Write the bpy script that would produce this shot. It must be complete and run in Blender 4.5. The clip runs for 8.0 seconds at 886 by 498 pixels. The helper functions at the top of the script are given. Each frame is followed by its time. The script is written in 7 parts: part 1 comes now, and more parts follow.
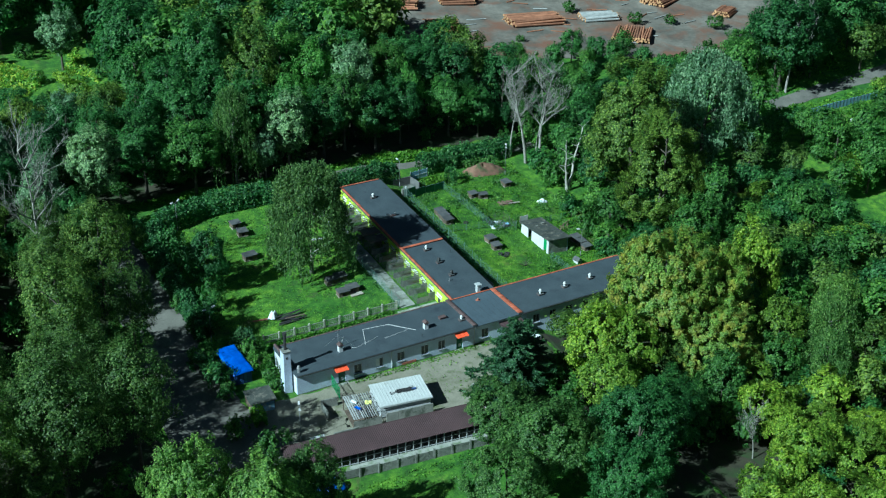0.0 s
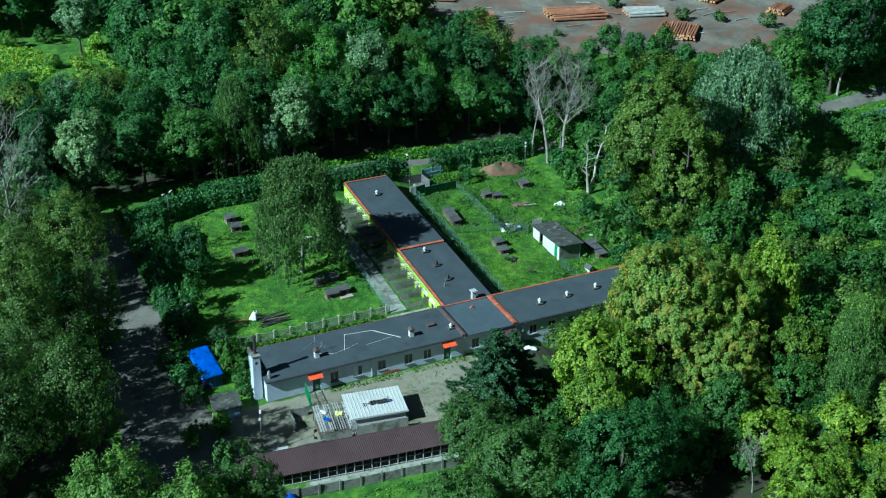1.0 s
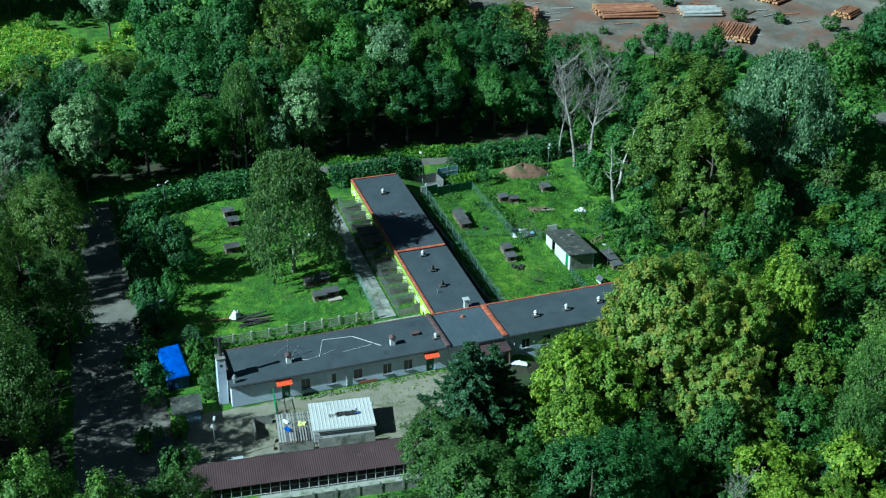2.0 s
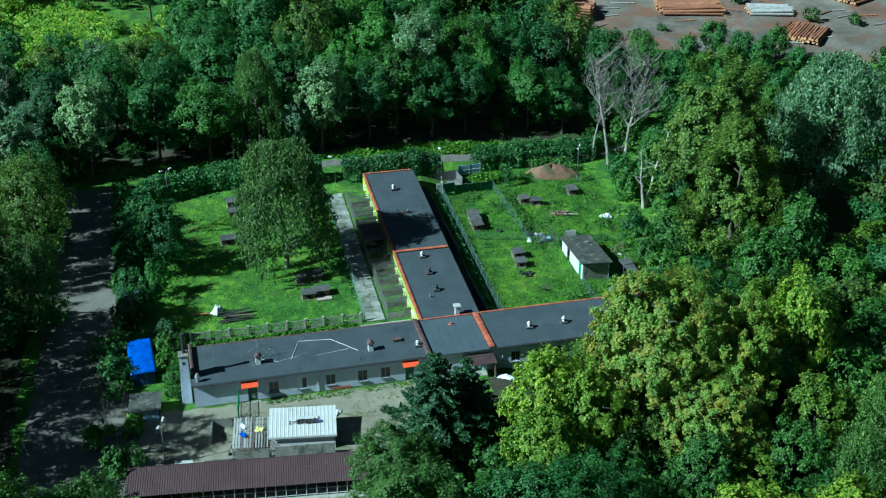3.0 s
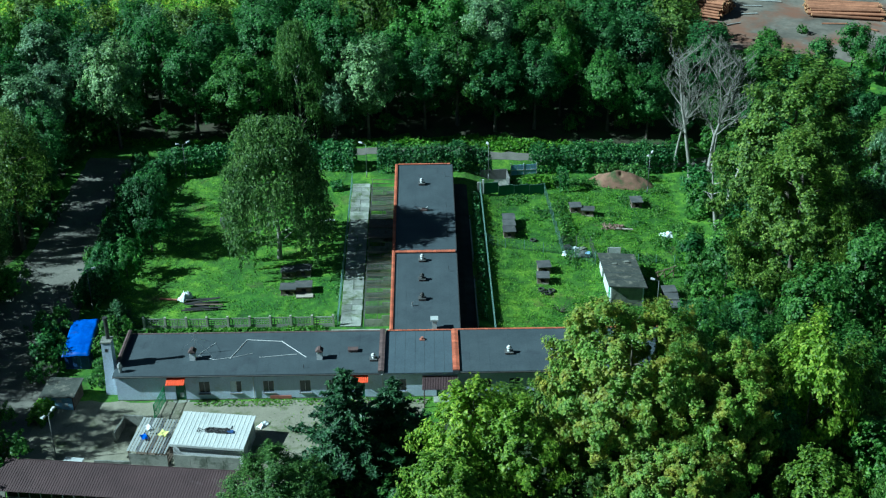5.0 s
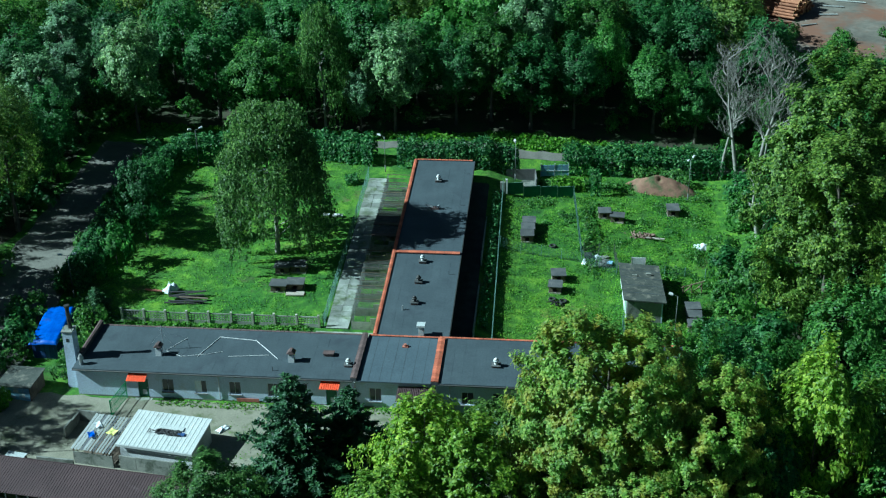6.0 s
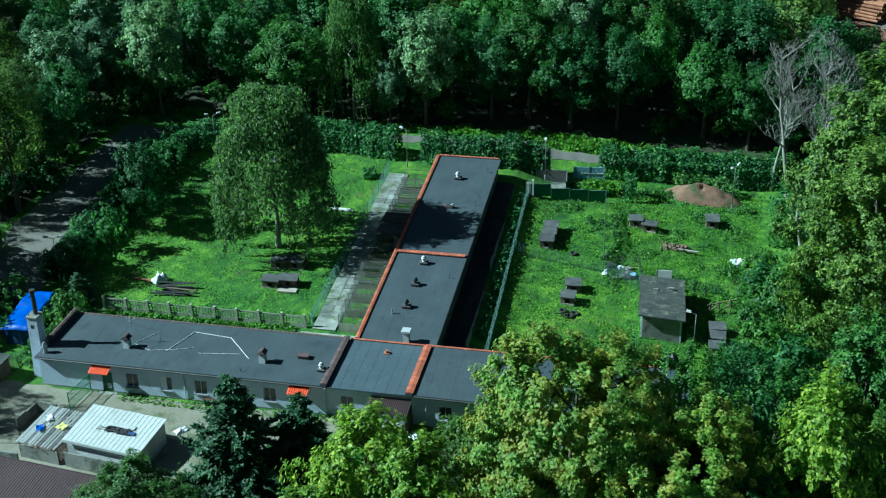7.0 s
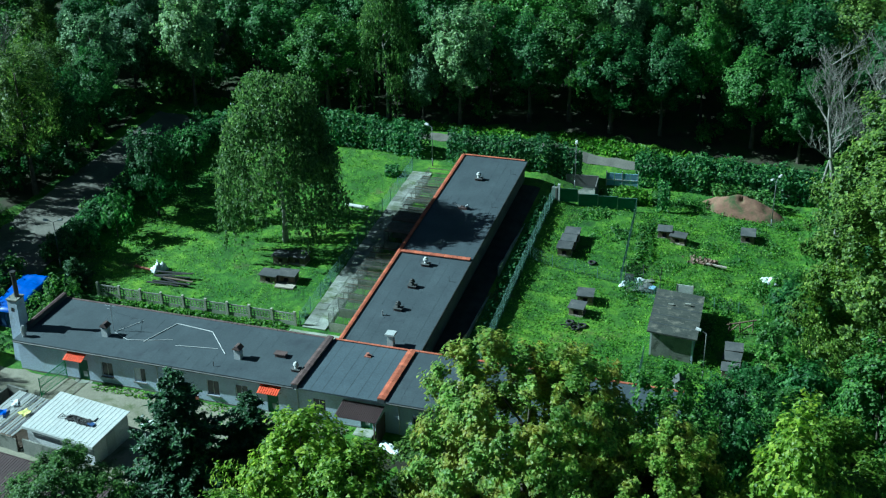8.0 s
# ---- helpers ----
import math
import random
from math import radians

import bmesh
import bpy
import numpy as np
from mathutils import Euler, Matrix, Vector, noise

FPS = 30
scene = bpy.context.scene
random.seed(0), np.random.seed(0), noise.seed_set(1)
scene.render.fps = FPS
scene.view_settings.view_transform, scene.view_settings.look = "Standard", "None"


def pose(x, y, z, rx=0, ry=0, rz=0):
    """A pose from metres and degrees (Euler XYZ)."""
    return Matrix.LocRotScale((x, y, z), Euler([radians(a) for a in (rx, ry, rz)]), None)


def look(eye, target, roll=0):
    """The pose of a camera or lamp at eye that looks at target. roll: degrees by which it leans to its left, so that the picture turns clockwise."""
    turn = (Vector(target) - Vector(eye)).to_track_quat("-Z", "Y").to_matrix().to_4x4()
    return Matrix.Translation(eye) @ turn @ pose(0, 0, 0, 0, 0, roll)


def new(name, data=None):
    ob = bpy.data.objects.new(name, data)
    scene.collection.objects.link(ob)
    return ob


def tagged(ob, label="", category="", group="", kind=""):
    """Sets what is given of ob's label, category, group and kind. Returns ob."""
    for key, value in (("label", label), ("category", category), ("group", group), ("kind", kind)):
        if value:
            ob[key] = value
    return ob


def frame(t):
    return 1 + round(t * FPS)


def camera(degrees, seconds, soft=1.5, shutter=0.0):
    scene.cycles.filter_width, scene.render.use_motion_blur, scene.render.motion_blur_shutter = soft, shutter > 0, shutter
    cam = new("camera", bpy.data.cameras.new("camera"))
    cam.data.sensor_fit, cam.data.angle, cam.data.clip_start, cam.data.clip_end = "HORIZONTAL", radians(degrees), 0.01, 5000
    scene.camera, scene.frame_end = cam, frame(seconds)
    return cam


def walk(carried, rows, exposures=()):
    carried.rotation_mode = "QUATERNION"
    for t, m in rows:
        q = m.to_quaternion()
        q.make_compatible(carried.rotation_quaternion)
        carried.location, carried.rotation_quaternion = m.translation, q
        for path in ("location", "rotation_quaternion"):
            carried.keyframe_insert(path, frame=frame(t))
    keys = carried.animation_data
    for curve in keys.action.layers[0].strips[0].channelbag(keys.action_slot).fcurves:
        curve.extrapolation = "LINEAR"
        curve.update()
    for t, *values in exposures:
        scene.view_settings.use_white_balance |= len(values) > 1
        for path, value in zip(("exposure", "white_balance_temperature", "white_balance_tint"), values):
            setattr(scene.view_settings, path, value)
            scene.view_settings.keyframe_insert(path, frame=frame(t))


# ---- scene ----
cam = camera(40.0, 8.0, 1.2)
PATH = [
    (0, (-75.169, -144.219, 87.583), (-74.285, -142.673, 86.672), 0.77),
    (0.5, (-67.496, -142.779, 85.604), (-66.672, -141.202, 84.691), 0.64),
    (1, (-59.789, -141.396, 83.657), (-59.029, -139.789, 82.741), 0.60),
    (1.5, (-52.057, -140.023, 81.773), (-51.366, -138.385, 80.857), 0.63),
    (3, (-27.076, -135.142, 76.888), (-26.648, -133.422, 75.961), 0.34),
    (3.5, (-18.806, -132.645, 74.771), (-18.476, -130.903, 73.846), 0.20),
    (4, (-10.756, -129.856, 72.654), (-10.527, -128.097, 71.730), 0.02),
    (4.5, (-2.983, -126.770, 70.548), (-2.858, -124.999, 69.626), -0.23),
    (6, (16.407, -114.099, 63.305), (16.235, -112.326, 62.397), -0.68),
    (6.5, (21.693, -109.418, 60.965), (21.426, -107.654, 60.062), -0.71),
    (7, (26.610, -104.680, 58.719), (26.247, -102.930, 57.821), -0.73),
    (7.5, (31.245, -100.366, 56.781), (30.788, -98.635, 55.890), -0.76),
    (8, (35.973, -97.385, 55.348), (35.420, -95.676, 54.467), -0.80),
]
walk(cam, [(t, look(eye, target, roll)) for t, eye, target, roll in PATH], exposures=[(0, 0.65, 4915, -14), (4, 0.8, 4875, -16.5), (8, 0.87, 4830, -19)])

# ---- world, sun ----
SUN_AZ, SUN_EL = radians(10), radians(38)
SUN_DIR = Vector((-math.cos(SUN_EL) * math.cos(SUN_AZ), -math.cos(SUN_EL) * math.sin(SUN_AZ), math.sin(SUN_EL)))
world = bpy.data.worlds.new("world")
scene.world = world
world.use_nodes = True
wn = world.node_tree.nodes
sky = wn.new("ShaderNodeTexSky")
sky.sky_type, sky.sun_disc = "NISHITA", False
sky.sun_elevation, sky.sun_rotation = SUN_EL, math.atan2(SUN_DIR.x, SUN_DIR.y)
wn["Background"].inputs["Strength"].default_value = 0.0135
world.node_tree.links.new(sky.outputs[0], wn["Background"].inputs["Color"])
sun = new("sun", bpy.data.lights.new("sun", "SUN"))
sun.data.energy, sun.data.angle, sun.data.color = 4.6, radians(0.5), (1.0, 0.97, 0.91)
sun.matrix_world = look(SUN_DIR * 200, (0, 0, 0))


# ---- the lie of the land ----
def ease(a, b, v):
    t = min(1.0, max(0.0, (v - a) / (b - a)))
    return t * t * (3 - 2 * t)


def land(x, y):
    """Height of the ground: a hillside that rises to the north and falls to the east, with a level front yard."""
    n = min(y, 26.0)
    h = 0.09 * (n + 21) * ease(-19, -13, n) + 0.07 * (min(max(y, 26.0), 110.0) - 26)
    if y < -23:
        h += 0.03 * max(y + 23, -40.0)
    e = (1.4 * ease(8, 13, x) * (1 - ease(26, 36, y)) * ease(-150, -75, y) + 0.09 * min(max(x - 11, 0.0), 25.0)) * (1 - ease(28, 62, y))
    return h - e + 0.05 * min(max(-x - 25, 0.0), 40.0)


# ---- materials ----
def material(name, rough=0.8, metal=0.0):
    m = bpy.data.materials.new(name)
    m.use_nodes = True
    b = m.node_tree.nodes["Principled BSDF"]
    b.inputs["Roughness"].default_value, b.inputs["Metallic"].default_value = rough, metal
    return m, m.node_tree.nodes, m.node_tree.links, b


def coords(n, l, scale, world_space=True):
    c = n.new("ShaderNodeNewGeometry") if world_space else n.new("ShaderNodeTexCoord")
    mp = n.new("ShaderNodeMapping")
    mp.inputs["Scale"].default_value = scale if isinstance(scale, tuple) else (scale,) * 3
    l.new(c.outputs["Position" if world_space else "Object"], mp.inputs["Vector"])
    return mp.outputs[0]


def noise_tex(n, l, scale, detail=4.0, rough=0.6, distort=0.0, world_space=True):
    t = n.new("ShaderNodeTexNoise")
    t.inputs["Scale"].default_value = 1.0
    t.inputs["Detail"].default_value, t.inputs["Roughness"].default_value, t.inputs["Distortion"].default_value = detail, rough, distort
    l.new(coords(n, l, scale, world_space), t.inputs["Vector"])
    return t.outputs["Fac"]


def ramp(n, l, fac, stops):
    r = n.new("ShaderNodeValToRGB")
    while len(r.color_ramp.elements) < len(stops):
        r.color_ramp.elements.new(0.5)
    for e, (p, c) in zip(r.color_ramp.elements, stops):
        e.position, e.color = p, (*c, 1)
    l.new(fac, r.inputs[0])
    return r.outputs[0]


def mix(n, l, fac, a, b, mode="MIX"):
    m = n.new("ShaderNodeMix")
    m.data_type, m.blend_type = "RGBA", mode
    for sock, v in ((m.inputs[0], fac), (m.inputs[6], a), (m.inputs[7], b)):
        if hasattr(v, "links"):
            l.new(v, sock)
        elif isinstance(v, tuple):
            sock.default_value = (*v, 1)
        else:
            sock.default_value = v
    return m.outputs[2]


def bump(n, l, b, height, strength, distance=0.05):
    k = n.new("ShaderNodeBump")
    k.inputs["Strength"].default_value, k.inputs["Distance"].default_value = strength, distance
    l.new(height, k.inputs["Height"])
    l.new(k.outputs[0], b.inputs["Normal"])


def surface(name, dark, light, scale=1.0, fine=12.0, rough=0.8, metal=0.0, stain=None, stain_scale=0.4, stain_at=0.62, bumpy=0.3, vary=0.0):
    """A worn surface: two tones at a coarse and a fine scale, with blotches of a third tone."""
    m, n, l, b = material(name, rough, metal)
    coarse, grain = noise_tex(n, l, scale, 5), noise_tex(n, l, fine, 4, 0.7)
    c = ramp(n, l, coarse, [(0.3, dark), (0.7, light)])
    g = ramp(n, l, grain, [(0.25, (0.6, 0.6, 0.6)), (0.75, (1.3, 1.3, 1.3))])
    c = mix(n, l, 0.7, c, g, "MULTIPLY")
    if stain:
        s = ramp(n, l, noise_tex(n, l, stain_scale, 6, 0.65, 0.4), [(stain_at - 0.08, (0, 0, 0)), (stain_at + 0.08, (1, 1, 1))])
        c = mix(n, l, s, c, stain)
    if vary:
        oi = n.new("ShaderNodeObjectInfo")
        v = ramp(n, l, oi.outputs["Random"], [(0.0, (1 - vary,) * 3), (1.0, (1 + vary,) * 3)])
        c = mix(n, l, 1.0, c, v, "MULTIPLY")
    l.new(c, b.inputs["Base Color"])
    if bumpy:
        bump(n, l, b, grain, bumpy, 0.03)
    return m


def foliage(name, dark, light, pale, translucent=0.36, rough=0.5, leaf=7.0, tint=None):
    """Leaves: the tone differs from leaf to leaf, from tree to tree and over a crown."""
    dark, light, pale = [(r, g, bl * 1.12) for r, g, bl in (dark, light, pale)]
    m, n, l, b = material(name, rough)
    geo, oi = n.new("ShaderNodeNewGeometry"), n.new("ShaderNodeObjectInfo")
    c = ramp(n, l, geo.outputs["Random Per Island"], [(0.0, dark), (0.6, light), (1.0, pale)])
    c = mix(n, l, 1.0, c, ramp(n, l, oi.outputs["Random"], [(0.0, (0.72, 0.75, 0.8)), (0.5, (1, 1, 1)), (1.0, (1.3, 1.2, 1.0))]), "MULTIPLY")
    patches = noise_tex(n, l, 0.35, 3)
    if tint:
        turned = ramp(n, l, noise_tex(n, l, 0.55, 4, 0.7), [(0.46, (0, 0, 0)), (0.64, (0.5, 0.5, 0.5))])
        c = mix(n, l, turned, c, tint)
    c = mix(n, l, 1.0, c, ramp(n, l, patches, [(0.3, (0.75, 0.8, 0.8)), (0.7, (1.2, 1.15, 1.05))]), "MULTIPLY")
    vor = n.new("ShaderNodeTexVoronoi")
    vor.inputs["Scale"].default_value = 1.0
    l.new(coords(n, l, leaf), vor.inputs["Vector"])
    cell = n.new("ShaderNodeSeparateColor")
    l.new(vor.outputs["Color"], cell.inputs[0])
    c = mix(n, l, 1.0, c, ramp(n, l, cell.outputs[0], [(0.0, (0.72, 0.75, 0.75)), (0.6, (1.05, 1.05, 1.05)), (1.0, (1.3, 1.26, 1.2))]), "MULTIPLY")
    tilt, sub, add3 = n.new("ShaderNodeVectorMath"), n.new("ShaderNodeVectorMath"), n.new("ShaderNodeVectorMath")
    sub.operation, add3.operation, tilt.operation = "SUBTRACT", "MULTIPLY_ADD", "NORMALIZE"
    sub.inputs[1].default_value, add3.inputs[1].default_value = (0.5, 0.5, 0.5), (1.0, 1.0, 1.0)
    l.new(vor.outputs["Color"], sub.inputs[0]), l.new(sub.outputs[0], add3.inputs[0]), l.new(geo.outputs["Normal"], add3.inputs[2])
    l.new(add3.outputs[0], tilt.inputs[0]), l.new(tilt.outputs[0], b.inputs["Normal"])
    l.new(c, b.inputs["Base Color"])
    b.inputs["Specular IOR Level"].default_value = 0.4
    tr, add = n.new("ShaderNodeBsdfTranslucent"), n.new("ShaderNodeMixShader")
    l.new(mix(n, l, 1.0, c, (1.95, 2.0, 1.75), "MULTIPLY"), tr.inputs["Color"])
    add.inputs[0].default_value = translucent
    l.new(b.outputs[0], add.inputs[1]), l.new(tr.outputs[0], add.inputs[2])
    l.new(add.outputs[0], n["Material Output"].inputs["Surface"])
    return m


M = {}
M["leaf_green"] = foliage("leaf_green", (0.0331, 0.092, 0.0156), (0.0782, 0.184, 0.0294), (0.1748, 0.322, 0.0598))
M["leaf_dark"] = foliage("leaf_dark", (0.026, 0.08, 0.02), (0.055, 0.155, 0.036), (0.125, 0.27, 0.07))
M["leaf_bright"] = foliage("leaf_bright", (0.0475, 0.133, 0.0209), (0.1092, 0.2565, 0.038), (0.209, 0.399, 0.076))
M["leaf_olive"] = foliage("leaf_olive", (0.04, 0.078, 0.013), (0.1, 0.178, 0.026), (0.24, 0.33, 0.06))
M["leaf_yellow"] = foliage("leaf_yellow", (0.0684, 0.1283, 0.0142), (0.1757, 0.2898, 0.0247), (0.3325, 0.4275, 0.057))
M["leaf_maple"] = foliage("leaf_maple", (0.095, 0.178, 0.028), (0.222, 0.355, 0.05), (0.365, 0.485, 0.095), tint=(0.5, 0.36, 0.06))
M["leaf_west"] = foliage("leaf_west", (0.0339, 0.0727, 0.0129), (0.0808, 0.1534, 0.0275), (0.2019, 0.2907, 0.0687))
M["leaf_silver"] = foliage("leaf_silver", (0.07, 0.13, 0.062), (0.165, 0.275, 0.13), (0.34, 0.47, 0.25))
M["leaf_birch"] = foliage("leaf_birch", (0.05, 0.11, 0.024), (0.12, 0.225, 0.044), (0.25, 0.38, 0.09))
M["leaf_hang"] = foliage("leaf_hang", (0.034, 0.074, 0.022), (0.08, 0.15, 0.04), (0.17, 0.265, 0.08))
M["needle"] = foliage("needle", (0.018, 0.052, 0.018), (0.042, 0.108, 0.034), (0.1, 0.2, 0.06), 0.1)
M["hedge_leaf"] = foliage("hedge_leaf", (0.028, 0.09, 0.026), (0.066, 0.18, 0.048), (0.2, 0.38, 0.11))
M["weed"] = foliage("weed", (0.046, 0.12, 0.009), (0.1, 0.225, 0.018), (0.2, 0.36, 0.04))
M["weed_tall"] = foliage("weed_tall", (0.035, 0.1, 0.02), (0.1, 0.22, 0.04), (0.24, 0.38, 0.1))
M["goldenrod"] = foliage("goldenrod", (0.1, 0.22, 0.03), (0.2, 0.36, 0.05), (0.42, 0.46, 0.06))
M["bark"] = surface("bark", (0.05, 0.045, 0.035), (0.13, 0.11, 0.085), 2.0, 14.0, 0.9)
M["bark_grey"] = surface("bark_grey", (0.18, 0.172, 0.152), (0.36, 0.345, 0.305), 1.2, 9.0, 0.9)
M["bark_pale"] = surface("bark_pale", (0.26, 0.25, 0.22), (0.5, 0.48, 0.43), 1.2, 9.0, 0.85, stain=(0.07, 0.06, 0.05), stain_scale=1.5)


def ground_material():
    m, n, l, b = material("ground", 0.9)
    big, mid, fine = noise_tex(n, l, 0.09, 5), noise_tex(n, l, 0.7, 6, 0.7), noise_tex(n, l, 5.0, 5, 0.75)
    grass = ramp(n, l, mid, [(0.3, (0.02, 0.066, 0.006)), (0.5, (0.06, 0.16, 0.01)), (0.68, (0.145, 0.285, 0.02))])
    grass = mix(n, l, 0.75, grass, ramp(n, l, fine, [(0.3, (0.4, 0.46, 0.42)), (0.7, (1.55, 1.5, 1.35))]), "MULTIPLY")
    bare = ramp(n, l, noise_tex(n, l, 0.16, 6, 0.7, 0.3), [(0.6, (0, 0, 0)), (0.7, (0.8, 0.8, 0.8))])
    grass = mix(n, l, bare, grass, (0.1, 0.095, 0.045))
    rank = ramp(n, l, big, [(0.35, (0.62, 0.76, 0.75)), (0.65, (1.4, 1.2, 1.0))])
    grass = mix(n, l, 1.0, grass, rank, "MULTIPLY")
    l.new(grass, b.inputs["Base Color"])
    bump(n, l, b, fine, 0.7, 0.12)
    return m


M["ground"] = ground_material()
M["road"] = surface("road", (0.11, 0.107, 0.092), (0.19, 0.183, 0.155), 0.25, 6.0, 0.9, stain=(0.08, 0.078, 0.065), stain_scale=0.35)
# Leaf litter, kept almost black to include the crowns' shade.
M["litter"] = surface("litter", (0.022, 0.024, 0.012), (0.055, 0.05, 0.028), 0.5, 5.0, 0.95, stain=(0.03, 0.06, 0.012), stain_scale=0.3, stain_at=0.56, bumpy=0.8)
M["yard"] = surface("yard", (0.185, 0.178, 0.13), (0.275, 0.262, 0.2), 0.4, 7.0, 0.9, stain=(0.09, 0.11, 0.045), stain_scale=0.45, stain_at=0.6)
M["log_ground"] = surface("log_ground", (0.06, 0.055, 0.045), (0.22, 0.2, 0.165), 0.12, 1.3, 0.95, stain=(0.16, 0.08, 0.05), stain_scale=0.1, stain_at=0.55)


# ---- mesh helpers ----
def bm_box(bm, x0, y0, z0, x1, y1, z1):
    vs = [bm.verts.new(p) for p in ((x0, y0, z0), (x1, y0, z0), (x1, y1, z0), (x0, y1, z0), (x0, y0, z1), (x1, y0, z1), (x1, y1, z1), (x0, y1, z1))]
    for f in ((0, 3, 2, 1), (4, 5, 6, 7), (0, 1, 5, 4), (1, 2, 6, 5), (2, 3, 7, 6), (3, 0, 4, 7)):
        bm.faces.new([vs[i] for i in f])
    return vs


def bm_tube(bm, p, q, r0, r1=None, seg=6, caps=True):
    p, q = Vector(p), Vector(q)
    r1 = r0 if r1 is None else r1
    d = (q - p).normalized()
    a = d.orthogonal().normalized()
    b = d.cross(a)
    lo = [bm.verts.new(p + r0 * (math.cos(k * math.tau / seg) * a + math.sin(k * math.tau / seg) * b)) for k in range(seg)]
    hi = [bm.verts.new(q + r1 * (math.cos(k * math.tau / seg) * a + math.sin(k * math.tau / seg) * b)) for k in range(seg)]
    for k in range(seg):
        bm.faces.new((lo[k], lo[(k + 1) % seg], hi[(k + 1) % seg], hi[k]))
    if caps:
        bm.faces.new(lo[::-1]), bm.faces.new(hi)


def bm_prism(bm, bottom, top):
    """A solid between two rings of the same number of points."""
    lo, hi = [bm.verts.new(p) for p in bottom], [bm.verts.new(p) for p in top]
    for k in range(len(lo)):
        bm.faces.new((lo[k], lo[(k + 1) % len(lo)], hi[(k + 1) % len(lo)], hi[k]))
    bm.faces.new(lo[::-1]), bm.faces.new(hi)


def mesh_of(name, bm, mat, smooth=False):
    me = bpy.data.meshes.new(name)
    bmesh.ops.recalc_face_normals(bm, faces=bm.faces)
    bm.to_mesh(me)
    bm.free()
    me.materials.append(mat)
    if smooth:
        me.polygons.foreach_set("use_smooth", [True] * len(me.polygons))
    return me


def thing(name, label, category, x=0.0, y=0.0, z=0.0, rz=0.0, group="", kind=""):
    ob = new(name)
    ob.empty_display_size = 0.2
    ob.matrix_basis = pose(x, y, z, 0, 0, rz)
    return tagged(ob, label, category, group, kind)


def part(name, bm, mat, parent, label="", smooth=False):
    """One mesh under a thing, in the thing's own coordinates."""
    ob = new(name, mesh_of(name, bm, mat, smooth))
    ob.parent = parent
    return tagged(ob, label)


def boxes(name, mat, parent, *corners, label=""):
    bm = bmesh.new()
    for c in corners:
        bm_box(bm, *c)
    return part(name, bm, mat, parent, label)


def tubes(name, mat, parent, *runs, label="", seg=6):
    bm = bmesh.new()
    for r in runs:
        bm_tube(bm, *r, seg=seg)
    return part(name, bm, mat, parent, label)


def raw_mesh(name, verts, faces, mat):
    me = bpy.data.meshes.new(name)
    me.from_pydata(verts, [], faces)
    me.materials.append(mat)
    me.update()
    return me


# ---- ground ----
def ground_sheet():
    xs = np.concatenate([np.linspace(-900, -120, 14)[:-1], np.linspace(-120, -50, 24)[:-1], np.arange(-50, 60, 1.0), np.linspace(60, 220, 54)[:-1], np.linspace(220, 900, 12)])
    ys = np.concatenate([np.linspace(-500, -70, 9)[:-1], np.arange(-70, 60, 1.0), np.linspace(60, 160, 34)[:-1], np.linspace(160, 1600, 14)])
    verts = []
    for y in ys:
        for x in xs:
            verts.append((x, y, land(x, y) + 0.05 * noise.noise((x * 0.45, y * 0.45, 0.0))))
    w = len(xs)
    faces = [(j * w + i, j * w + i + 1, (j + 1) * w + i + 1, (j + 1) * w + i) for j in range(len(ys) - 1) for i in range(w - 1)]
    ob = new("ground", raw_mesh("ground", verts, faces, M["ground"]))
    return tagged(ob, "green grassy hillside with weeds and bare patches", "ground", kind="structure")


ground_sheet()


def draped(name, corners, mat, label, category, nu=20, nv=20, lift=0.07, fray=0.5):
    """A sheet laid on the land between four corners, with an uneven edge."""
    a, b, c, d = [Vector((*p, 0)) for p in corners]
    verts = []
    for j in range(nv + 1):
        for i in range(nu + 1):
            u, v = i / nu, j / nv
            p = (a * (1 - u) + b * u) * (1 - v) + (d * (1 - u) + c * u) * v
            if fray and (i in (0, nu) or j in (0, nv)):
                p += Vector((noise.noise((p.x * 0.7, p.y * 0.7, 3.0)), noise.noise((p.x * 0.7, p.y * 0.7, 9.0)), 0)) * fray
            edge = 0.02 if (i in (0, nu) or j in (0, nv)) and fray else 0.0
            verts.append((p.x, p.y, land(p.x, p.y) + lift - edge + 0.03 * noise.noise((p.x * 0.4, p.y * 0.4, 5.0))))
    w = nu + 1
    faces = [(j * w + i, j * w + i + 1, (j + 1) * w + i + 1, (j + 1) * w + i) for j in range(nv) for i in range(nu)]
    return tagged(new(name, raw_mesh(name, verts, faces, mat)), label, category, kind="structure")


draped("road_west", [(-47, -60), (-33, -60), (-34.5, 27), (-40.5, 27)], M["road"], "pale worn asphalt road under trees", "road", 16, 90)
draped("pavement_yard", [(-34, -36), (0, -34), (4, -23.0), (-34, -23.0)], M["yard"], "pale sandy concrete yard with weeds", "yard", 40, 20)
draped("road_north", [(-9, 28.4), (44, 30.0), (44, 31.8), (-9, 30.2)], M["road"], "pale gravel lane behind a hedge", "road", 50, 4)
draped("log_yard", [(42, 68), (115, 44), (230, 120), (70, 190)], M["log_ground"], "grey brown earth of a timber yard", "yard", 60, 60, 0.12, 4.0)
draped("road_east", [(98, 25.4), (150, 30.4), (150, 34), (98, 29)], M["road"], "pale dirt road between trees", "road", 20, 3)

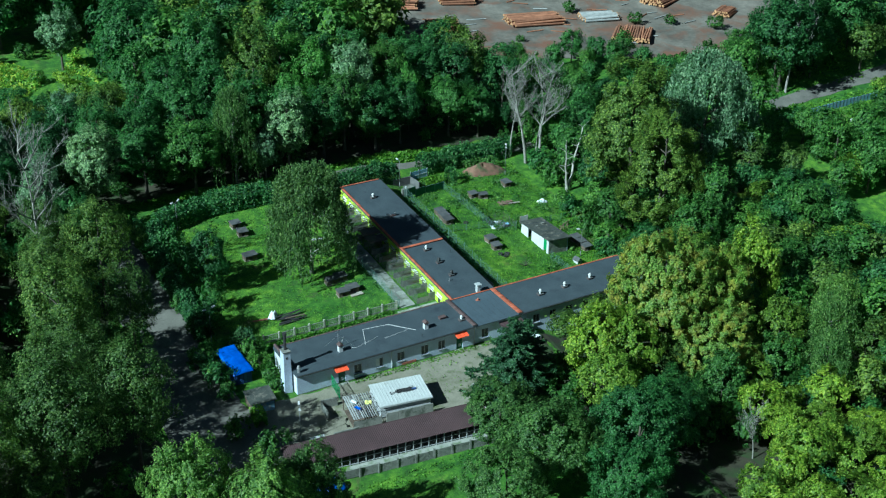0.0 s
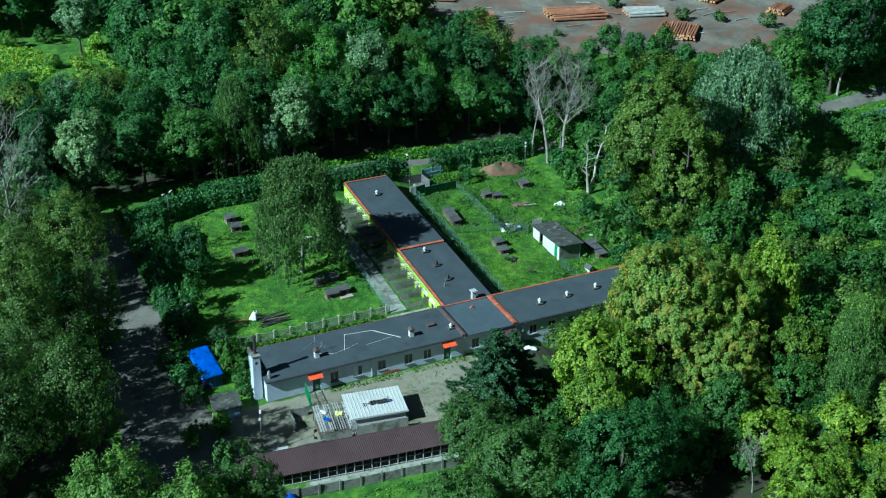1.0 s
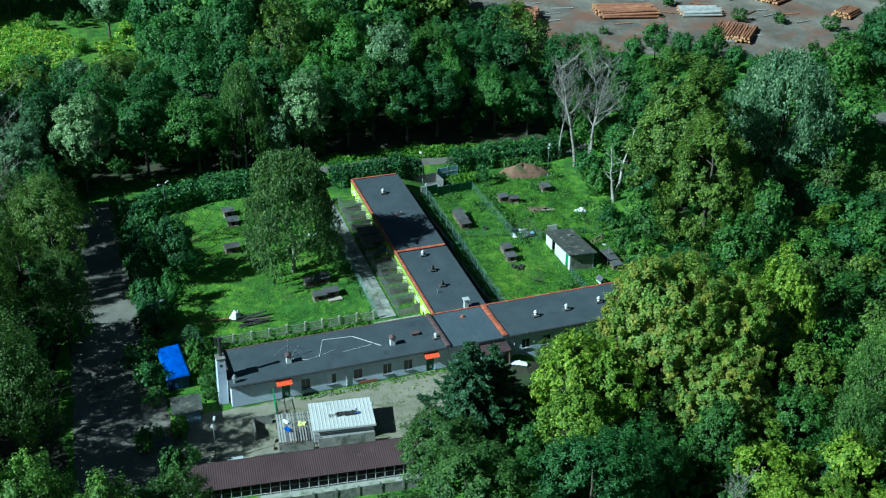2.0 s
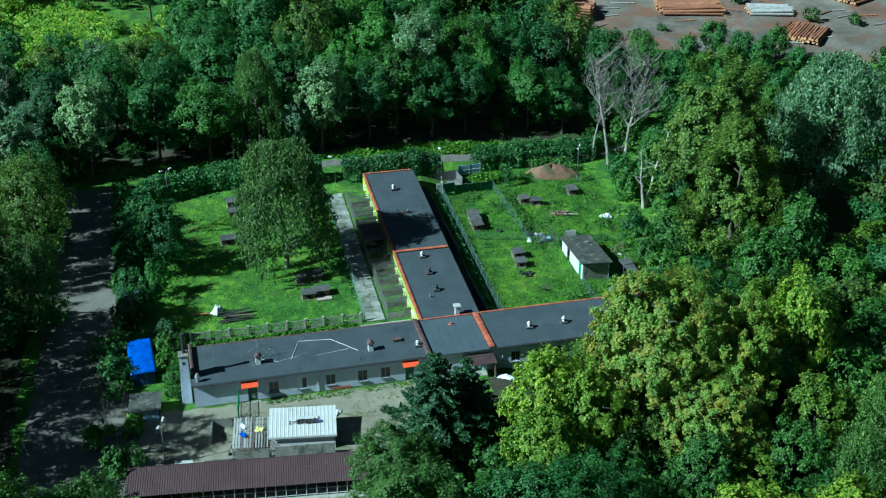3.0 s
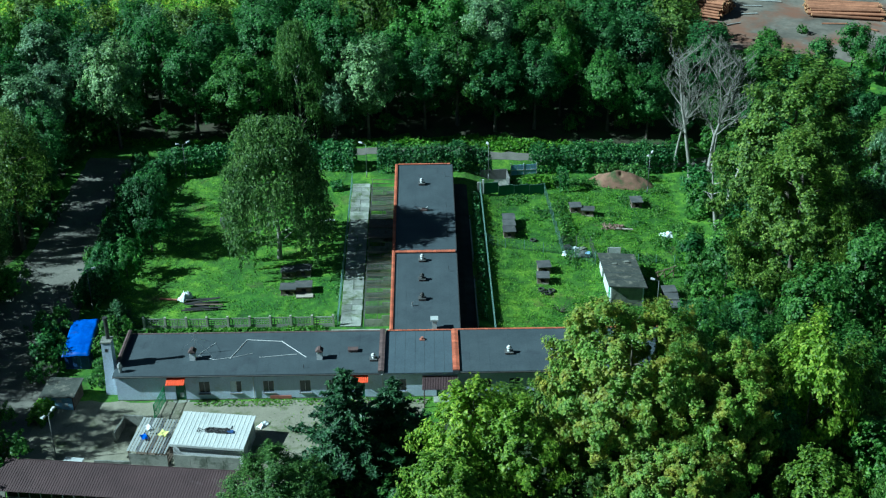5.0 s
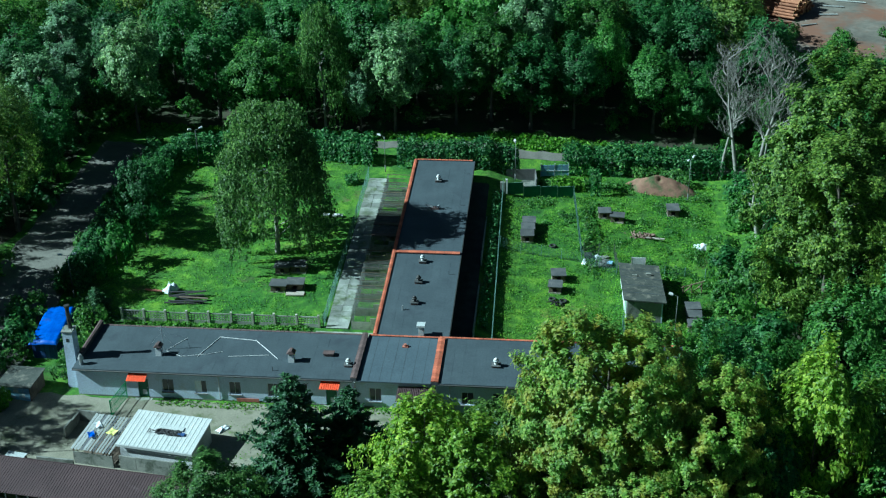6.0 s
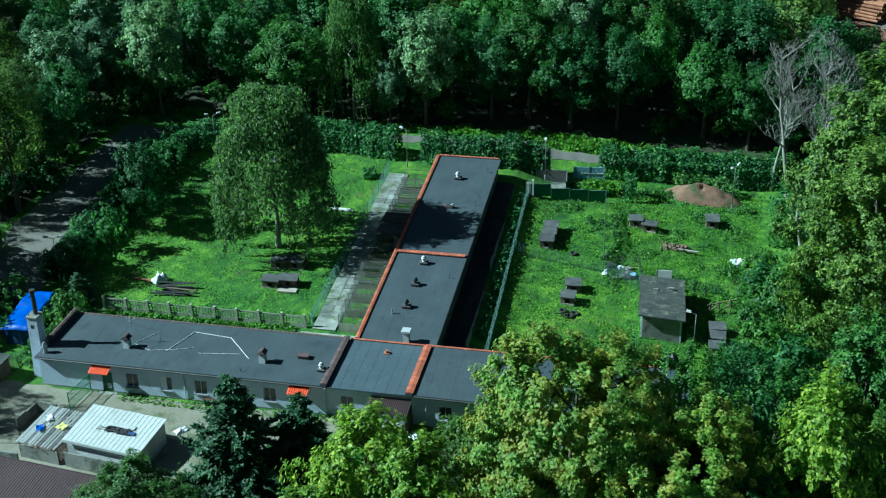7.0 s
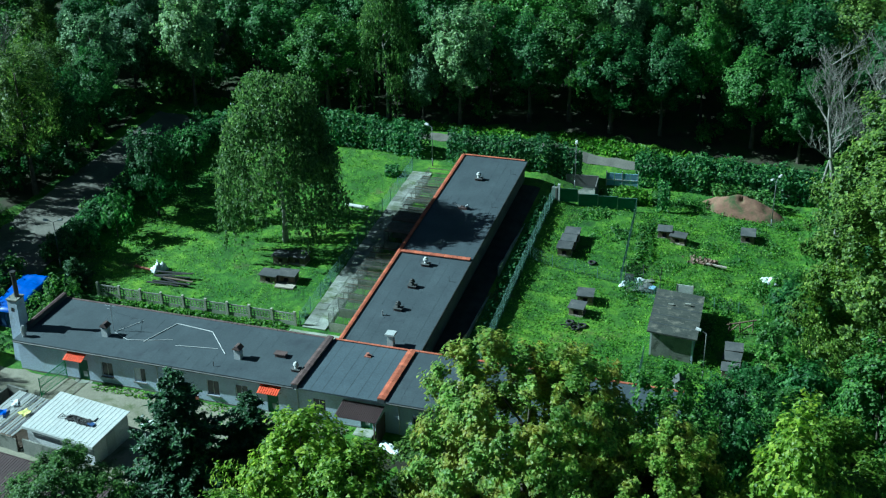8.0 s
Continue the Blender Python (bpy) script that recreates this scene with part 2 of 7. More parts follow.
# Litter sheets that also hold the shade under the trees as colour.
draped("ground_wood_north", [(-76, 33.2), (48, 34.2), (48, 74), (-76, 60)], M["litter"], "dark leaf litter under the wood, shade painted in", "ground", 60, 20, 0.06, 3.0)
draped("ground_wood_west", [(-90, -60), (-47.5, -60), (-42.5, 28), (-90, 33)], M["litter"], "dark leaf litter under roadside trees, shade painted in", "ground", 24, 44, 0.06, 1.5)
draped("ground_slope", [(-6, -90), (75, -90), (72, -24), (5.2, -24.4)], M["litter"], "dark leaf litter under trees on the slope, shade painted in", "ground", 40, 36, 0.06, 2.0)
draped("ground_slope_east", [(37, -24), (72, -24), (72, 33), (49, 33)], M["litter"], "dark leaf litter under trees on the slope, shade painted in", "ground", 20, 30, 0.065, 2.0)


# ---- trees ----
RNG = np.random.default_rng(7)


def unit(v):
    return v / np.maximum(np.linalg.norm(v, axis=-1, keepdims=True), 1e-9)


def leaf_sheet(name, pts, nrm, size, mat, long=1.0):
    """Many small leaves, each an island of its own."""
    n = len(pts)
    nrm = unit(nrm)
    a = unit(np.cross(nrm, unit(RNG.normal(size=(n, 3)))))
    b = np.cross(nrm, a)
    s = size[:, None]
    v = np.stack([pts + a * s * 0.8 * long, pts - a * s * 0.45 * long + b * s * 0.55, pts - a * s * 0.45 * long - b * s * 0.55], 1).reshape(-1, 3)
    me = bpy.data.meshes.new(name)
    me.vertices.add(3 * n)
    me.vertices.foreach_set("co", v.astype(np.float32).ravel())
    me.loops.add(3 * n)
    me.loops.foreach_set("vertex_index", np.arange(3 * n, dtype=np.int32))
    me.polygons.add(n)
    me.polygons.foreach_set("loop_start", np.arange(0, 3 * n, 3).astype(np.int32))
    me.materials.append(mat)
    me.update(calc_edges=True)
    return me


def crown_points(height, radius, base, lobes, leaves, form="round"):
    """Leaves on sprays, sprays on boughs, boughs spread unevenly through the crown's outline."""
    mid, half = (height + base) / 2, (height - base) / 2
    d = unit(RNG.normal(size=(lobes, 3)) + np.array([0, 0, 0.25]))
    k = RNG.uniform(0.42, 1.0, lobes) ** 0.5
    ph = RNG.uniform(0, math.tau, 6)
    swell = 1 + 0.16 * np.sin(2 * np.arctan2(d[:, 1], d[:, 0]) + ph[0]) * np.sin(2.2 * d[:, 2] + ph[1]) + 0.14 * np.sin(3.3 * d[:, 0] + ph[2]) * np.sin(3.1 * d[:, 1] + ph[3]) + 0.1 * np.sin(5 * d[:, 2] + ph[4])
    c = d * (k * swell)[:, None] * np.array([radius, radius, half]) * 0.86
    if form == "tall":
        c[:, :2] *= 0.55 + 0.45 * np.sqrt(np.clip(1 - (c[:, 2:] / half) ** 2, 0, 1))
    elif form == "broad":
        c[:, :2] *= np.sqrt(1 + (c[:, 2:] / half) ** 2)
    elif form == "vase":
        c[:, :2] *= np.clip(0.75 + 0.3 * c[:, 2:] / half, 0.4, 1.1)
    r = radius * RNG.uniform(0.1, 0.36, lobes) * min(1.0, 7.0 / math.sqrt(lobes))
    per = 24
    out = unit(c / np.array([radius, radius, half]))
    sd = unit(RNG.normal(size=(lobes, per, 3)) + 0.6 * out[:, None] + np.array([0, 0, 0.3]))
    sc = (c[:, None] + sd * (r[:, None, None] * RNG.uniform(0.4, 1.15, (lobes, per, 1)))).reshape(-1, 3)
    sr = (r[:, None] * RNG.uniform(0.26, 0.62, (lobes, per))).ravel()
    outs = np.repeat(out, per, 0)
    pick = RNG.choice(len(sc), leaves, p=sr**1.6 / (sr**1.6).sum())
    dd = unit(RNG.normal(size=(leaves, 3)) + 0.35 * outs[pick] + np.array([0, 0, 0.25]))
    shoot = unit(outs[pick] * np.array([1, 1, 0.5]) + np.array([0, 0, 0.9]))
    p = sc[pick] + dd * (sr[pick] * RNG.uniform(0.3, 0.95, leaves))[:, None] + shoot * (sr[pick] * RNG.uniform(-0.6, 1.3, leaves))[:, None]
    p[:, 2] = np.maximum(p[:, 2] + mid, base * 0.5 + RNG.uniform(0, 0.4, leaves))
    c[:, 2] += mid
    nrm = unit(0.55 * dd + 0.95 * outs[pick] + 0.4 * unit(RNG.normal(size=(leaves, 3))) + np.array([0, 0, 0.35]))
    return p, nrm, c


def trunk_mesh(name, height, radius, base, targets, mat, girth, lean=0.04):
    bm = bmesh.new()
    pts = [Vector((0, 0, -0.6))]
    for k in range(1, 6):
        z = height * 0.85 * k / 5
        pts.append(Vector((RNG.normal() * lean * z * 0.3, RNG.normal() * lean * z * 0.3, z)))
    for k in range(5):
        bm_tube(bm, pts[k], pts[k + 1], girth * (1 - k / 6) * (1.35 if k == 0 else 1), girth * (1 - (k + 1) / 6), 5, False)
    for c in targets:
        c = Vector(c)
        z = max(base * 0.6, min(c.z - 0.5 * math.hypot(c.x, c.y), height * 0.75))
        s = z / (height * 0.85) * 5
        i = min(4, max(0, int(s)))
        root = pts[i].lerp(pts[i + 1], s - i)
        knee = root.lerp(c, 0.5) + Vector((0, 0, 0.1 * (c - root).length))
        g = girth * 0.32
        bm_tube(bm, root, knee, g, g * 0.65, 3, False), bm_tube(bm, knee, c, g * 0.65, g * 0.15, 3, False)
    return mesh_of(name, bm, mat, True)


def tree_kind(label, mat, height, radius, base, lobes, leaves, size, form="round", bark="bark", girth=None, long=1.0):
    p, nrm, c = crown_points(height, radius, base, lobes, leaves, form)
    s = size * RNG.uniform(0.7, 1.35, len(p))
    tr = trunk_mesh("trunk", height, radius, base, c[: min(7, lobes)], M[bark], girth or height * 0.018)
    return tr, leaf_sheet("crown", p, nrm, s, M[mat], long), label, height, radius


def plant(kind, x, y, scale=1.0, turn=None, name="tree", category="tree", group="", wide=1.0, sink=0.0):
    tr, cr, label = kind[:3]
    ob = thing(name, label, category, x, y, land(x, y) - sink, group=group)
    t = RNG.uniform(0, 360) if turn is None else turn
    ob.matrix_basis = pose(x, y, land(x, y) - sink, 0, 0, t)
    ob.scale = (scale * wide, scale * wide, scale)
    for nm, me in (("trunk", tr), ("crown", cr)):
        if me:
            o = new(nm, me)
            o.parent = ob
    return ob


def stand(kind, x, y, high, radius, name="tree", category="tree", group="", turn=None):
    """Plants a kind of tree with a given height and crown radius."""
    scale = high / K[kind][3]
    return plant(K[kind], x, y, scale, turn, name, category, group, radius / K[kind][4] / scale)


K = {}
K["robinia_a"] = tree_kind("green robinia tree with layered feathery crown", "leaf_green", 15, 5.2, 3.2, 170, 15000, 0.225)
K["robinia_b"] = tree_kind("dark green robinia tree with an uneven crown", "leaf_dark", 15, 5.0, 3.0, 160, 14000, 0.225)
K["robinia_c"] = tree_kind("bright green robinia tree with loose crown", "leaf_bright", 14, 5.0, 3.0, 150, 14000, 0.225)
K["wood_a"] = tree_kind("broad green deciduous tree in the wood", "leaf_green", 16, 5.2, 3.5, 120, 6400, 0.3)
K["wood_b"] = tree_kind("dark green deciduous tree in the wood", "leaf_dark", 16, 5.0, 3.5, 120, 6400, 0.3)
K["wood_c"] = tree_kind("olive green deciduous tree in the wood", "leaf_olive", 16, 5.0, 3.5, 120, 6400, 0.3)
K["olive"] = tree_kind("olive green tree with thin outer twigs", "leaf_olive", 18, 5.0, 4.0, 150, 11000, 0.25, "tall")
K["silver"] = tree_kind("pale silver green willow tree", "leaf_silver", 14, 5.0, 2.5, 170, 13000, 0.22, "vase", long=1.5)
K["maple"] = tree_kind("large maple tree with leaves turning yellow brown", "leaf_maple", 20, 9.0, 1.0, 680, 112000, 0.215, "broad")
K["tall"] = tree_kind("tall spreading poplar tree with olive leaves", "leaf_olive", 27, 7.4, 1.0, 240, 52000, 0.225, "tall")
K["yellow"] = tree_kind("yellow green young tree with upright shoots", "leaf_yellow", 11, 3.8, 0.6, 130, 13000, 0.21, "tall")
K["front"] = tree_kind("leafy green tree with pale leaf sprays", "leaf_birch", 14, 5.2, 1.0, 300, 34000, 0.165)
K["shade"] = tree_kind("dark green dense tree in front of the yard", "leaf_dark", 14, 6.0, 1.0, 300, 34000, 0.18)
K["west"] = tree_kind("tall olive green tree with a loose crown", "leaf_west", 20, 6.6, 5.0, 190, 17000, 0.21)
K["near_a"] = tree_kind("green deciduous tree with fine foliage", "leaf_green", 10, 4.0, 0.6, 170, 10500, 0.21)
K["near_b"] = tree_kind("blue green tree with dense fine foliage", "leaf_dark", 10, 4.2, 0.6, 170, 10500, 0.21)
K["near_y"] = tree_kind("light yellow green tree with fine foliage", "leaf_yellow", 10, 3.8, 0.6, 160, 10500, 0.21)
K["small_a"] = tree_kind("small green deciduous tree on the slope", "leaf_green", 8, 3.2, 0.8, 50, 3600, 0.29)
K["small_b"] = tree_kind("small dark green tree on the slope", "leaf_dark", 8.5, 3.0, 0.8, 50, 3600, 0.29, "vase")
K["small_c"] = tree_kind("small olive green tree on the slope", "leaf_olive", 9, 3.0, 0.8, 50, 3600, 0.29, "tall")
K["small_y"] = tree_kind("small yellow green tree on the slope", "leaf_yellow", 8, 3.0, 0.8, 50, 3600, 0.29)
K["far_a"] = tree_kind("green deciduous tree deep in the wood", "leaf_green", 15, 5.4, 1.5, 60, 3000, 0.5)
K["far_b"] = tree_kind("dark green deciduous tree deep in the wood", "leaf_dark", 16, 5.2, 1.5, 60, 3000, 0.5, "tall")
K["far_c"] = tree_kind("olive green deciduous tree deep in the wood", "leaf_olive", 15, 5.2, 1.5, 60, 3000, 0.5, "vase")
K["bush_a"] = tree_kind("dense green bush with many shoots", "leaf_green", 4.0, 2.6, 0.2, 30, 1150, 0.3, girth=0.08)
K["bush_b"] = tree_kind("dark green shrub on the slope", "leaf_dark", 3.6, 2.4, 0.2, 28, 1150, 0.3, girth=0.08)
K["bush_y"] = tree_kind("light yellow green shrub with shoots", "leaf_yellow", 3.4, 2.4, 0.2, 28, 1150, 0.3, girth=0.08)


def strands(n, hubs, drop, reach, per, spread):
    """Leaves on hanging shoots that fall from boughs, thinner towards the tips."""
    pts, nr = [], []
    for i in range(n):
        h = hubs[int(RNG.integers(len(hubs)))]
        a, k = RNG.uniform(0, math.tau), math.sqrt(RNG.uniform(0.0, 1))
        top = np.array([h[0] + h[3] * k * math.cos(a), h[1] + h[3] * k * math.sin(a), h[2] - 0.45 * h[3] * k * k])
        ln = drop * RNG.uniform(0.3, 1.0) * (0.45 + 0.55 * k)
        m = int(5 + per * ln)
        s = RNG.uniform(0, 1, m) ** 1.2
        out = unit(np.array([[top[0], top[1], 0.0]]))[0]
        p = top + out * (reach * s * (1 - 0.5 * s))[:, None] + RNG.normal(0, spread, (m, 3)) * (1.2 - s)[:, None]
        p[:, 2] += 0.35 * np.sin(np.minimum(s * 5, math.pi)) - ln * s
        pts.append(p)
        nr.append(np.tile(out + np.array([0, 0, 0.5]), (m, 1)) + 0.8 * RNG.normal(size=(m, 3)))
    p, nrm = np.concatenate(pts), np.concatenate(nr)
    p[:, 2] = np.maximum(p[:, 2], 0.5 + 1.3 * RNG.random(len(p)))
    return p, nrm


def hub_ring(count, radius, top, low, size, power=3.2):
    hubs = [(0.3, 0.0, top, size)]
    for i in range(count):
        a, k = i * 2.4 + RNG.uniform(-0.3, 0.3), math.sqrt((i + 0.7) / count)
        hubs.append((radius * k * math.cos(a), radius * k * math.sin(a), top - (top - low) * k**power + RNG.normal(0, 0.5), size * RNG.uniform(0.6, 1.1)))
    return hubs


def hang_sheet(name, p, nrm, size, mat):
    """Narrow leaves that hang along the shoots."""
    n = len(p)
    a = unit(np.array([0, 0, -1.0]) + 0.45 * RNG.normal(size=(n, 3)))
    b = unit(np.cross(unit(nrm), a))
    s = (size * RNG.uniform(0.6, 1.4, n))[:, None]
    v = np.stack([p + a * s * 1.2, p - a * s * 0.5 + b * s * 0.45, p - a * s * 0.5 - b * s * 0.45], 1).reshape(-1, 3)
    me = raw_mesh(name, [], [], M[mat])
    me.vertices.add(3 * n)
    me.vertices.foreach_set("co", v.astype(np.float32).ravel())
    me.loops.add(3 * n)
    me.loops.foreach_set("vertex_index", np.arange(3 * n, dtype=np.int32))
    me.polygons.add(n)
    me.polygons.foreach_set("loop_start", np.arange(0, 3 * n, 3).astype(np.int32))
    me.update(calc_edges=True)
    return me


def birch_kind(boughs=66, shoots=1400, mat="leaf_hang"):
    """A weeping birch: curtains of small leaves hang from many boughs."""
    hubs = hub_ring(boughs, 4.3, 14.6, 4.2, 1.3)
    p, nrm = strands(shoots, hubs, 5.0, 0.6, 7.0, 0.17)
    c = np.array([h[:3] for h in hubs[1::3]]) - np.array([0, 0, 0.6])
    return trunk_mesh("trunk", 14, 5, 3, c, M["bark_grey"], 0.22, 0.12), hang_sheet("crown", p, nrm, 0.185, mat), "weeping birch tree with hanging green branches", 15.0, 5.4


def willow_kind():
    """A broad silvery willow, its shoots swept over to one side."""
    hubs = hub_ring(70, 6.8, 17.5, 5.5, 1.9, 2.6)
    p, nrm = strands(1700, hubs, 2.4, 1.5, 8.5, 0.24)
    c = np.array([h[:3] for h in hubs[1::4]]) - np.array([0, 0, 0.8])
    return trunk_mesh("trunk", 16, 6, 2, c, M["bark"], 0.4, 0.08), hang_sheet("crown", p, nrm, 0.27, "leaf_silver"), "broad silvery willow tree with hanging shoots", 18.0, 8.6


def spruce_kind():
    """A loose spruce: uneven fronds of different reach, some tiers thin."""
    pts, nr = [], []
    z = 0.5
    while z < 13.0:
        f = 1 - z / 13.6
        r = 4.9 * f**0.85 * (1 + 0.16 * math.sin(z * 2.3) + 0.08 * RNG.normal())
        m = int(6 + 2.2 * r)
        for k in range(m):
            a = k * math.tau / m + RNG.uniform(-0.35, 0.35) + z * 1.3
            ln = max(0.3, r * RNG.uniform(0.45, 1.2))
            zz = z + RNG.normal(0, 0.22)
            q = int(8 + 21 * ln)
            s = np.sqrt(RNG.uniform(0.02, 1, q))
            w = RNG.normal(0, 0.16, q) * (1.1 - s * 0.85) * ln * 0.55
            sag = RNG.uniform(0.3, 0.6)
            pts.append(np.stack([np.cos(a) * s * ln - np.sin(a) * w, np.sin(a) * s * ln + np.cos(a) * w, zz - sag * s * ln + 0.25 * s**3 * ln - 0.35 * np.abs(w) + RNG.normal(0, 0.07, q)], 1))
            nr.append(np.stack([np.full(q, 0.4 * np.cos(a)), np.full(q, 0.4 * np.sin(a)), np.ones(q)], 1) + RNG.normal(0, 0.5, (q, 3)))
        z += RNG.uniform(0.4, 0.75)
    p, nrm = np.concatenate(pts), np.concatenate(nr)
    return trunk_mesh("trunk", 14.5, 1, 1, [], M["bark"], 0.2, 0.0), leaf_sheet("crown", p, nrm, 0.17 * RNG.uniform(0.6, 1.4, len(p)), M["needle"], 2.8), "dark green spruce tree with drooping branches", 13.4, 4.9


K["willow"] = willow_kind()
K["birch"], K["spruce"], K["birch_light"] = birch_kind(), spruce_kind(), birch_kind(40, 680, "leaf_birch")


def bare_tree_kind(height, spread, label, mat="bark_grey", girth=0.2):
    """A dead tree: a nearly straight stem, boughs from its middle upwards, each with fine twigs."""
    bm = bmesh.new()

    def bough(p, d, ln, r, depth):
        for k in range(4):
            d = (d + Vector(RNG.normal(0, 0.12, 3)) + Vector((0, 0, 0.07))).normalized()
            q = p + d * ln / 4
            bm_tube(bm, p, q, max(0.011, r * (1 - 0.22 * k)), max(0.009, r * (0.78 - 0.22 * k)), 4 if depth == 0 else 3, False)
            if depth < 2:
                for _ in range(2):
                    side = Vector(RNG.normal(0, 1, 3))
                    side.z = abs(side.z) * 0.6 + 0.15
                    bough(q, (d + 0.9 * side.normalized()).normalized(), ln * RNG.uniform(0.3, 0.5), r * 0.45, depth + 1)
            p = q

    p, d = Vector((0, 0, -0.5)), Vector((0.05, 0, 1))
    steps = 9
    for k in range(steps):
        d = (d + Vector(RNG.normal(0, 0.06, 3)) + Vector((0, 0, 0.05))).normalized()
        q = p + d * (height + 0.5) / steps
        bm_tube(bm, p, q, girth * (1 - 0.1 * k), girth * (0.9 - 0.1 * k), 6, False)
        if k > 2:
            for _ in range(2):
                side = Vector((RNG.normal(), RNG.normal(), 0.0)).normalized()
                bough(q, (Vector((0, 0, 1)) + spread * side).normalized(), height * RNG.uniform(0.16, 0.36) * (1.1 - 0.05 * k), girth * 0.42, 0)
        p = q
    return mesh_of("trunk", bm, M[mat], True), None, label, height, 3.0


K["bare_a"] = bare_tree_kind(15, 0.95, "bare dead tree with grey branches", "bark_grey", 0.22)
K["bare_b"] = bare_tree_kind(14, 0.8, "leafless dead tree with thin twigs", "bark_grey", 0.16)

def fork_kind():
    """Two thick pale stems that part near the ground, with broken stubs."""
    bm = bmesh.new()
    for lean, top in ((Vector((0.42, 0.1, 1)), 8.4), (Vector((-0.2, -0.1, 1)), 7.0)):
        p, r = Vector((0, 0, -0.4)), 0.34
        for k in range(7):
            q = p + (lean + Vector(RNG.normal(0, 0.1, 3))).normalized() * top / 6
            bm_tube(bm, p, q, r, r * 0.82, 7, k == 6)
            if k > 1:
                for _ in range(2):
                    d = Vector(RNG.normal(0, 1, 3))
                    d.z = abs(d.z) * 0.6 + 0.2
                    e = q + d.normalized() * RNG.uniform(0.7, 2.0)
                    bm_tube(bm, q, e, r * 0.3, r * 0.12, 4, False)
            p, r = q, r * 0.82
    return mesh_of("trunk", bm, M["bark_pale"], True), None, "pale forked dead trunk with broken stubs", 9.0, 3.0


K["fork"] = fork_kind()

# Single trees that stand out
stand("birch", -13.3, 3.2, 17.2, 6.9, "birch_tree", "birch", turn=0)
stand("near_b", -28.4, 4.6, 9.8, 3.2, "tree", "tree", "trees by the lawn")
stand("willow", 67.4, 11.0, 22.8, 10.4, "willow_tree", "willow", "trees of the wood", 10)
stand("maple", 21.2, -35.3, 20.3, 8.6, "maple_tree", "maple", "maples on the slope", 20)
stand("maple", 28.0, -36.2, 17.4, 7.4, "maple_tree", "maple", "maples on the slope", 200)
stand("maple", 24.2, -42.6, 12.6, 6.4, "maple_tree", "maple", "maples on the slope", 110)
stand("yellow", 7.4, -39.5, 13.6, 4.4, "young_tree", "tree", "yellow green trees", 0)
stand("yellow", 11.2, -40.6, 13.4, 4.2, "young_tree", "tree", "yellow green trees", 80)
stand("yellow", 5.6, -45.0, 10.6, 4.0, "young_tree", "tree", "yellow green trees", 160)
stand("spruce", -3.2, -36.2, 13.0, 6.4, "spruce_tree", "spruce", "spruces in the yard", 0)
stand("spruce", 0.7, -33.4, 10.0, 5.2, "spruce_tree", "spruce", "spruces in the yard", 70)
stand("tall", 45.6, 4.5, 27.6, 8.8, "tall_tree", "tree", "tall trees on the slope", 0)
stand("tall", 43.4, -7.0, 24.0, 7.0, "tall_tree", "tree", "tall trees on the slope", 130)
for kind, x, y, high, turn in (("bare_a", 39.5, 26.4, 16.6, 180), ("bare_a", 41.3, 24.5, 17.0, 60), ("fork", 40.5, 14.4, 11.4, 0), ("bare_b", 42.4, 27.6, 15.5, 200), ("bare_b", 37.6, 29.0, 14.0, 300), ("bare_b", -50.0, 12.0, 22.0, 200), ("bare_b", 18.6, -57.6, 7.0, 90)):
    stand(kind, x, y, high, 4.0 * high / 15, "dead_tree", "dead tree", "dead trees", turn)
# trees by the road, west
for x, y, high, radius in ((-43.2, 4.4, 16.8, 5.2), (-43.0, -8.4, 14.0, 3.6), (-52.0, -11.0, 18.5, 5.8), (-51.5, -15.5, 14.0, 4.6), (-56.0, -24.0, 17.0, 4.8), (-58.0, -33.0, 19.0, 6.2), (-48.8, -20.0, 11.0, 3.2), (-49.4, -31.5, 19.0, 5.0), (-51.0, 2.0, 14.0, 4.0), (-47.6, 9.5, 12.5, 3.8), (-48.2, 16.5, 12.0, 3.6), (-51.0, -4.0, 8.5, 3.2), (-64.0, -20.0, 17.0, 5.0), (-66.0, -34.0, 18.0, 5.2), (-74.0, -18.0, 21.0, 5.4), (-75.0, -30.0, 21.0, 5.4), (-74.0, -43.0, 22.0, 5.6)):
    stand("west", x, y, high, radius, "tree", "tree", "trees by the road")
for x, y, high, radius in ((-49.5, -50.0, 18.8, 5.0), (-43.0, -53.5, 17.4, 5.4), (-37.2, -50.5, 14.4, 4.6)):
    stand("front", x, y, high, radius, "tree", "tree", "trees by the road")
for kind, x, y, high, radius in (("silver", -46.2, 23.0, 13.0, 4.4), ("silver", -45.4, 30.0, 12.0, 4.0), ("robinia_b", -51.0, 30.0, 13.0, 4.6), ("robinia_b", -43.5, 11.5, 11.0, 3.8), ("robinia_b", -43.2, 18.0, 11.0, 3.6)):
    stand(kind, x, y, high, radius, "tree", "tree", "trees by the road")
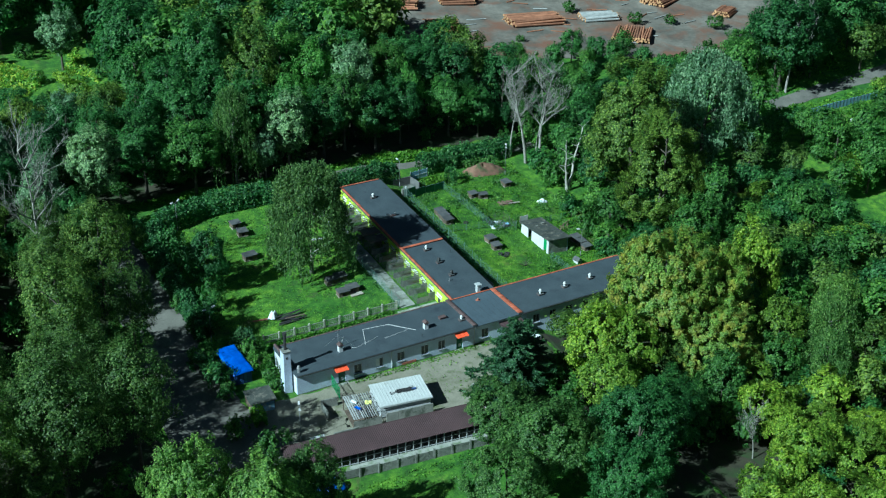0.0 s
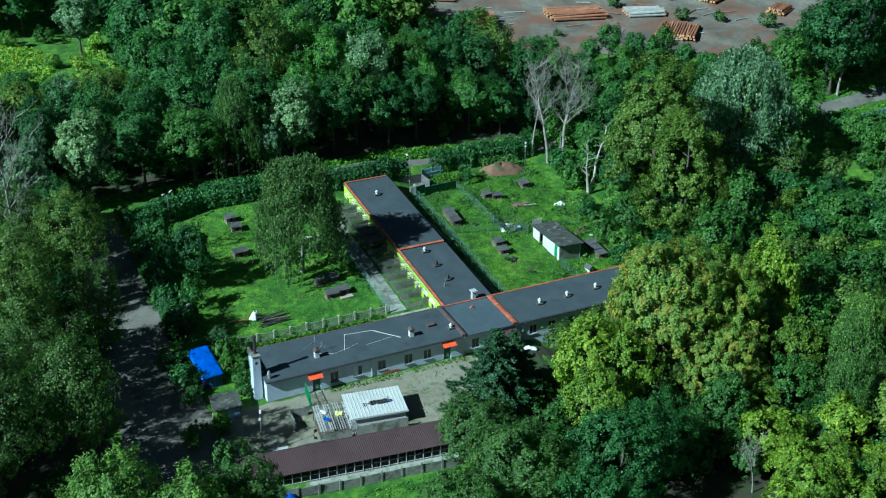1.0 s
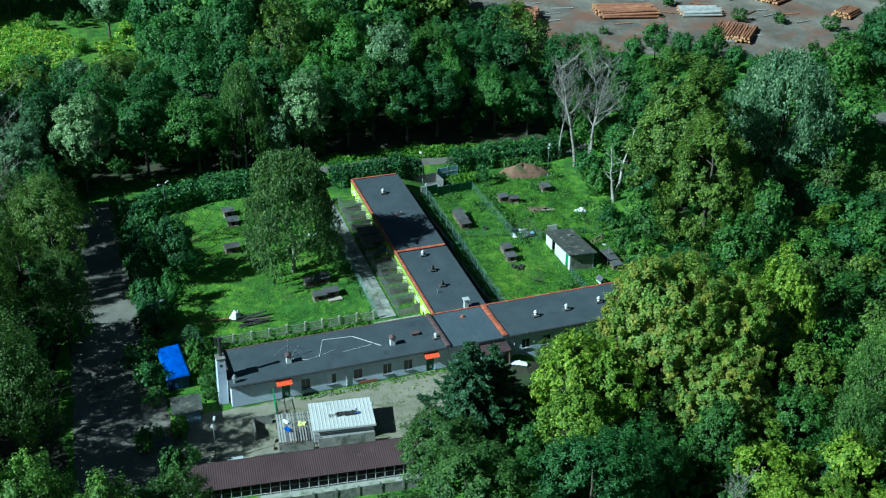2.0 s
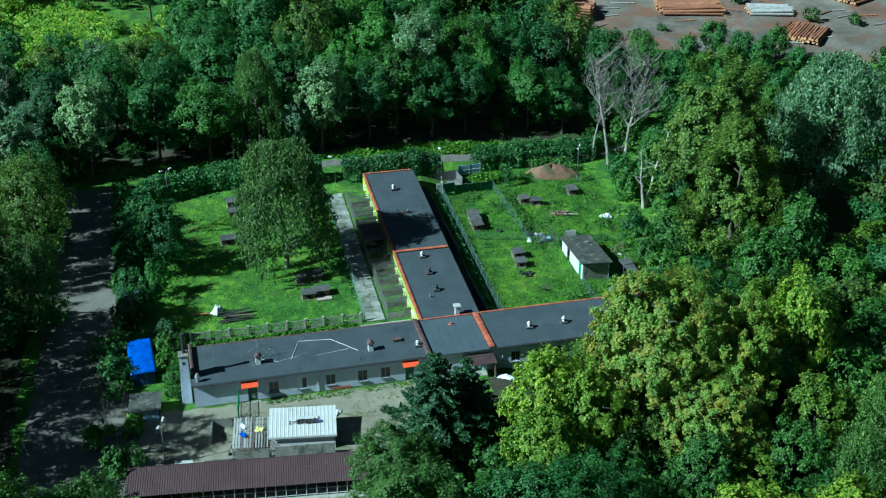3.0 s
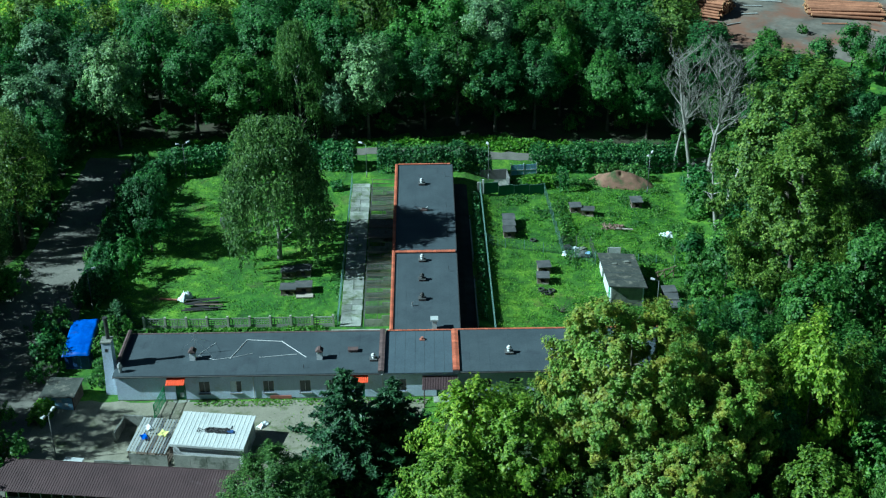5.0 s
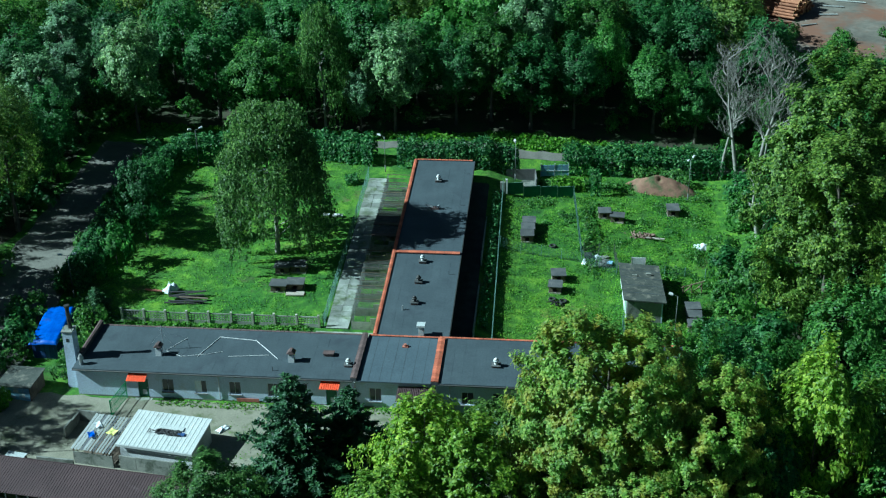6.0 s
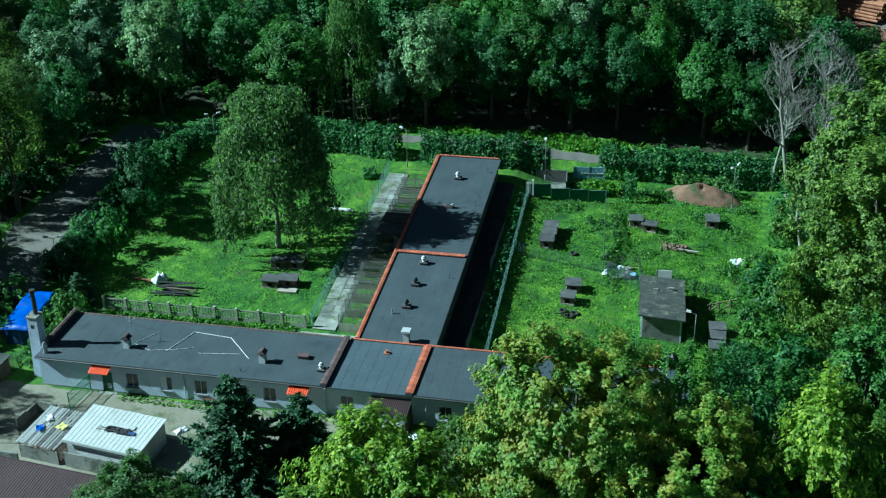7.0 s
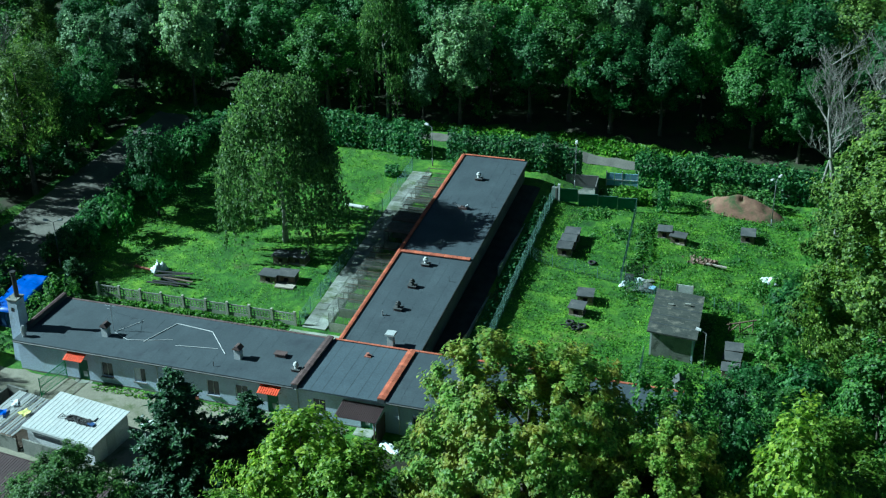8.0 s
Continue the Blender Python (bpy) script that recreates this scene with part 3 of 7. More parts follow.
# trees in front of the yard
stand("front", -8.8, -42.6, 8.8, 4.6, "tree", "tree", "trees in front", 30)
stand("front", -9.0, -53.0, 12.6, 6.0, "tree", "tree", "trees in front", 130)
stand("front", -17.0, -57.0, 12.0, 5.0, "tree", "tree", "trees in front", 70)
stand("shade", 2.4, -55.0, 12.4, 6.2, "tree", "tree", "trees in front", 70)
stand("shade", 8.6, -52.0, 9.6, 5.2, "tree", "tree", "trees in front", 250)
stand("shade", -4.0, -61.0, 11.0, 4.6, "tree", "tree", "trees in front", 10)
for x, y, high, radius in ((22.9, -58.8, 7.4, 3.2), (25.6, -61.5, 6.6, 3.6), (36.0, -60.0, 4.6, 3.2), (29.5, -57.5, 5.4, 2.8), (32.5, -62.0, 5.0, 3.0)):
    stand("yellow", x, y, high, radius, "young_tree", "tree", "yellow green trees")
for x, y, high, radius in ((43.5, -45.0, 12.5, 4.6), (48.5, -41.0, 11.5, 4.4), (37.0, -50.5, 11.0, 4.2)):
    stand("birch_light", x, y, high, radius, "birch_tree", "birch", "birches on the slope")
for x, y, scale in ((1.0, -41.0, 1.0), (3.6, -38.4, 0.9), (-1.5, -45.5, 1.1), (4.5, -50.5, 1.2), (9.0, -47.0, 1.2), (12.5, -37.5, 1.1), (14.5, -46.5, 1.2), (3.4, -31.6, 0.7), (6.2, -34.4, 0.8), (14.0, -52.0, 1.2), (-4.4, -40.2, 0.9)):
    plant(K["bush_a"], x, y, scale, None, "bush", "bush", "bushes in front", 1.1)
# trees on the east slope
for kind, x, y, high, radius in (("near_y", 37.6, -34.4, 19.0, 4.4), ("near_y", 42.0, -31.0, 14.0, 4.2), ("near_a", 31.0, -31.5, 14.5, 3.8), ("near_b", 33.4, -36.5, 13.5, 3.8), ("near_a", 28.8, -27.4, 15.0, 3.8), ("near_b", 32.6, -25.4, 13.6, 3.8), ("near_a", 31.2, -47.5, 9.2, 3.8), ("near_y", 36.8, -42.0, 11.0, 4.0), ("near_a", 49.3, -12.5, 15.0, 5.0)):
    stand(kind, x, y, high, radius, "tree", "tree", "trees on the slope")
for kind, x, y, high, radius in (("near_a", 43.6, -15.2, 12.6, 4.4), ("near_a", 36.4, -18.6, 9.6, 3.8), ("near_b", 33.6, -14.6, 8.2, 3.2), ("near_y", 39.7, -21.5, 10.0, 4.4), ("near_a", 51.8, -28.5, 9.4, 5.0), ("near_a", 46.0, -24.0, 10.5, 4.4), ("near_y", 61.4, -10.0, 8.6, 5.0), ("near_a", 64.4, -20.0, 9.0, 5.2), ("near_y", 66.9, -26.0, 8.0, 4.8), ("near_a", 21.5, -48.0, 9.0, 4.0), ("near_a", 54.0, -18.0, 10.5, 5.0)):
    stand(kind, x, y, high, radius, "tree", "tree", "trees on the slope")
for x, y, high in ((15.5, -29.5, 8.5), (12.0, -27.5, 5.4)):
    stand("small_c", x, y, high, 3.0, "tree", "tree", "trees on the slope")
# first rows of the wood to the north
for kind, x, y, high, radius in (("silver", -3.9, 33.2, 14.6, 4.7), ("silver", -8.3, 32.6, 9.0, 2.6), ("birch_light", -13.2, 33.6, 17.2, 4.2), ("robinia_a", -20.5, 32.6, 12.8, 5.3), ("robinia_b", -27.8, 35.6, 13.0, 5.1), ("silver", -37.2, 30.0, 15.2, 4.8), ("robinia_b", 3.8, 36.0, 12.6, 4.5), ("robinia_a", 8.4, 37.2, 14.4, 5.3), ("robinia_b", 13.6, 35.6, 12.0, 4.8), ("robinia_c", 23.2, 41.4, 13.0, 3.2), ("robinia_c", 29.6, 37.6, 11.8, 4.9), ("robinia_b", 35.0, 36.0, 9.6, 3.9), ("robinia_b", 19.2, 37.0, 12.4, 4.2)):
    stand(kind, x, y, high, radius, "tree", "tree", "trees of the wood")
# West of x -15 mostly dark-leaved kinds: shade put into leaf colour.
for kind, x, y, high, radius in (("robinia_b", -8.4, 41.6, 15.5, 5.2), ("robinia_c", 1.4, 44.6, 14.2, 5.0), ("silver", 12.6, 43.0, 17.4, 5.2), ("robinia_a", 21.4, 46.5, 15.0, 4.8), ("robinia_b", 29.8, 48.0, 13.2, 4.9), ("robinia_b", -18.8, 42.0, 15.4, 5.4), ("robinia_b", -25.8, 42.6, 14.4, 5.0), ("robinia_b", -33.4, 40.0, 15.0, 4.8), ("robinia_b", -42.0, 40.0, 13.5, 4.8), ("silver", -49.0, 41.0, 13.0, 4.6), ("robinia_b", 16.6, 50.0, 14.0, 4.6), ("robinia_c", 7.4, 47.4, 17.0, 4.8), ("robinia_b", -13.8, 38.6, 12.2, 4.2)):
    stand(kind, x, y, high, radius, "tree", "tree", "trees of the wood")
for kind, x, y, high, radius in (("olive", -3.6, 48.6, 21.0, 5.2), ("robinia_b", -19.2, 69.0, 20.6, 7.4), ("silver", -26.8, 92.0, 12.0, 5.0), ("robinia_b", -10.2, 57.5, 20.2, 6.2), ("robinia_a", 3.6, 54.0, 19.0, 6.2), ("robinia_b", 28.8, 55.0, 12.8, 5.2), ("wood_b", -18.6, 50.0, 16.4, 5.2), ("wood_b", -41.4, 64.0, 8.6, 3.9), ("wood_c", -28.0, 55.0, 12.0, 4.6), ("silver", -36.0, 52.0, 12.0, 4.4)):
    stand(kind, x, y, high, radius, "tree", "tree", "trees of the wood")


def in_site(x, y, pad=0.0):
    """Where no tree is sown: the fenced grounds, the yards, the roads and the meadows."""
    if -33 - pad < x < 36 + pad and -25 - pad < y < 31.5 + pad:
        return True
    if -41 < x < 2 + pad and -47 < y < 28:
        return True
    if 41 - pad < x < 105 and y > 71 - pad - 0.42 * (x - 42):
        return True
    if x >= 105 and y > 44 + 0.6 * (x - 105) - pad:
        return True
    if 96 < x < 150 and 4 < y < 32:
        return True
    if -90 < x < -26 and 76 < y < 101 and noise.noise((x * 0.06, y * 0.06, 2.0)) > -0.25:
        return True
    return False


def grow(region, count, gap, kinds, low, high, name, group, avoid=in_site, pad=2.0):
    """Scatters trees over a rectangle, no two closer than the gap."""
    x0, x1, y0, y1 = region
    done = 0
    for _ in range(count * 12):
        x, y = RNG.uniform(x0, x1), RNG.uniform(y0, y1)
        if avoid(x, y, pad) or any((x - a) ** 2 + (y - b) ** 2 < gap * gap for a, b in STANDING):
            continue
        STANDING.append((x, y))
        plant(K[kinds[int(RNG.integers(len(kinds)))]], x, y, RNG.uniform(low, high), None, name, name.split("_")[-1], group)
        done += 1
        if done == count:
            break


STANDING = [(o.location.x, o.location.y) for o in scene.objects if o.parent is None and o.type == "EMPTY"]
def far_wood(label, regions, kinds, gap):
    """Trees too far off to count, as one mass of crowns."""
    for region, count, low, high, mat in regions:
        V, T, bm = [], 0, bmesh.new()
        x0, x1, y0, y1 = region
        for _ in range(count * 10):
            x, y = RNG.uniform(x0, x1), RNG.uniform(y0, y1)
            if in_site(x, y, 2.0) or any((x - a) ** 2 + (y - b) ** 2 < gap * gap for a, b in STANDING):
                continue
            STANDING.append((x, y))
            me = K[kinds[T % len(kinds)]][1]
            co = np.empty(3 * len(me.vertices), np.float32)
            me.vertices.foreach_get("co", co)
            co = co.reshape(-1, 3)
            a, s, z = RNG.uniform(0, math.tau), RNG.uniform(low, high), land(x, y)
            V.append(np.stack([(co[:, 0] * math.cos(a) - co[:, 1] * math.sin(a)) * s + x, (co[:, 0] * math.sin(a) + co[:, 1] * math.cos(a)) * s + y, co[:, 2] * s + z], 1))
            bm_tube(bm, (x, y, z - 0.5), (x, y, z + 11 * s), 0.25, 0.1, 4, False)
            T += 1
            if T == count:
                break
        V = np.concatenate(V).astype(np.float32)
        n = len(V) // 3
        me = bpy.data.meshes.new("far_wood")
        me.vertices.add(3 * n)
        me.vertices.foreach_set("co", V.ravel())
        me.loops.add(3 * n)
        me.loops.foreach_set("vertex_index", np.arange(3 * n, dtype=np.int32))
        me.polygons.add(n)
        me.polygons.foreach_set("loop_start", np.arange(0, 3 * n, 3).astype(np.int32))
        me.materials.append(M[mat])
        me.update(calc_edges=True)
        ob = tagged(new("far_wood", me), label, "wood", kind="stuff")
        st = new("trunks", mesh_of("trunks", bm, M["bark"]))
        st.parent = ob


# the wood behind the first rows
grow((-58, 44, 38, 62), 34, 5.6, ["wood_b", "wood_b", "wood_a", "wood_c", "wood_b"], 0.7, 0.95, "tree", "trees of the wood", lambda x, y, p: in_site(x, y, p) or (x < -22 and y > 54))
grow((36, 84, 34, 58), 40, 4.2, ["small_a", "small_b"], 0.55, 0.92, "tree", "trees of the wood")
grow((-18, 34, 62, 80), 22, 6.4, ["far_a", "far_b", "far_a", "far_c"], 0.95, 1.3, "tree", "trees of the wood")
far_wood("far green woods behind the first rows", [((-18, 45, 80, 125), 24, 0.9, 1.3, "leaf_green"), ((-100, -5, 103, 140), 40, 0.9, 1.3, "leaf_dark"), ((-110, -68, -50, 70), 18, 1.1, 1.4, "leaf_green"), ((74, 140, -50, 38), 34, 0.5, 0.8, "leaf_green"), ((74, 140, -50, 38), 18, 0.5, 0.8, "leaf_olive"), ((110, 160, 30, 66), 14, 0.7, 1.0, "leaf_dark")], ["far_a", "far_b", "far_c"], 7.0)
# west side
grow((-80, -60, -50, 12), 12, 6.0, ["wood_b", "olive", "wood_a"], 0.7, 0.95, "tree", "trees by the road", lambda x, y, p: abs(y - 0.176 * (x + 38.7)) < 5)
grow((-72, -53, 12, 54), 14, 5.6, ["wood_b", "olive", "silver", "wood_a"], 0.5, 0.72, "tree", "trees by the road", lambda x, y, p: x > -47 and y < 34)
# shrubs and small trees between the road and the lawn
for k in range(17):
    x, y = -33.9 + 0.02 * k + RNG.normal(0, 0.25), -7.0 + 2.0 * k
    plant(K[("bush_b", "bush_a", "bush_b")[k % 3]], x, y, RNG.uniform(0.5, 0.68), None, "bush", "bush", "shrubs by the lawn", 0.75)
for x, y, high, radius in ((-30.2, -0.6, 4.4, 1.8), (-31.4, -4.0, 3.6, 1.7), (-30.6, 10.5, 4.2, 2.0), (-30.0, 16.0, 3.8, 1.9)):
    stand("bush_b", x, y, high, radius, "bush", "bush", "shrubs by the lawn")
stand("spruce", -29.3, -9.8, 3.2, 2.0, "young_spruce", "spruce", "shrubs by the lawn", 30)
for k in range(6):
    x, y = -35.4 + RNG.normal(0, 0.5), -20.0 + 1.6 * k
    plant(K[("bush_b", "bush_a")[k % 2]], x, y, RNG.uniform(0.45, 0.8), None, "bush", "bush", "shrubs by the hut")
for p in ((-36.6, -28.0, 0.7), (-34.2, -33.4, 0.9), (-36.5, -39.5, 0.9), (-38.5, -44.0, 1.2), (-29.0, -20.5, 0.5), (-28.6, -18.2, 0.6), (-29.0, -15.6, 0.65), (-28.7, -12.8, 0.7)):
    plant(K["bush_a"], p[0], p[1], p[2], None, "bush", "bush", "shrubs by the hut")
# east side and south-east
grow((37, 74, -56, 36), 56, 4.8, ["small_a", "small_b", "small_c", "small_a", "small_b"], 0.85, 1.3, "tree", "trees on the slope", lambda x, y, p: in_site(x, y, p) or (x < 43.5 and y > 8))
grow((8, 58, -74, -46), 30, 4.3, ["small_a", "small_y", "small_c", "small_y"], 0.7, 1.0, "tree", "trees in front", lambda x, y, p: y > -64 and x < 20)
grow((9, 37, -50, -26), 18, 4.2, ["small_y", "small_c", "small_a"], 0.7, 1.0, "tree", "trees on the slope", lambda x, y, p: (x < 12 and y > -38))
grow((8, 60, -72, -24), 60, 2.8, ["bush_a", "bush_y", "bush_b"], 0.8, 1.4, "bush", "bushes on the slope", lambda x, y, p: x < 30 and (y > -26.5 or x < 16))
grow((33.5, 46, -24, 32), 34, 2.4, ["bush_a", "bush_b", "bush_a"], 0.7, 1.2, "bush", "bushes on the slope", lambda x, y, p: (x < 35.5 and y > 2) or (x < 38 and y > 12) or (37 < x < 44 and 6 < y < 15))
grow((-50, 50, 35, 42), 26, 3.0, ["bush_a", "bush_b"], 0.5, 0.8, "bush", "undergrowth of the wood", lambda x, y, p: False)
grow((-60, -24, 58, 76), 22, 4.0, ["bush_a", "bush_y", "bush_b"], 0.8, 1.3, "bush", "bushes by the field", lambda x, y, p: False)
grow((-46, -36, 29, 44), 10, 2.8, ["bush_a", "bush_b"], 0.7, 1.1, "bush", "bushes by the road", lambda x, y, p: False)
grow((-46, -41.5, -8, 28), 14, 2.4, ["bush_b", "bush_a", "bush_b"], 0.6, 0.9, "bush", "bushes by the road", lambda x, y, p: -4 < y < 4)
grow((-60, -47, -45, 30), 18, 2.6, ["bush_b", "bush_a", "bush_b"], 0.9, 1.4, "bush", "bushes by the road", lambda x, y, p: x > -52 and y < -12)
grow((-95, -20, 78, 108), 14, 5.0, ["bush_a", "bush_y"], 0.6, 1.0, "bush", "bushes by the field", lambda x, y, p: False)
grow((88, 140, -6, 46), 50, 3.4, ["bush_a", "small_a", "bush_b", "bush_y"], 0.9, 1.4, "bush", "bushes of the clearing", lambda x, y, p: (99 < x < 126 and 6 < y < 24) or 22 < y - 0.08 * (x - 100) < 34)
for p in ((105.5, 31.5, 1.2), (109.0, 34.5, 1.3), (112, 37, 0.95), (117, 41, 1.1), (123, 44, 1.15), (130, 39, 1.05), (121, 36.5, 0.8), (137, 46, 1.1), (108, 41, 0.8)):
    plant(K["wood_b"], p[0], p[1], p[2], None, "tree", "tree", "trees by the clearing", 1.15)


# ---- materials of the buildings and things ----
M["bitumen"] = surface("bitumen", (0.043, 0.057, 0.068), (0.064, 0.082, 0.095), 0.35, 7.0, 0.7, stain=(0.038, 0.048, 0.06), stain_scale=0.5, stain_at=0.64)
M["bitumen_new"] = surface("bitumen_new", (0.06, 0.082, 0.102), (0.08, 0.106, 0.128), 0.35, 7.0, 0.65)
M["seam"] = surface("seam", (0.046, 0.056, 0.065), (0.068, 0.08, 0.09), 1.0, 9.0, 0.7)
M["plaster"] = surface("plaster", (0.45, 0.52, 0.64), (0.56, 0.63, 0.76), 0.5, 8.0, 0.9, stain=(0.36, 0.38, 0.4), stain_scale=0.6, stain_at=0.66)
M["white_plaster"] = surface("white_plaster", (0.52, 0.54, 0.56), (0.64, 0.65, 0.66), 0.6, 8.0, 0.9, stain=(0.4, 0.4, 0.38), stain_scale=0.8, stain_at=0.68)
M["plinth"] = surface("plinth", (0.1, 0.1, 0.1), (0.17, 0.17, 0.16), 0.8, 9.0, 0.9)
M["lime"] = surface("lime", (0.42, 0.6, 0.03), (0.52, 0.7, 0.05), 0.6, 8.0, 0.85, stain=(0.3, 0.42, 0.06), stain_scale=0.9, stain_at=0.7)
M["red_tile"] = surface("red_tile", (0.34, 0.085, 0.045), (0.48, 0.14, 0.07), 1.6, 10.0, 0.75, stain=(0.22, 0.07, 0.045), stain_scale=0.8, stain_at=0.66, vary=0.2)
M["maroon_tile"] = surface("maroon_tile", (0.075, 0.05, 0.05), (0.13, 0.085, 0.08), 1.5, 10.0, 0.8, vary=0.2)
M["awning_red"] = surface("awning_red", (0.75, 0.09, 0.03), (0.85, 0.13, 0.045), 1.0, 9.0, 0.5)
M["brick_red"] = surface("brick_red", (0.28, 0.1, 0.07), (0.4, 0.16, 0.11), 3.0, 14.0, 0.9)
M["grey_paint"] = surface("grey_paint", (0.4, 0.42, 0.42), (0.5, 0.52, 0.52), 1.0, 9.0, 0.7)
M["white_paint"] = surface("white_paint", (0.56, 0.57, 0.57), (0.68, 0.68, 0.68), 1.0, 9.0, 0.5, stain=(0.5, 0.5, 0.48), stain_scale=1.0, stain_at=0.7)
M["zinc"] = surface("zinc", (0.45, 0.46, 0.47), (0.6, 0.61, 0.62), 2.0, 12.0, 0.4, 0.7)
M["dark_metal"] = surface("dark_metal", (0.05, 0.05, 0.05), (0.1, 0.1, 0.1), 2.0, 12.0, 0.55, 0.6)
M["door_green"] = surface("door_green", (0.02, 0.1, 0.05), (0.035, 0.14, 0.07), 1.5, 9.0, 0.6)
M["gate_green"] = surface("gate_green", (0.03, 0.2, 0.06), (0.05, 0.28, 0.09), 1.5, 9.0, 0.5)
M["fence_green"] = surface("fence_green", (0.1, 0.18, 0.15), (0.16, 0.26, 0.22), 1.5, 9.0, 0.5)
M["concrete"] = surface("concrete", (0.26, 0.28, 0.24), (0.38, 0.39, 0.34), 0.7, 9.0, 0.92, stain=(0.14, 0.18, 0.1), stain_scale=0.9, stain_at=0.58, vary=0.1)
M["post_concrete"] = surface("post_concrete", (0.36, 0.37, 0.29), (0.5, 0.5, 0.42), 0.9, 9.0, 0.92, stain=(0.2, 0.22, 0.14), stain_scale=1.2, stain_at=0.62)
M["old_concrete"] = surface("old_concrete", (0.16, 0.17, 0.15), (0.27, 0.27, 0.24), 0.8, 9.0, 0.92, stain=(0.08, 0.09, 0.07), stain_scale=0.9, stain_at=0.58)
M["slab"] = surface("slab", (0.2, 0.22, 0.19), (0.34, 0.35, 0.32), 0.8, 9.0, 0.92, stain=(0.1, 0.13, 0.06), stain_scale=0.7, stain_at=0.57, vary=0.25)
M["felt"] = surface("felt", (0.05, 0.055, 0.058), (0.1, 0.1, 0.1), 1.2, 9.0, 0.85, stain=(0.2, 0.19, 0.17), stain_scale=1.4, stain_at=0.68, vary=0.2)
M["old_wood"] = surface("old_wood", (0.07, 0.055, 0.04), (0.16, 0.12, 0.09), 1.5, 12.0, 0.9, vary=0.25)
M["pale_wood"] = surface("pale_wood", (0.25, 0.22, 0.18), (0.42, 0.38, 0.32), 1.5, 12.0, 0.9, vary=0.2)
M["brown_sheet"] = surface("brown_sheet", (0.056, 0.034, 0.036), (0.084, 0.052, 0.054), 0.4, 8.0, 0.6, stain=(0.13, 0.1, 0.1), stain_scale=0.7, stain_at=0.7)
M["white_sheet"] = surface("white_sheet", (0.46, 0.48, 0.47), (0.55, 0.565, 0.55), 0.6, 8.0, 0.5, stain=(0.33, 0.33, 0.31), stain_scale=0.8, stain_at=0.7)
M["blue_tarp"] = surface("blue_tarp", (0.008, 0.06, 0.4), (0.015, 0.11, 0.58), 0.8, 6.0, 0.45, stain=(0.01, 0.05, 0.3), stain_scale=0.8, stain_at=0.6)
M["door_blue"] = surface("door_blue", (0.03, 0.07, 0.2), (0.05, 0.1, 0.28), 1.0, 8.0, 0.6)
M["navy"] = surface("navy", (0.01, 0.03, 0.13), (0.02, 0.05, 0.2), 1.0, 8.0, 0.6)
M["blue_paint"] = surface("blue_paint", (0.22, 0.38, 0.55), (0.3, 0.48, 0.66), 1.0, 8.0, 0.6, stain=(0.4, 0.45, 0.5), stain_scale=0.9)
M["white_cloth"] = surface("white_cloth", (0.65, 0.7, 0.75), (0.8, 0.83, 0.86), 1.2, 8.0, 0.8)
M["yellow_cloth"] = surface("yellow_cloth", (0.6, 0.6, 0.15), (0.75, 0.74, 0.25), 1.2, 8.0, 0.8)
M["rubber"] = surface("rubber", (0.015, 0.015, 0.016), (0.035, 0.035, 0.036), 2.0, 12.0, 0.8)
M["earth"] = surface("earth", (0.15, 0.082, 0.054), (0.26, 0.15, 0.1), 0.7, 6.0, 0.95, stain=(0.07, 0.1, 0.035), stain_scale=0.6, stain_at=0.55, bumpy=0.8)
M["rubble"] = surface("rubble", (0.15, 0.09, 0.07), (0.26, 0.18, 0.14), 1.0, 6.0, 0.95)
M["log_bark"] = surface("log_bark", (0.2, 0.085, 0.045), (0.36, 0.165, 0.09), 1.0, 6.0, 0.9, vary=0.35)
M["log_end"] = surface("log_end", (0.38, 0.2, 0.09), (0.52, 0.31, 0.15), 2.0, 9.0, 0.9, vary=0.2)
M["log_grey"] = surface("log_grey", (0.25, 0.26, 0.25), (0.42, 0.42, 0.4), 1.0, 6.0, 0.85, vary=0.15)
M["shed_felt"] = surface("shed_felt", (0.032, 0.038, 0.034), (0.075, 0.082, 0.07), 0.8, 5.0, 0.92, stain=(0.17, 0.16, 0.13), stain_scale=1.3, stain_at=0.6, bumpy=0.9)
M["run_floor"] = surface("run_floor", (0.06, 0.068, 0.05), (0.11, 0.12, 0.09), 0.7, 8.0, 0.95, stain=(0.035, 0.05, 0.02), stain_scale=0.6, stain_at=0.55)
M["run_wire"] = surface("run_wire", (0.1, 0.11, 0.1), (0.18, 0.19, 0.18), 2.0, 12.0, 0.6, 0.3)
# Near-black concrete: the kennel's shadow is put into the base colour.
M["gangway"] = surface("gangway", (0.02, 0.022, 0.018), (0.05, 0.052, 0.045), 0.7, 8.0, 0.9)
M["lamp_post"] = surface("lamp_post", (0.13, 0.14, 0.14), (0.2, 0.21, 0.21), 2.0, 9.0, 0.6, 0.3)
M["lamp_glass"] = surface("lamp_glass", (0.55, 0.56, 0.56), (0.66, 0.66, 0.66), 2.0, 8.0, 0.4)


def glass_material():
    m, n, l, b = material("pane", 0.08)
    b.inputs["Base Color"].default_value = (0.02, 0.028, 0.036, 1)
    b.inputs["Specular IOR Level"].default_value = 0.6
    dirt = ramp(n, l, noise_tex(n, l, 3.0, 4), [(0.4, (0.05, 0.05, 0.05)), (0.7, (0.22, 0.22, 0.22))])
    l.new(dirt, b.inputs["Roughness"])
    return m


M["pane"] = glass_material()


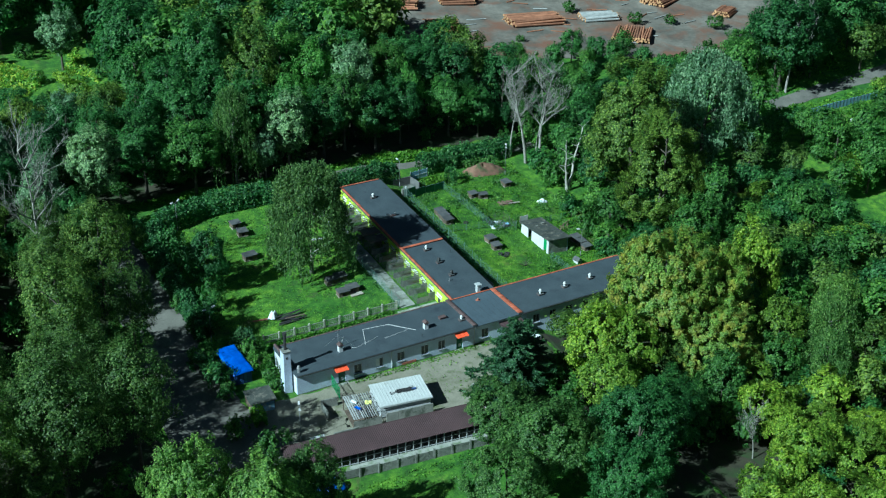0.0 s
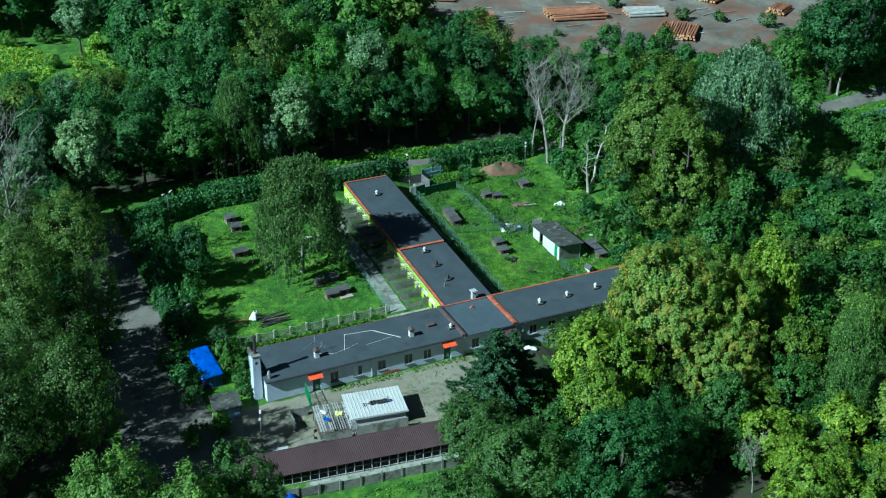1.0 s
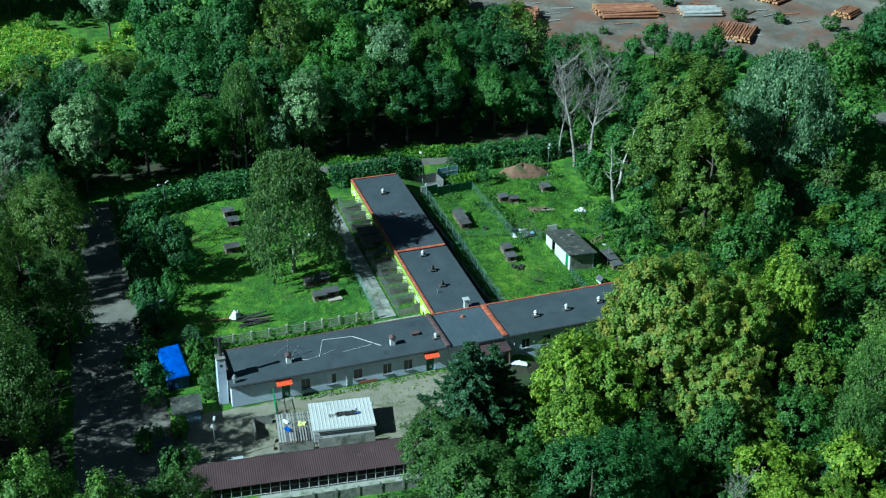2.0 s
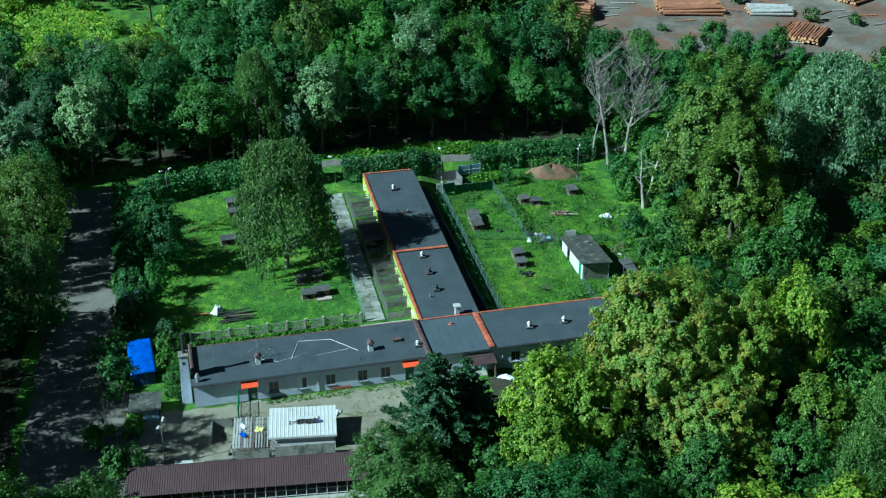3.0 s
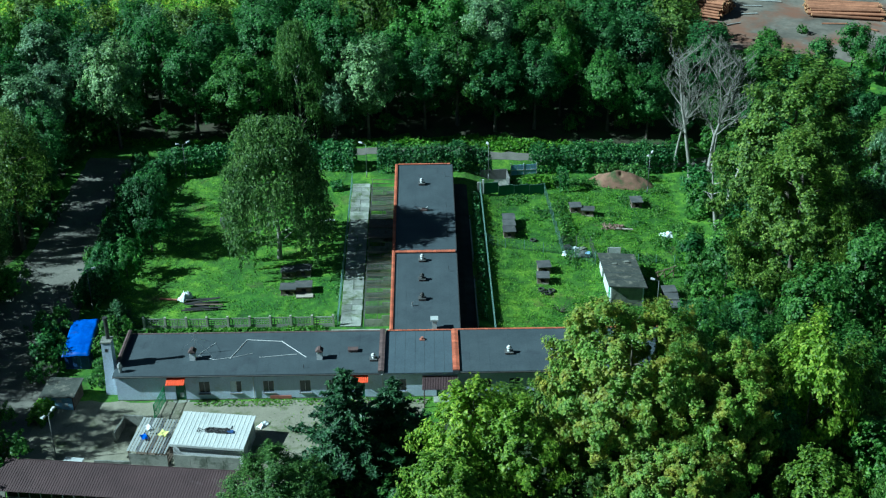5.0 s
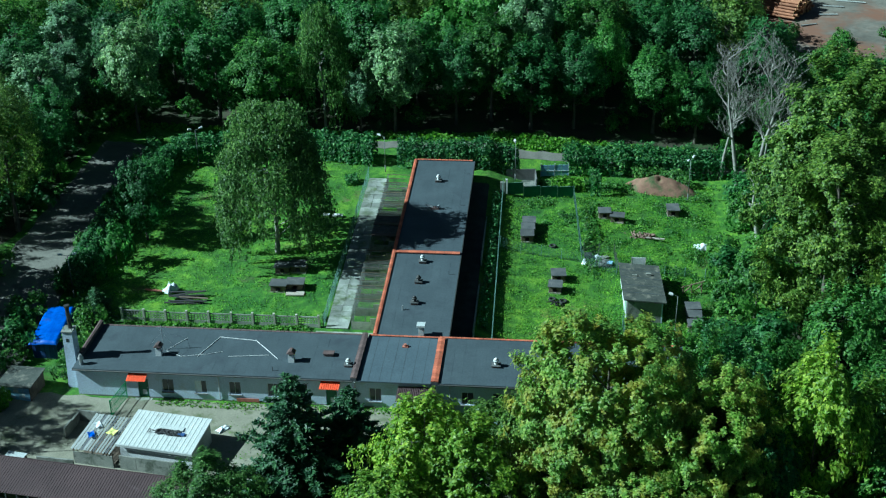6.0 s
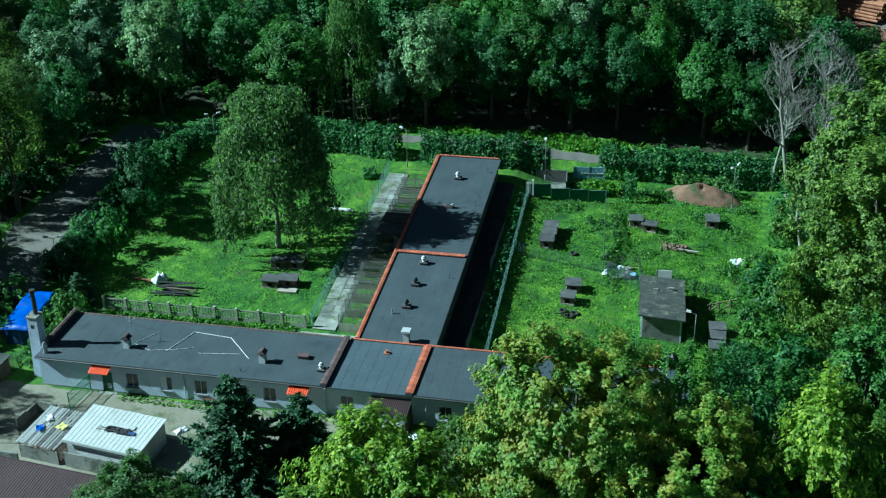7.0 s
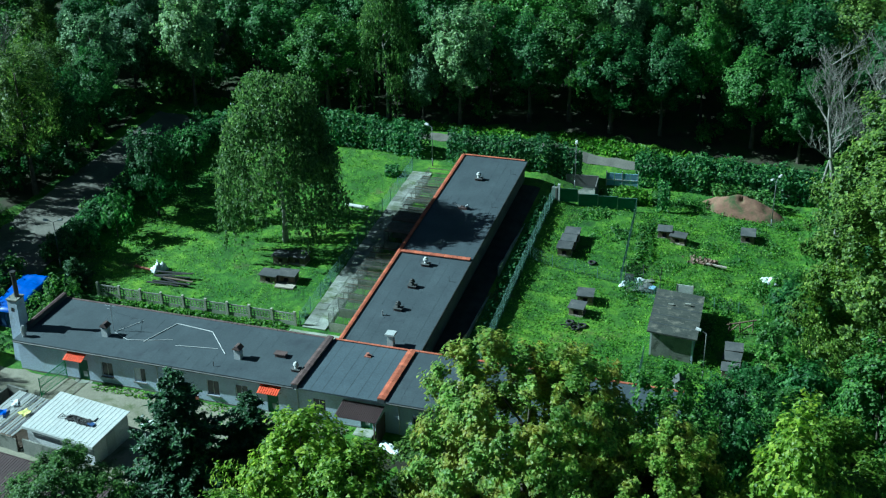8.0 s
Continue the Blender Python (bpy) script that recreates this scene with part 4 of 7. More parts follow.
def corrugated(bm, x0, x1, y0, y1, za, zb, n, rib=0.035, thick=0.03):
    """One sheet with raised ribs that runs from (y0, za) to (y1, zb)."""
    w = (x1 - x0) / n
    prof = []
    for k in range(n):
        a = x0 + k * w
        prof += [(a, 0.0), (a + w * 0.62, 0.0), (a + w * 0.7, rib), (a + w * 0.92, rib)]
    prof.append((x1, 0.0))
    rows = [[bm.verts.new((x, y, z + h - d)) for x, h in prof] for y, z, d in ((y0, za, 0), (y1, zb, 0), (y1, zb, thick), (y0, za, thick))]
    for i in range(4):
        a, b = rows[i], rows[(i + 1) % 4]
        for k in range(len(prof) - 1):
            bm.faces.new((a[k], a[k + 1], b[k + 1], b[k]))
    bm.faces.new([r[0] for r in rows]), bm.faces.new([r[-1] for r in rows][::-1])


# ---- the shelter: a long bar across the slope ----
SOUTH, NORTH, WEST, EAST, EAVE = -22.63, -15.26, -26.7, 29.0, 2.9


def wall_with_holes(bm, x0, x1, z0, z1, holes, y0, y1):
    """A wall along x with openings (x0, x1, z0, z1) through it."""
    at = x0
    for a, b, lo, hi in sorted(holes):
        if a > at:
            bm_box(bm, at, y0, z0, a, y1, z1)
        if lo > z0:
            bm_box(bm, a, y0, z0, b, y1, lo)
        if hi < z1:
            bm_box(bm, a, y0, hi, b, y1, z1)
        at = b
    bm_box(bm, at, y0, z0, x1, y1, z1)


shelter = thing("shelter_building", "long low white-grey building with flat bitumen roof", "building", 0, 0, 0)
WINDOWS = [(-18.1, 0.75, 2.1), (-15.0, 0.75, 2.1), (-11.8, 0.75, 2.1), (-8.2, 0.7, 2.1), (-5.6, 0.75, 2.1), (1.2, 0.65, 2.05), (9.6, 0.7, 2.0), (12.4, 0.7, 2.0), (15.2, 0.7, 2.0), (18.0, 0.7, 2.0), (21.5, 0.7, 2.0), (25.0, 0.7, 2.0)]
DOORS = [(-20.45, 0.05), (-2.85, 0.05), (5.2, 0.05)]
holes = [(x - 0.55, x + 0.55, lo, hi) for x, lo, hi in WINDOWS] + [(x - 0.5, x + 0.5, 0.0, 2.0) for x, _ in DOORS]
bm = bmesh.new()
wall_with_holes(bm, WEST, EAST, 0.0, EAVE, holes, SOUTH, SOUTH + 0.3)
bm_box(bm, 7.8, SOUTH, -2.5, EAST, SOUTH + 0.3, 0.0)
part("wall_south", bm, M["plaster"], shelter, "whitewashed plaster wall with stains")
boxes("wall_north", M["plaster"], shelter, (WEST, NORTH - 0.3, -2.5, EAST, NORTH, EAVE))
boxes("wall_west", M["white_plaster"], shelter, (WEST, SOUTH + 0.3, -0.5, WEST + 0.3, NORTH - 0.3, EAVE))
boxes("wall_east", M["plaster"], shelter, (EAST - 0.3, SOUTH + 0.3, -3.0, EAST, NORTH - 0.3, EAVE))
boxes("plinth", M["plinth"], shelter, (WEST + 0.02, SOUTH - 0.05, -0.4, -21.0, SOUTH - 0.005, 0.12), (-19.9, SOUTH - 0.05, -0.4, -3.4, SOUTH - 0.005, 0.12), (-2.3, SOUTH - 0.05, -0.4, 4.6, SOUTH - 0.005, 0.1))
boxes("red_board", M["brick_red"], shelter, (-11.7, SOUTH - 0.12, 0.06, -9.6, SOUTH - 0.06, 0.42), label="red board leaning at the wall foot")
boxes("floor", M["old_concrete"], shelter, (WEST + 0.3, SOUTH + 0.3, -0.3, EAST - 0.3, NORTH - 0.3, -0.05))
for nm, x0, x1, mt, z0 in (("roof_west", WEST - 0.15, -1.0, "bitumen", 3.08), ("roof_middle", -0.4, 6.3, "bitumen_new", 3.02), ("roof_east", 7.0, EAST + 0.2, "bitumen", 3.08)):
    bm = bmesh.new()
    ys, yn = SOUTH - 0.34, NORTH + 0.1
    bm_prism(bm, [(x0, ys, EAVE), (x1, ys, EAVE), (x1, yn, EAVE), (x0, yn, EAVE)], [(x0, ys, z0), (x1, ys, z0), (x1, yn, z0 + 0.12), (x0, yn, z0 + 0.12)])
    part(nm, bm, M[mt], shelter, "flat roof of dark bitumen sheets")
    bm = bmesh.new()
    x = x0 + 1.0
    while x < x1:
        bm_prism(bm, [(x, ys + 0.02, z0 - 0.01), (x + 0.04, ys + 0.02, z0 - 0.01), (x + 0.04, yn - 0.02, z0 + 0.11), (x, yn - 0.02, z0 + 0.11)], [(x, ys + 0.02, z0 + 0.007), (x + 0.05, ys + 0.02, z0 + 0.005), (x + 0.05, yn - 0.02, z0 + 0.125), (x, yn - 0.02, z0 + 0.127)])
        x += RNG.uniform(0.93, 1.05)
    part("sheet_seam", bm, M["bitumen"], shelter, "lapped seams of the roofing sheets")
tubes("gutter", M["dark_metal"], shelter, ((WEST - 0.15, SOUTH - 0.37, 2.95), (-0.8, SOUTH - 0.37, 2.93), 0.08), ((7.1, SOUTH - 0.37, 2.95), (EAST, SOUTH - 0.37, 2.93), 0.08))
for x in (-13.25, -0.6, 8.0):
    tubes("downpipe", M["grey_paint"], shelter, ((x, SOUTH - 0.4, 2.9), (x, SOUTH - 0.08, 2.55), 0.05), ((x, SOUTH - 0.08, 2.55), (x, SOUTH - 0.08, 0.1), 0.05))


def coping(parent, name, mat, p, q, width, high, step=0.42, base=0.2):
    """A raised edge of single coping tiles from p to q, centred on the line."""
    p, q = Vector(p), Vector(q)
    n = max(1, round((q - p).length / step))
    d = (q - p) / n
    u = d.normalized()
    side = Vector((0, 0, 1)).cross(u).normalized() * width / 2
    up = Vector((0, 0, 1))
    bm = bmesh.new()
    bm_prism(bm, [p - side * 0.85 - up * base, q - side * 0.85 - up * base, q + side * 0.85 - up * base, p + side * 0.85 - up * base], [p - side * 0.85 + up * high * 0.6, q - side * 0.85 + up * high * 0.6, q + side * 0.85 + up * high * 0.6, p + side * 0.85 + up * high * 0.6])
    edge = part(name, bm, M["seam"], parent)
    g = u * 0.012
    bm = bmesh.new()
    a, b = -d / 2 + g, d / 2 - g
    lo, ridge = up * high * 0.55, up * (high + 0.03)
    bm_prism(bm, [a - side + lo, b - side + lo, b + side + lo, a + side + lo], [a - side * 0.98 + up * high * 0.9, b - side * 0.98 + up * high * 0.9, b + side * 0.98 + up * high * 0.9, a + side * 0.98 + up * high * 0.9])
    bm_prism(bm, [a - side * 0.9 + up * high * 0.9, b - side * 0.9 + up * high * 0.9, b + side * 0.9 + up * high * 0.9, a + side * 0.9 + up * high * 0.9], [a - side * 0.1 + ridge, b - side * 0.1 + ridge, b + side * 0.1 + ridge, a + side * 0.1 + ridge])
    me = mesh_of("coping_tile", bm, M[mat])
    for k in range(n):
        o = new("coping_tile", me)
        o.parent = edge
        o.location = p + d * (k + 0.5) + up * 0.004 * (RNG.random() - 0.5)
    return edge


coping(shelter, "parapet_dark", "maroon_tile", (-0.7, SOUTH - 0.36, 3.1), (-0.7, NORTH, 3.2), 0.6, 0.26)
coping(shelter, "parapet_red", "red_tile", (6.65, SOUTH - 0.35, 3.08), (6.65, NORTH - 0.2, 3.18), 0.68, 0.24)
coping(shelter, "north_edge", "red_tile", (6.4, NORTH + 0.02, 3.16), (EAST, NORTH + 0.02, 3.16), 0.24, 0.12)
coping(shelter, "middle_edge", "red_tile", (-0.35, NORTH + 0.0, 3.14), (6.3, NORTH + 0.0, 3.14), 0.22, 0.12)
coping(shelter, "north_edge_dark", "maroon_tile", (WEST, NORTH + 0.02, 3.14), (-1.0, NORTH + 0.02, 3.14), 0.24, 0.1)
coping(shelter, "west_edge", "maroon_tile", (WEST + 0.05, SOUTH + 1.7, 3.3), (WEST + 0.05, NORTH, 3.4), 0.36, 0.34, base=0.4)


def window(parent, x, lo, hi, y, wide=1.1, bright=False):
    mid = 0.05 if bright else 0.018
    w = boxes("window_frame", M["white_paint"], parent, (x - wide / 2, y + 0.1, lo, x - wide / 2 + 0.045, y + 0.18, hi), (x + wide / 2 - 0.045, y + 0.1, lo, x + wide / 2, y + 0.18, hi), (x - wide / 2 + 0.045, y + 0.1, lo, x + wide / 2 - 0.045, y + 0.18, lo + 0.05), (x - wide / 2 + 0.045, y + 0.1, hi - 0.05, x + wide / 2 - 0.045, y + 0.18, hi), (x - mid, y + 0.1, lo + 0.05, x + mid, y + 0.18, hi - 0.05))
    for s in (-1, 1):
        a, b = sorted((x + s * mid, x + s * (wide / 2 - 0.045)))
        boxes("pane", M["white_cloth"] if bright and s < 0 else M["pane"], w, (a, y + 0.13, lo + 0.05, b, y + 0.15, hi - 0.05))
    boxes("window_sill", M["plinth"], w, (x - wide / 2 - 0.06, y - 0.14, lo - 0.07, x + wide / 2 + 0.06, y + 0.1, lo - 0.005))


for k, (x, lo, hi) in enumerate(WINDOWS):
    window(shelter, x, lo, hi, SOUTH, 1.1, k == 1)


def door(parent, x, z0, y):
    d = boxes("door", M["door_green"], parent, (x - 0.48, y + 0.12, z0, x + 0.48, y + 0.18, 1.98), label="dark green painted door")
    boxes("door_panel", M["grey_paint"], d, (x - 0.12, y + 0.1, z0 + 0.25, x + 0.25, y + 0.118, z0 + 0.75))
    boxes("door_handle", M["zinc"], d, (x + 0.32, y + 0.06, 1.0, x + 0.42, y + 0.118, 1.05))
    boxes("door_step", M["concrete"], parent, (x - 0.8, y - 1.1, -0.25, x + 0.8, y - 0.06, 0.03))


for x, z in DOORS:
    door(shelter, x, z, SOUTH)


def awning(parent, x, y):
    """A small red roof of ribbed sheet on two brackets over a door."""
    bm = bmesh.new()
    corrugated(bm, x - 0.9, x + 0.9, y - 1.0, y - 0.003, 2.38, 2.72, 9, 0.05)
    aw = part("awning", bm, M["awning_red"], parent, "bright red ribbed sheet awning")
    for s in (-0.8, 0.8):
        tubes("bracket", M["dark_metal"], aw, ((x + s, y - 0.02, 2.0), (x + s, y - 0.85, 2.38), 0.025))


awning(shelter, -20.75, SOUTH), awning(shelter, -2.85, SOUTH)
bm = bmesh.new()
corrugated(bm, 3.3, 6.8, SOUTH - 2.0, SOUTH - 0.02, 2.1, 2.4, 22, 0.05)
porch = part("porch_roof", bm, M["brown_sheet"], shelter, "brown ribbed sheet roof over a side door")
for x in (3.5, 6.6):
    tubes("porch_post", M["old_wood"], porch, ((x, SOUTH - 1.9, -0.3), (x, SOUTH - 1.9, 2.1), 0.06))
boxes("porch_wall", M["old_wood"], porch, (6.75, SOUTH - 1.9, -0.4, 6.82, SOUTH - 0.05, 1.9))


def chimney(parent, x, y, z, wide, deep, high, mat="plaster", cap="maroon_tile", capw=0.12, lid=True):
    c = boxes("chimney", M[mat], parent, (x - wide / 2, y - deep / 2, z - 0.2, x + wide / 2, y + deep / 2, z + high))
    if lid:
        for sx in (-1, 1):
            boxes("cap_leg", M["dark_metal"], c, (x + sx * (wide / 2 - 0.05) - 0.03, y - deep / 2 + 0.03, z + high, x + sx * (wide / 2 - 0.05) + 0.03, y + deep / 2 - 0.03, z + high + 0.16))
        bm = bmesh.new()
        w, d, h = wide / 2 + capw, deep / 2 + capw, z + high + 0.16
        bm_prism(bm, [(x - w, y - d, h), (x + w, y - d, h), (x + w, y + d, h), (x - w, y + d, h)], [(x - w * 0.25, y - d * 0.9, h + 0.3), (x + w * 0.25, y - d * 0.9, h + 0.3), (x + w * 0.25, y + d * 0.9, h + 0.3), (x - w * 0.25, y + d * 0.9, h + 0.3)])
        part("chimney_cap", bm, M[cap], c)
    return c


def cowl(parent, x, y, z, mat="zinc", s=1.0, hood=True):
    """A squat tiled base that carries a round ventilator with a hood."""
    b = boxes("vent_base", M["maroon_tile"], parent, (x - 0.34 * s, y - 0.28 * s, z - 0.15, x + 0.34 * s, y + 0.28 * s, z + 0.2), label="low dark maroon vent base")
    boxes("base_cap", M["felt"], b, (x - 0.4 * s, y - 0.34 * s, z + 0.2, x + 0.4 * s, y + 0.34 * s, z + 0.24))
    bm = bmesh.new()
    bm_tube(bm, (x, y, z + 0.16), (x, y, z + 0.42 * s), 0.17 * s, 0.15 * s, 10)
    bm_tube(bm, (x, y, z + 0.42 * s), (x, y, z + 0.5 * s), 0.15 * s, 0.25 * s, 10)
    bm_tube(bm, (x, y, z + 0.5 * s), (x, y, z + 0.68 * s), 0.25 * s, 0.22 * s, 10)
    bm_tube(bm, (x, y, z + 0.68 * s), (x, y, z + 0.82 * s), 0.22 * s, 0.07 * s, 10)
    part("vent_cowl", bm, M[mat], b, smooth=True)


chimney(shelter, -6.85, -20.3, 3.12, 0.55, 0.55, 0.8, "white_plaster")
chimney(shelter, -19.45, -20.1, 3.12, 0.55, 0.55, 0.8, "white_plaster")
cb = boxes("vent_box", M["maroon_tile"], shelter, (-4.05, -19.3, 3.0, -3.15, -18.8, 3.4), label="low maroon vent box")
boxes("vent_lid", M["maroon_tile"], cb, (-4.12, -19.37, 3.4, -3.08, -18.73, 3.47))
cowl(shelter, -1.5, -20.7, 3.1, "white_paint"), cowl(shelter, 12.0, -19.8, 3.12, "white_paint", 1.1), cowl(shelter, 16.3, -19.6, 3.12, "white_paint", 1.1), cowl(shelter, 21.0, -19.2, 3.12, "white_paint", 1.1)
pm = boxes("pipe_base", M["brick_red"], shelter, (3.05, -17.2, 2.95, 3.6, -16.8, 3.2))
tubes("vent_pipe", M["brick_red"], pm, ((3.32, -17.0, 3.2), (3.32, -17.0, 3.42), 0.14), seg=8)
tubes("vent_pipe", M["zinc"], shelter, ((-26.2, -22.2, 3.0), (-26.2, -22.2, 3.7), 0.2), ((-26.2, -22.2, 3.7), (-26.2, -22.2, 4.15), 0.3, 0.12), label="small zinc pipe with a hood", seg=8)
tubes("vent_pipe", M["dark_metal"], shelter, ((-8.3, -22.0, 3.0), (-8.3, -22.0, 3.55), 0.03), label="thin dark pipe")
bm = bmesh.new()
bm_prism(bm, [(-28.1, -21.7, -0.5), (-26.95, -21.7, -0.5), (-26.95, -20.3, -0.5), (-28.1, -20.3, -0.5)], [(-27.95, -21.6, 2.6), (-26.95, -21.6, 2.6), (-26.95, -20.4, 2.6), (-27.95, -20.4, 2.6)])
bm_prism(bm, [(-27.95, -21.6, 2.6), (-26.95, -21.6, 2.6), (-26.95, -20.4, 2.6), (-27.95, -20.4, 2.6)], [(-27.9, -21.5, 6.0), (-26.98, -21.5, 6.0), (-26.98, -20.45, 6.0), (-27.9, -20.45, 6.0)])
stack = part("tall_chimney", bm, M["plaster"], shelter, "tall plastered chimney at the gable")
boxes("stack_crown", M["old_concrete"], stack, (-27.97, -21.57, 6.0, -26.91, -20.38, 6.12))
boxes("soot_hatch", M["dark_metal"], stack, (-27.6, -21.545, 5.0, -27.35, -21.5, 5.35))
tubes("flue_pipe", M["dark_metal"], stack, ((-27.35, -20.8, 6.12), (-27.35, -20.8, 8.2), 0.2), ((-27.35, -20.8, 8.25), (-27.35, -20.8, 8.5), 0.27), seg=8, label="dark flue pipe with a cap")
for sx in (-0.35, 0.38):
    tubes("spike", M["dark_metal"], stack, ((-27.4 + sx, -21.3, 6.12), (-27.4 + sx, -21.3, 6.45), 0.02), seg=4)

# aerial and loose cable on the roof
mast = thing("antenna_mast", "thin grey antenna mast held by wires", "antenna", -19.3, -19.2, 3.15)
tubes("pole", M["zinc"], mast, ((0, 0, -0.02), (0, 0, 2.6), 0.03))
tubes("crossbar", M["zinc"], mast, ((-0.5, 0, 2.4), (0.5, 0.05, 2.4), 0.015), ((-0.3, 0, 2.1), (0.3, 0.05, 2.1), 0.015))
for tip in ((1.6, 2.2, 0.0), (2.0, -0.9, -0.02), (-1.5, 1.0, 0.0)):
    tubes("guy_wire", M["zinc"], mast, ((0, 0, 1.9), tip, 0.012), seg=4)


def cable(name, label, pts, r, mat):
    ob = thing(name, label, "cable", pts[0][0], pts[0][1], 3.16, group="white cables on the roof")
    bm = bmesh.new()
    loc = [Vector((x - pts[0][0], y - pts[0][1], 0.03 + 0.12 * (y + 22.9) / 7.5 - 0.07)) for x, y in pts]
    for a, b in zip(loc, loc[1:]):
        bm_tube(bm, a, b, r, r, 5)
    part("run", bm, M[mat], ob)


cable("roof_cable", "white cable lying bent on the roof", [(-15.8, -20.2), (-14.5, -16.7), (-10.9, -17.1), (-8.2, -20.1)], 0.035, "white_paint")
cable("roof_cable", "thin white cable lying on the roof", [(-12.9, -20.0), (-9.2, -19.5)], 0.024, "white_paint")
cable("roof_cable", "thin white cable lying on the roof", [(-19.0, -19.5), (-17.3, -20.3), (-15.2, -19.8), (-13.6, -19.2)], 0.02, "white_paint")
cable("roof_cable", "thin white cable lying on the roof", [(-19.0, -19.3), (-17.6, -17.1)], 0.02, "white_paint")

# ---- the kennel block: a long bar up the slope ----
kennel = thing("kennel_building", "long kennel block with lime yellow wall and bitumen roof", "building", 0, 0, 0)


def kz(y):
    return 3.09 + 0.079 * (y + 15.26)


KX0, KX1, KS, KN = 0.0, 7.0, NORTH + 0.16, 21.25


def sloped(bm, x0, x1, y0, y1, lo, hi):
    """A bar along y whose top and bottom follow the roof's fall."""
    bm_prism(bm, [(x0, y0, kz(y0) + lo), (x1, y0, kz(y0) + lo), (x1, y1, kz(y1) + lo), (x0, y1, kz(y1) + lo)], [(x0, y0, kz(y0) + hi), (x1, y0, kz(y0) + hi), (x1, y1, kz(y1) + hi), (x0, y1, kz(y1) + hi)])


BAYS = [-13.0 + 2.42 * k for k in range(14)]
bm = bmesh.new()
at = KS
for y in BAYS:
    a, b = y + 0.35, y + 2.05
    sloped(bm, KX0, KX0 + 0.3, at, a, -4.0, -0.18)
    sloped(bm, KX0, KX0 + 0.3, a, b, -4.0, -1.35)
    sloped(bm, KX0, KX0 + 0.3, a, b, -0.85, -0.18)
    at = b
sloped(bm, KX0, KX0 + 0.3, at, KN, -4.0, -0.18)
bmesh.ops.remove_doubles(bm, verts=bm.verts, dist=0.001)
part("wall_west", bm, M["lime"], kennel, "lime yellow painted wall")
# East wall in dark grey: shade of that side put into its colour.
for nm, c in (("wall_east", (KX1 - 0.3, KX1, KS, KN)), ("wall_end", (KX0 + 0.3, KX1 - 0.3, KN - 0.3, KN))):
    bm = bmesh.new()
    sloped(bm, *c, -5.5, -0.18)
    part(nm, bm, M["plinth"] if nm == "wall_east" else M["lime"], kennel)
for nm, y0, y1, mt in (("roof_lower", KS + 0.08, -0.2, "bitumen"), ("roof_upper", 0.2, KN + 0.1, "bitumen")):
    bm = bmesh.new()
    sloped(bm, KX0 + 0.02, KX1 + 0.25, y0, y1, -0.17, 0.0)
    part(nm, bm, M[mt], kennel, "flat roof of dark bitumen sheets")
    bm = bmesh.new()
    for k in range(1, 8):
        x = KX0 + 0.25 + k * 0.93 - 0.5
        sloped(bm, x, x + 0.04, y0 + 0.02, y1 - 0.02, -0.01, 0.007)
    part("sheet_seam", bm, M["bitumen"], kennel, "lapped seams of the roofing sheets")
bm = bmesh.new()
sloped(bm, KX1 + 0.256, KX1 + 0.33, KS, KN, -0.22, 0.02)
part("eave_gutter", bm, M["dark_metal"], kennel)
coping(kennel, "west_edge", "red_tile", (KX0 + 0.12, KS, kz(KS)), (KX0 + 0.12, KN, kz(KN)), 0.36, 0.16)
coping(kennel, "north_edge", "red_tile", (KX0 + 0.3, KN + 0.05, kz(KN)), (KX1, KN + 0.05, kz(KN)), 0.28, 0.14)
coping(kennel, "cross_edge", "red_tile", (KX0 + 0.3, 0.0, kz(0) + 0.02), (KX1 + 0.15, 0.0, kz(0) + 0.02), 0.5, 0.2)
for y in BAYS:
    a, b = y + 0.35, y + 2.05
    bm = bmesh.new()
    sloped(bm, 0.1, 0.16, a, b, -1.35, -1.29), sloped(bm, 0.1, 0.16, a, b, -0.91, -0.85), sloped(bm, 0.1, 0.16, (a + b) / 2 - 0.04, (a + b) / 2 + 0.04, -1.29, -0.91)
    wf = part("window_frame", bm, M["white_paint"], kennel, "white strip window")
    bm = bmesh.new()
    sloped(bm, 0.12, 0.15, a, b, -1.29, -0.91)
    part("pane", bm, M["white_cloth"], wf, "milky pane")
    bm = bmesh.new()
    sloped(bm, -0.14, -0.005, a - 0.05, b + 0.05, -1.42, -1.36)
    part("window_sill", bm, M["white_paint"], wf)
    bm = bmesh.new()
    sloped(bm, -0.02, -0.004, y + 0.8, y + 1.45, -2.35, -1.6)
    part("hatch", bm, M["dark_metal"], kennel, "dark hatch to the run")
for y, mt in ((16.0, "white_paint"), (-1.8, "white_paint"), (-5.7, "dark_metal"), (-9.5, "dark_metal")):
    cowl(kennel, 3.35, y, kz(y), mt, 1.05)
tw = boxes("vent_base", M["maroon_tile"], kennel, (3.1, 9.3, kz(9.5) - 0.1, 4.0, 9.8, kz(9.5) + 0.22))
tubes("broken_cowl", M["zinc"], tw, ((3.3, 9.5, kz(9.5) + 0.22), (2.5, 9.6, kz(9.5) + 0.5), 0.13), ((3.8, 9.5, kz(9.5) + 0.22), (4.1, 9.6, kz(9.5) + 0.42), 0.12), seg=8)
tubes("vent_pipe", M["zinc"], kennel, ((2.3, -10.7, kz(-10.7) - 0.1), (2.3, -10.7, kz(-10.7) + 0.5), 0.07), seg=8)
ck = chimney(kennel, 4.6, -14.9, 3.1, 0.5, 0.55, 1.15, "grey_paint", "grey_paint", 0.1, False)
boxes("chimney_cap", M["grey_paint"], ck, (4.2, -15.3, 4.25, 5.0, -14.5, 4.42))
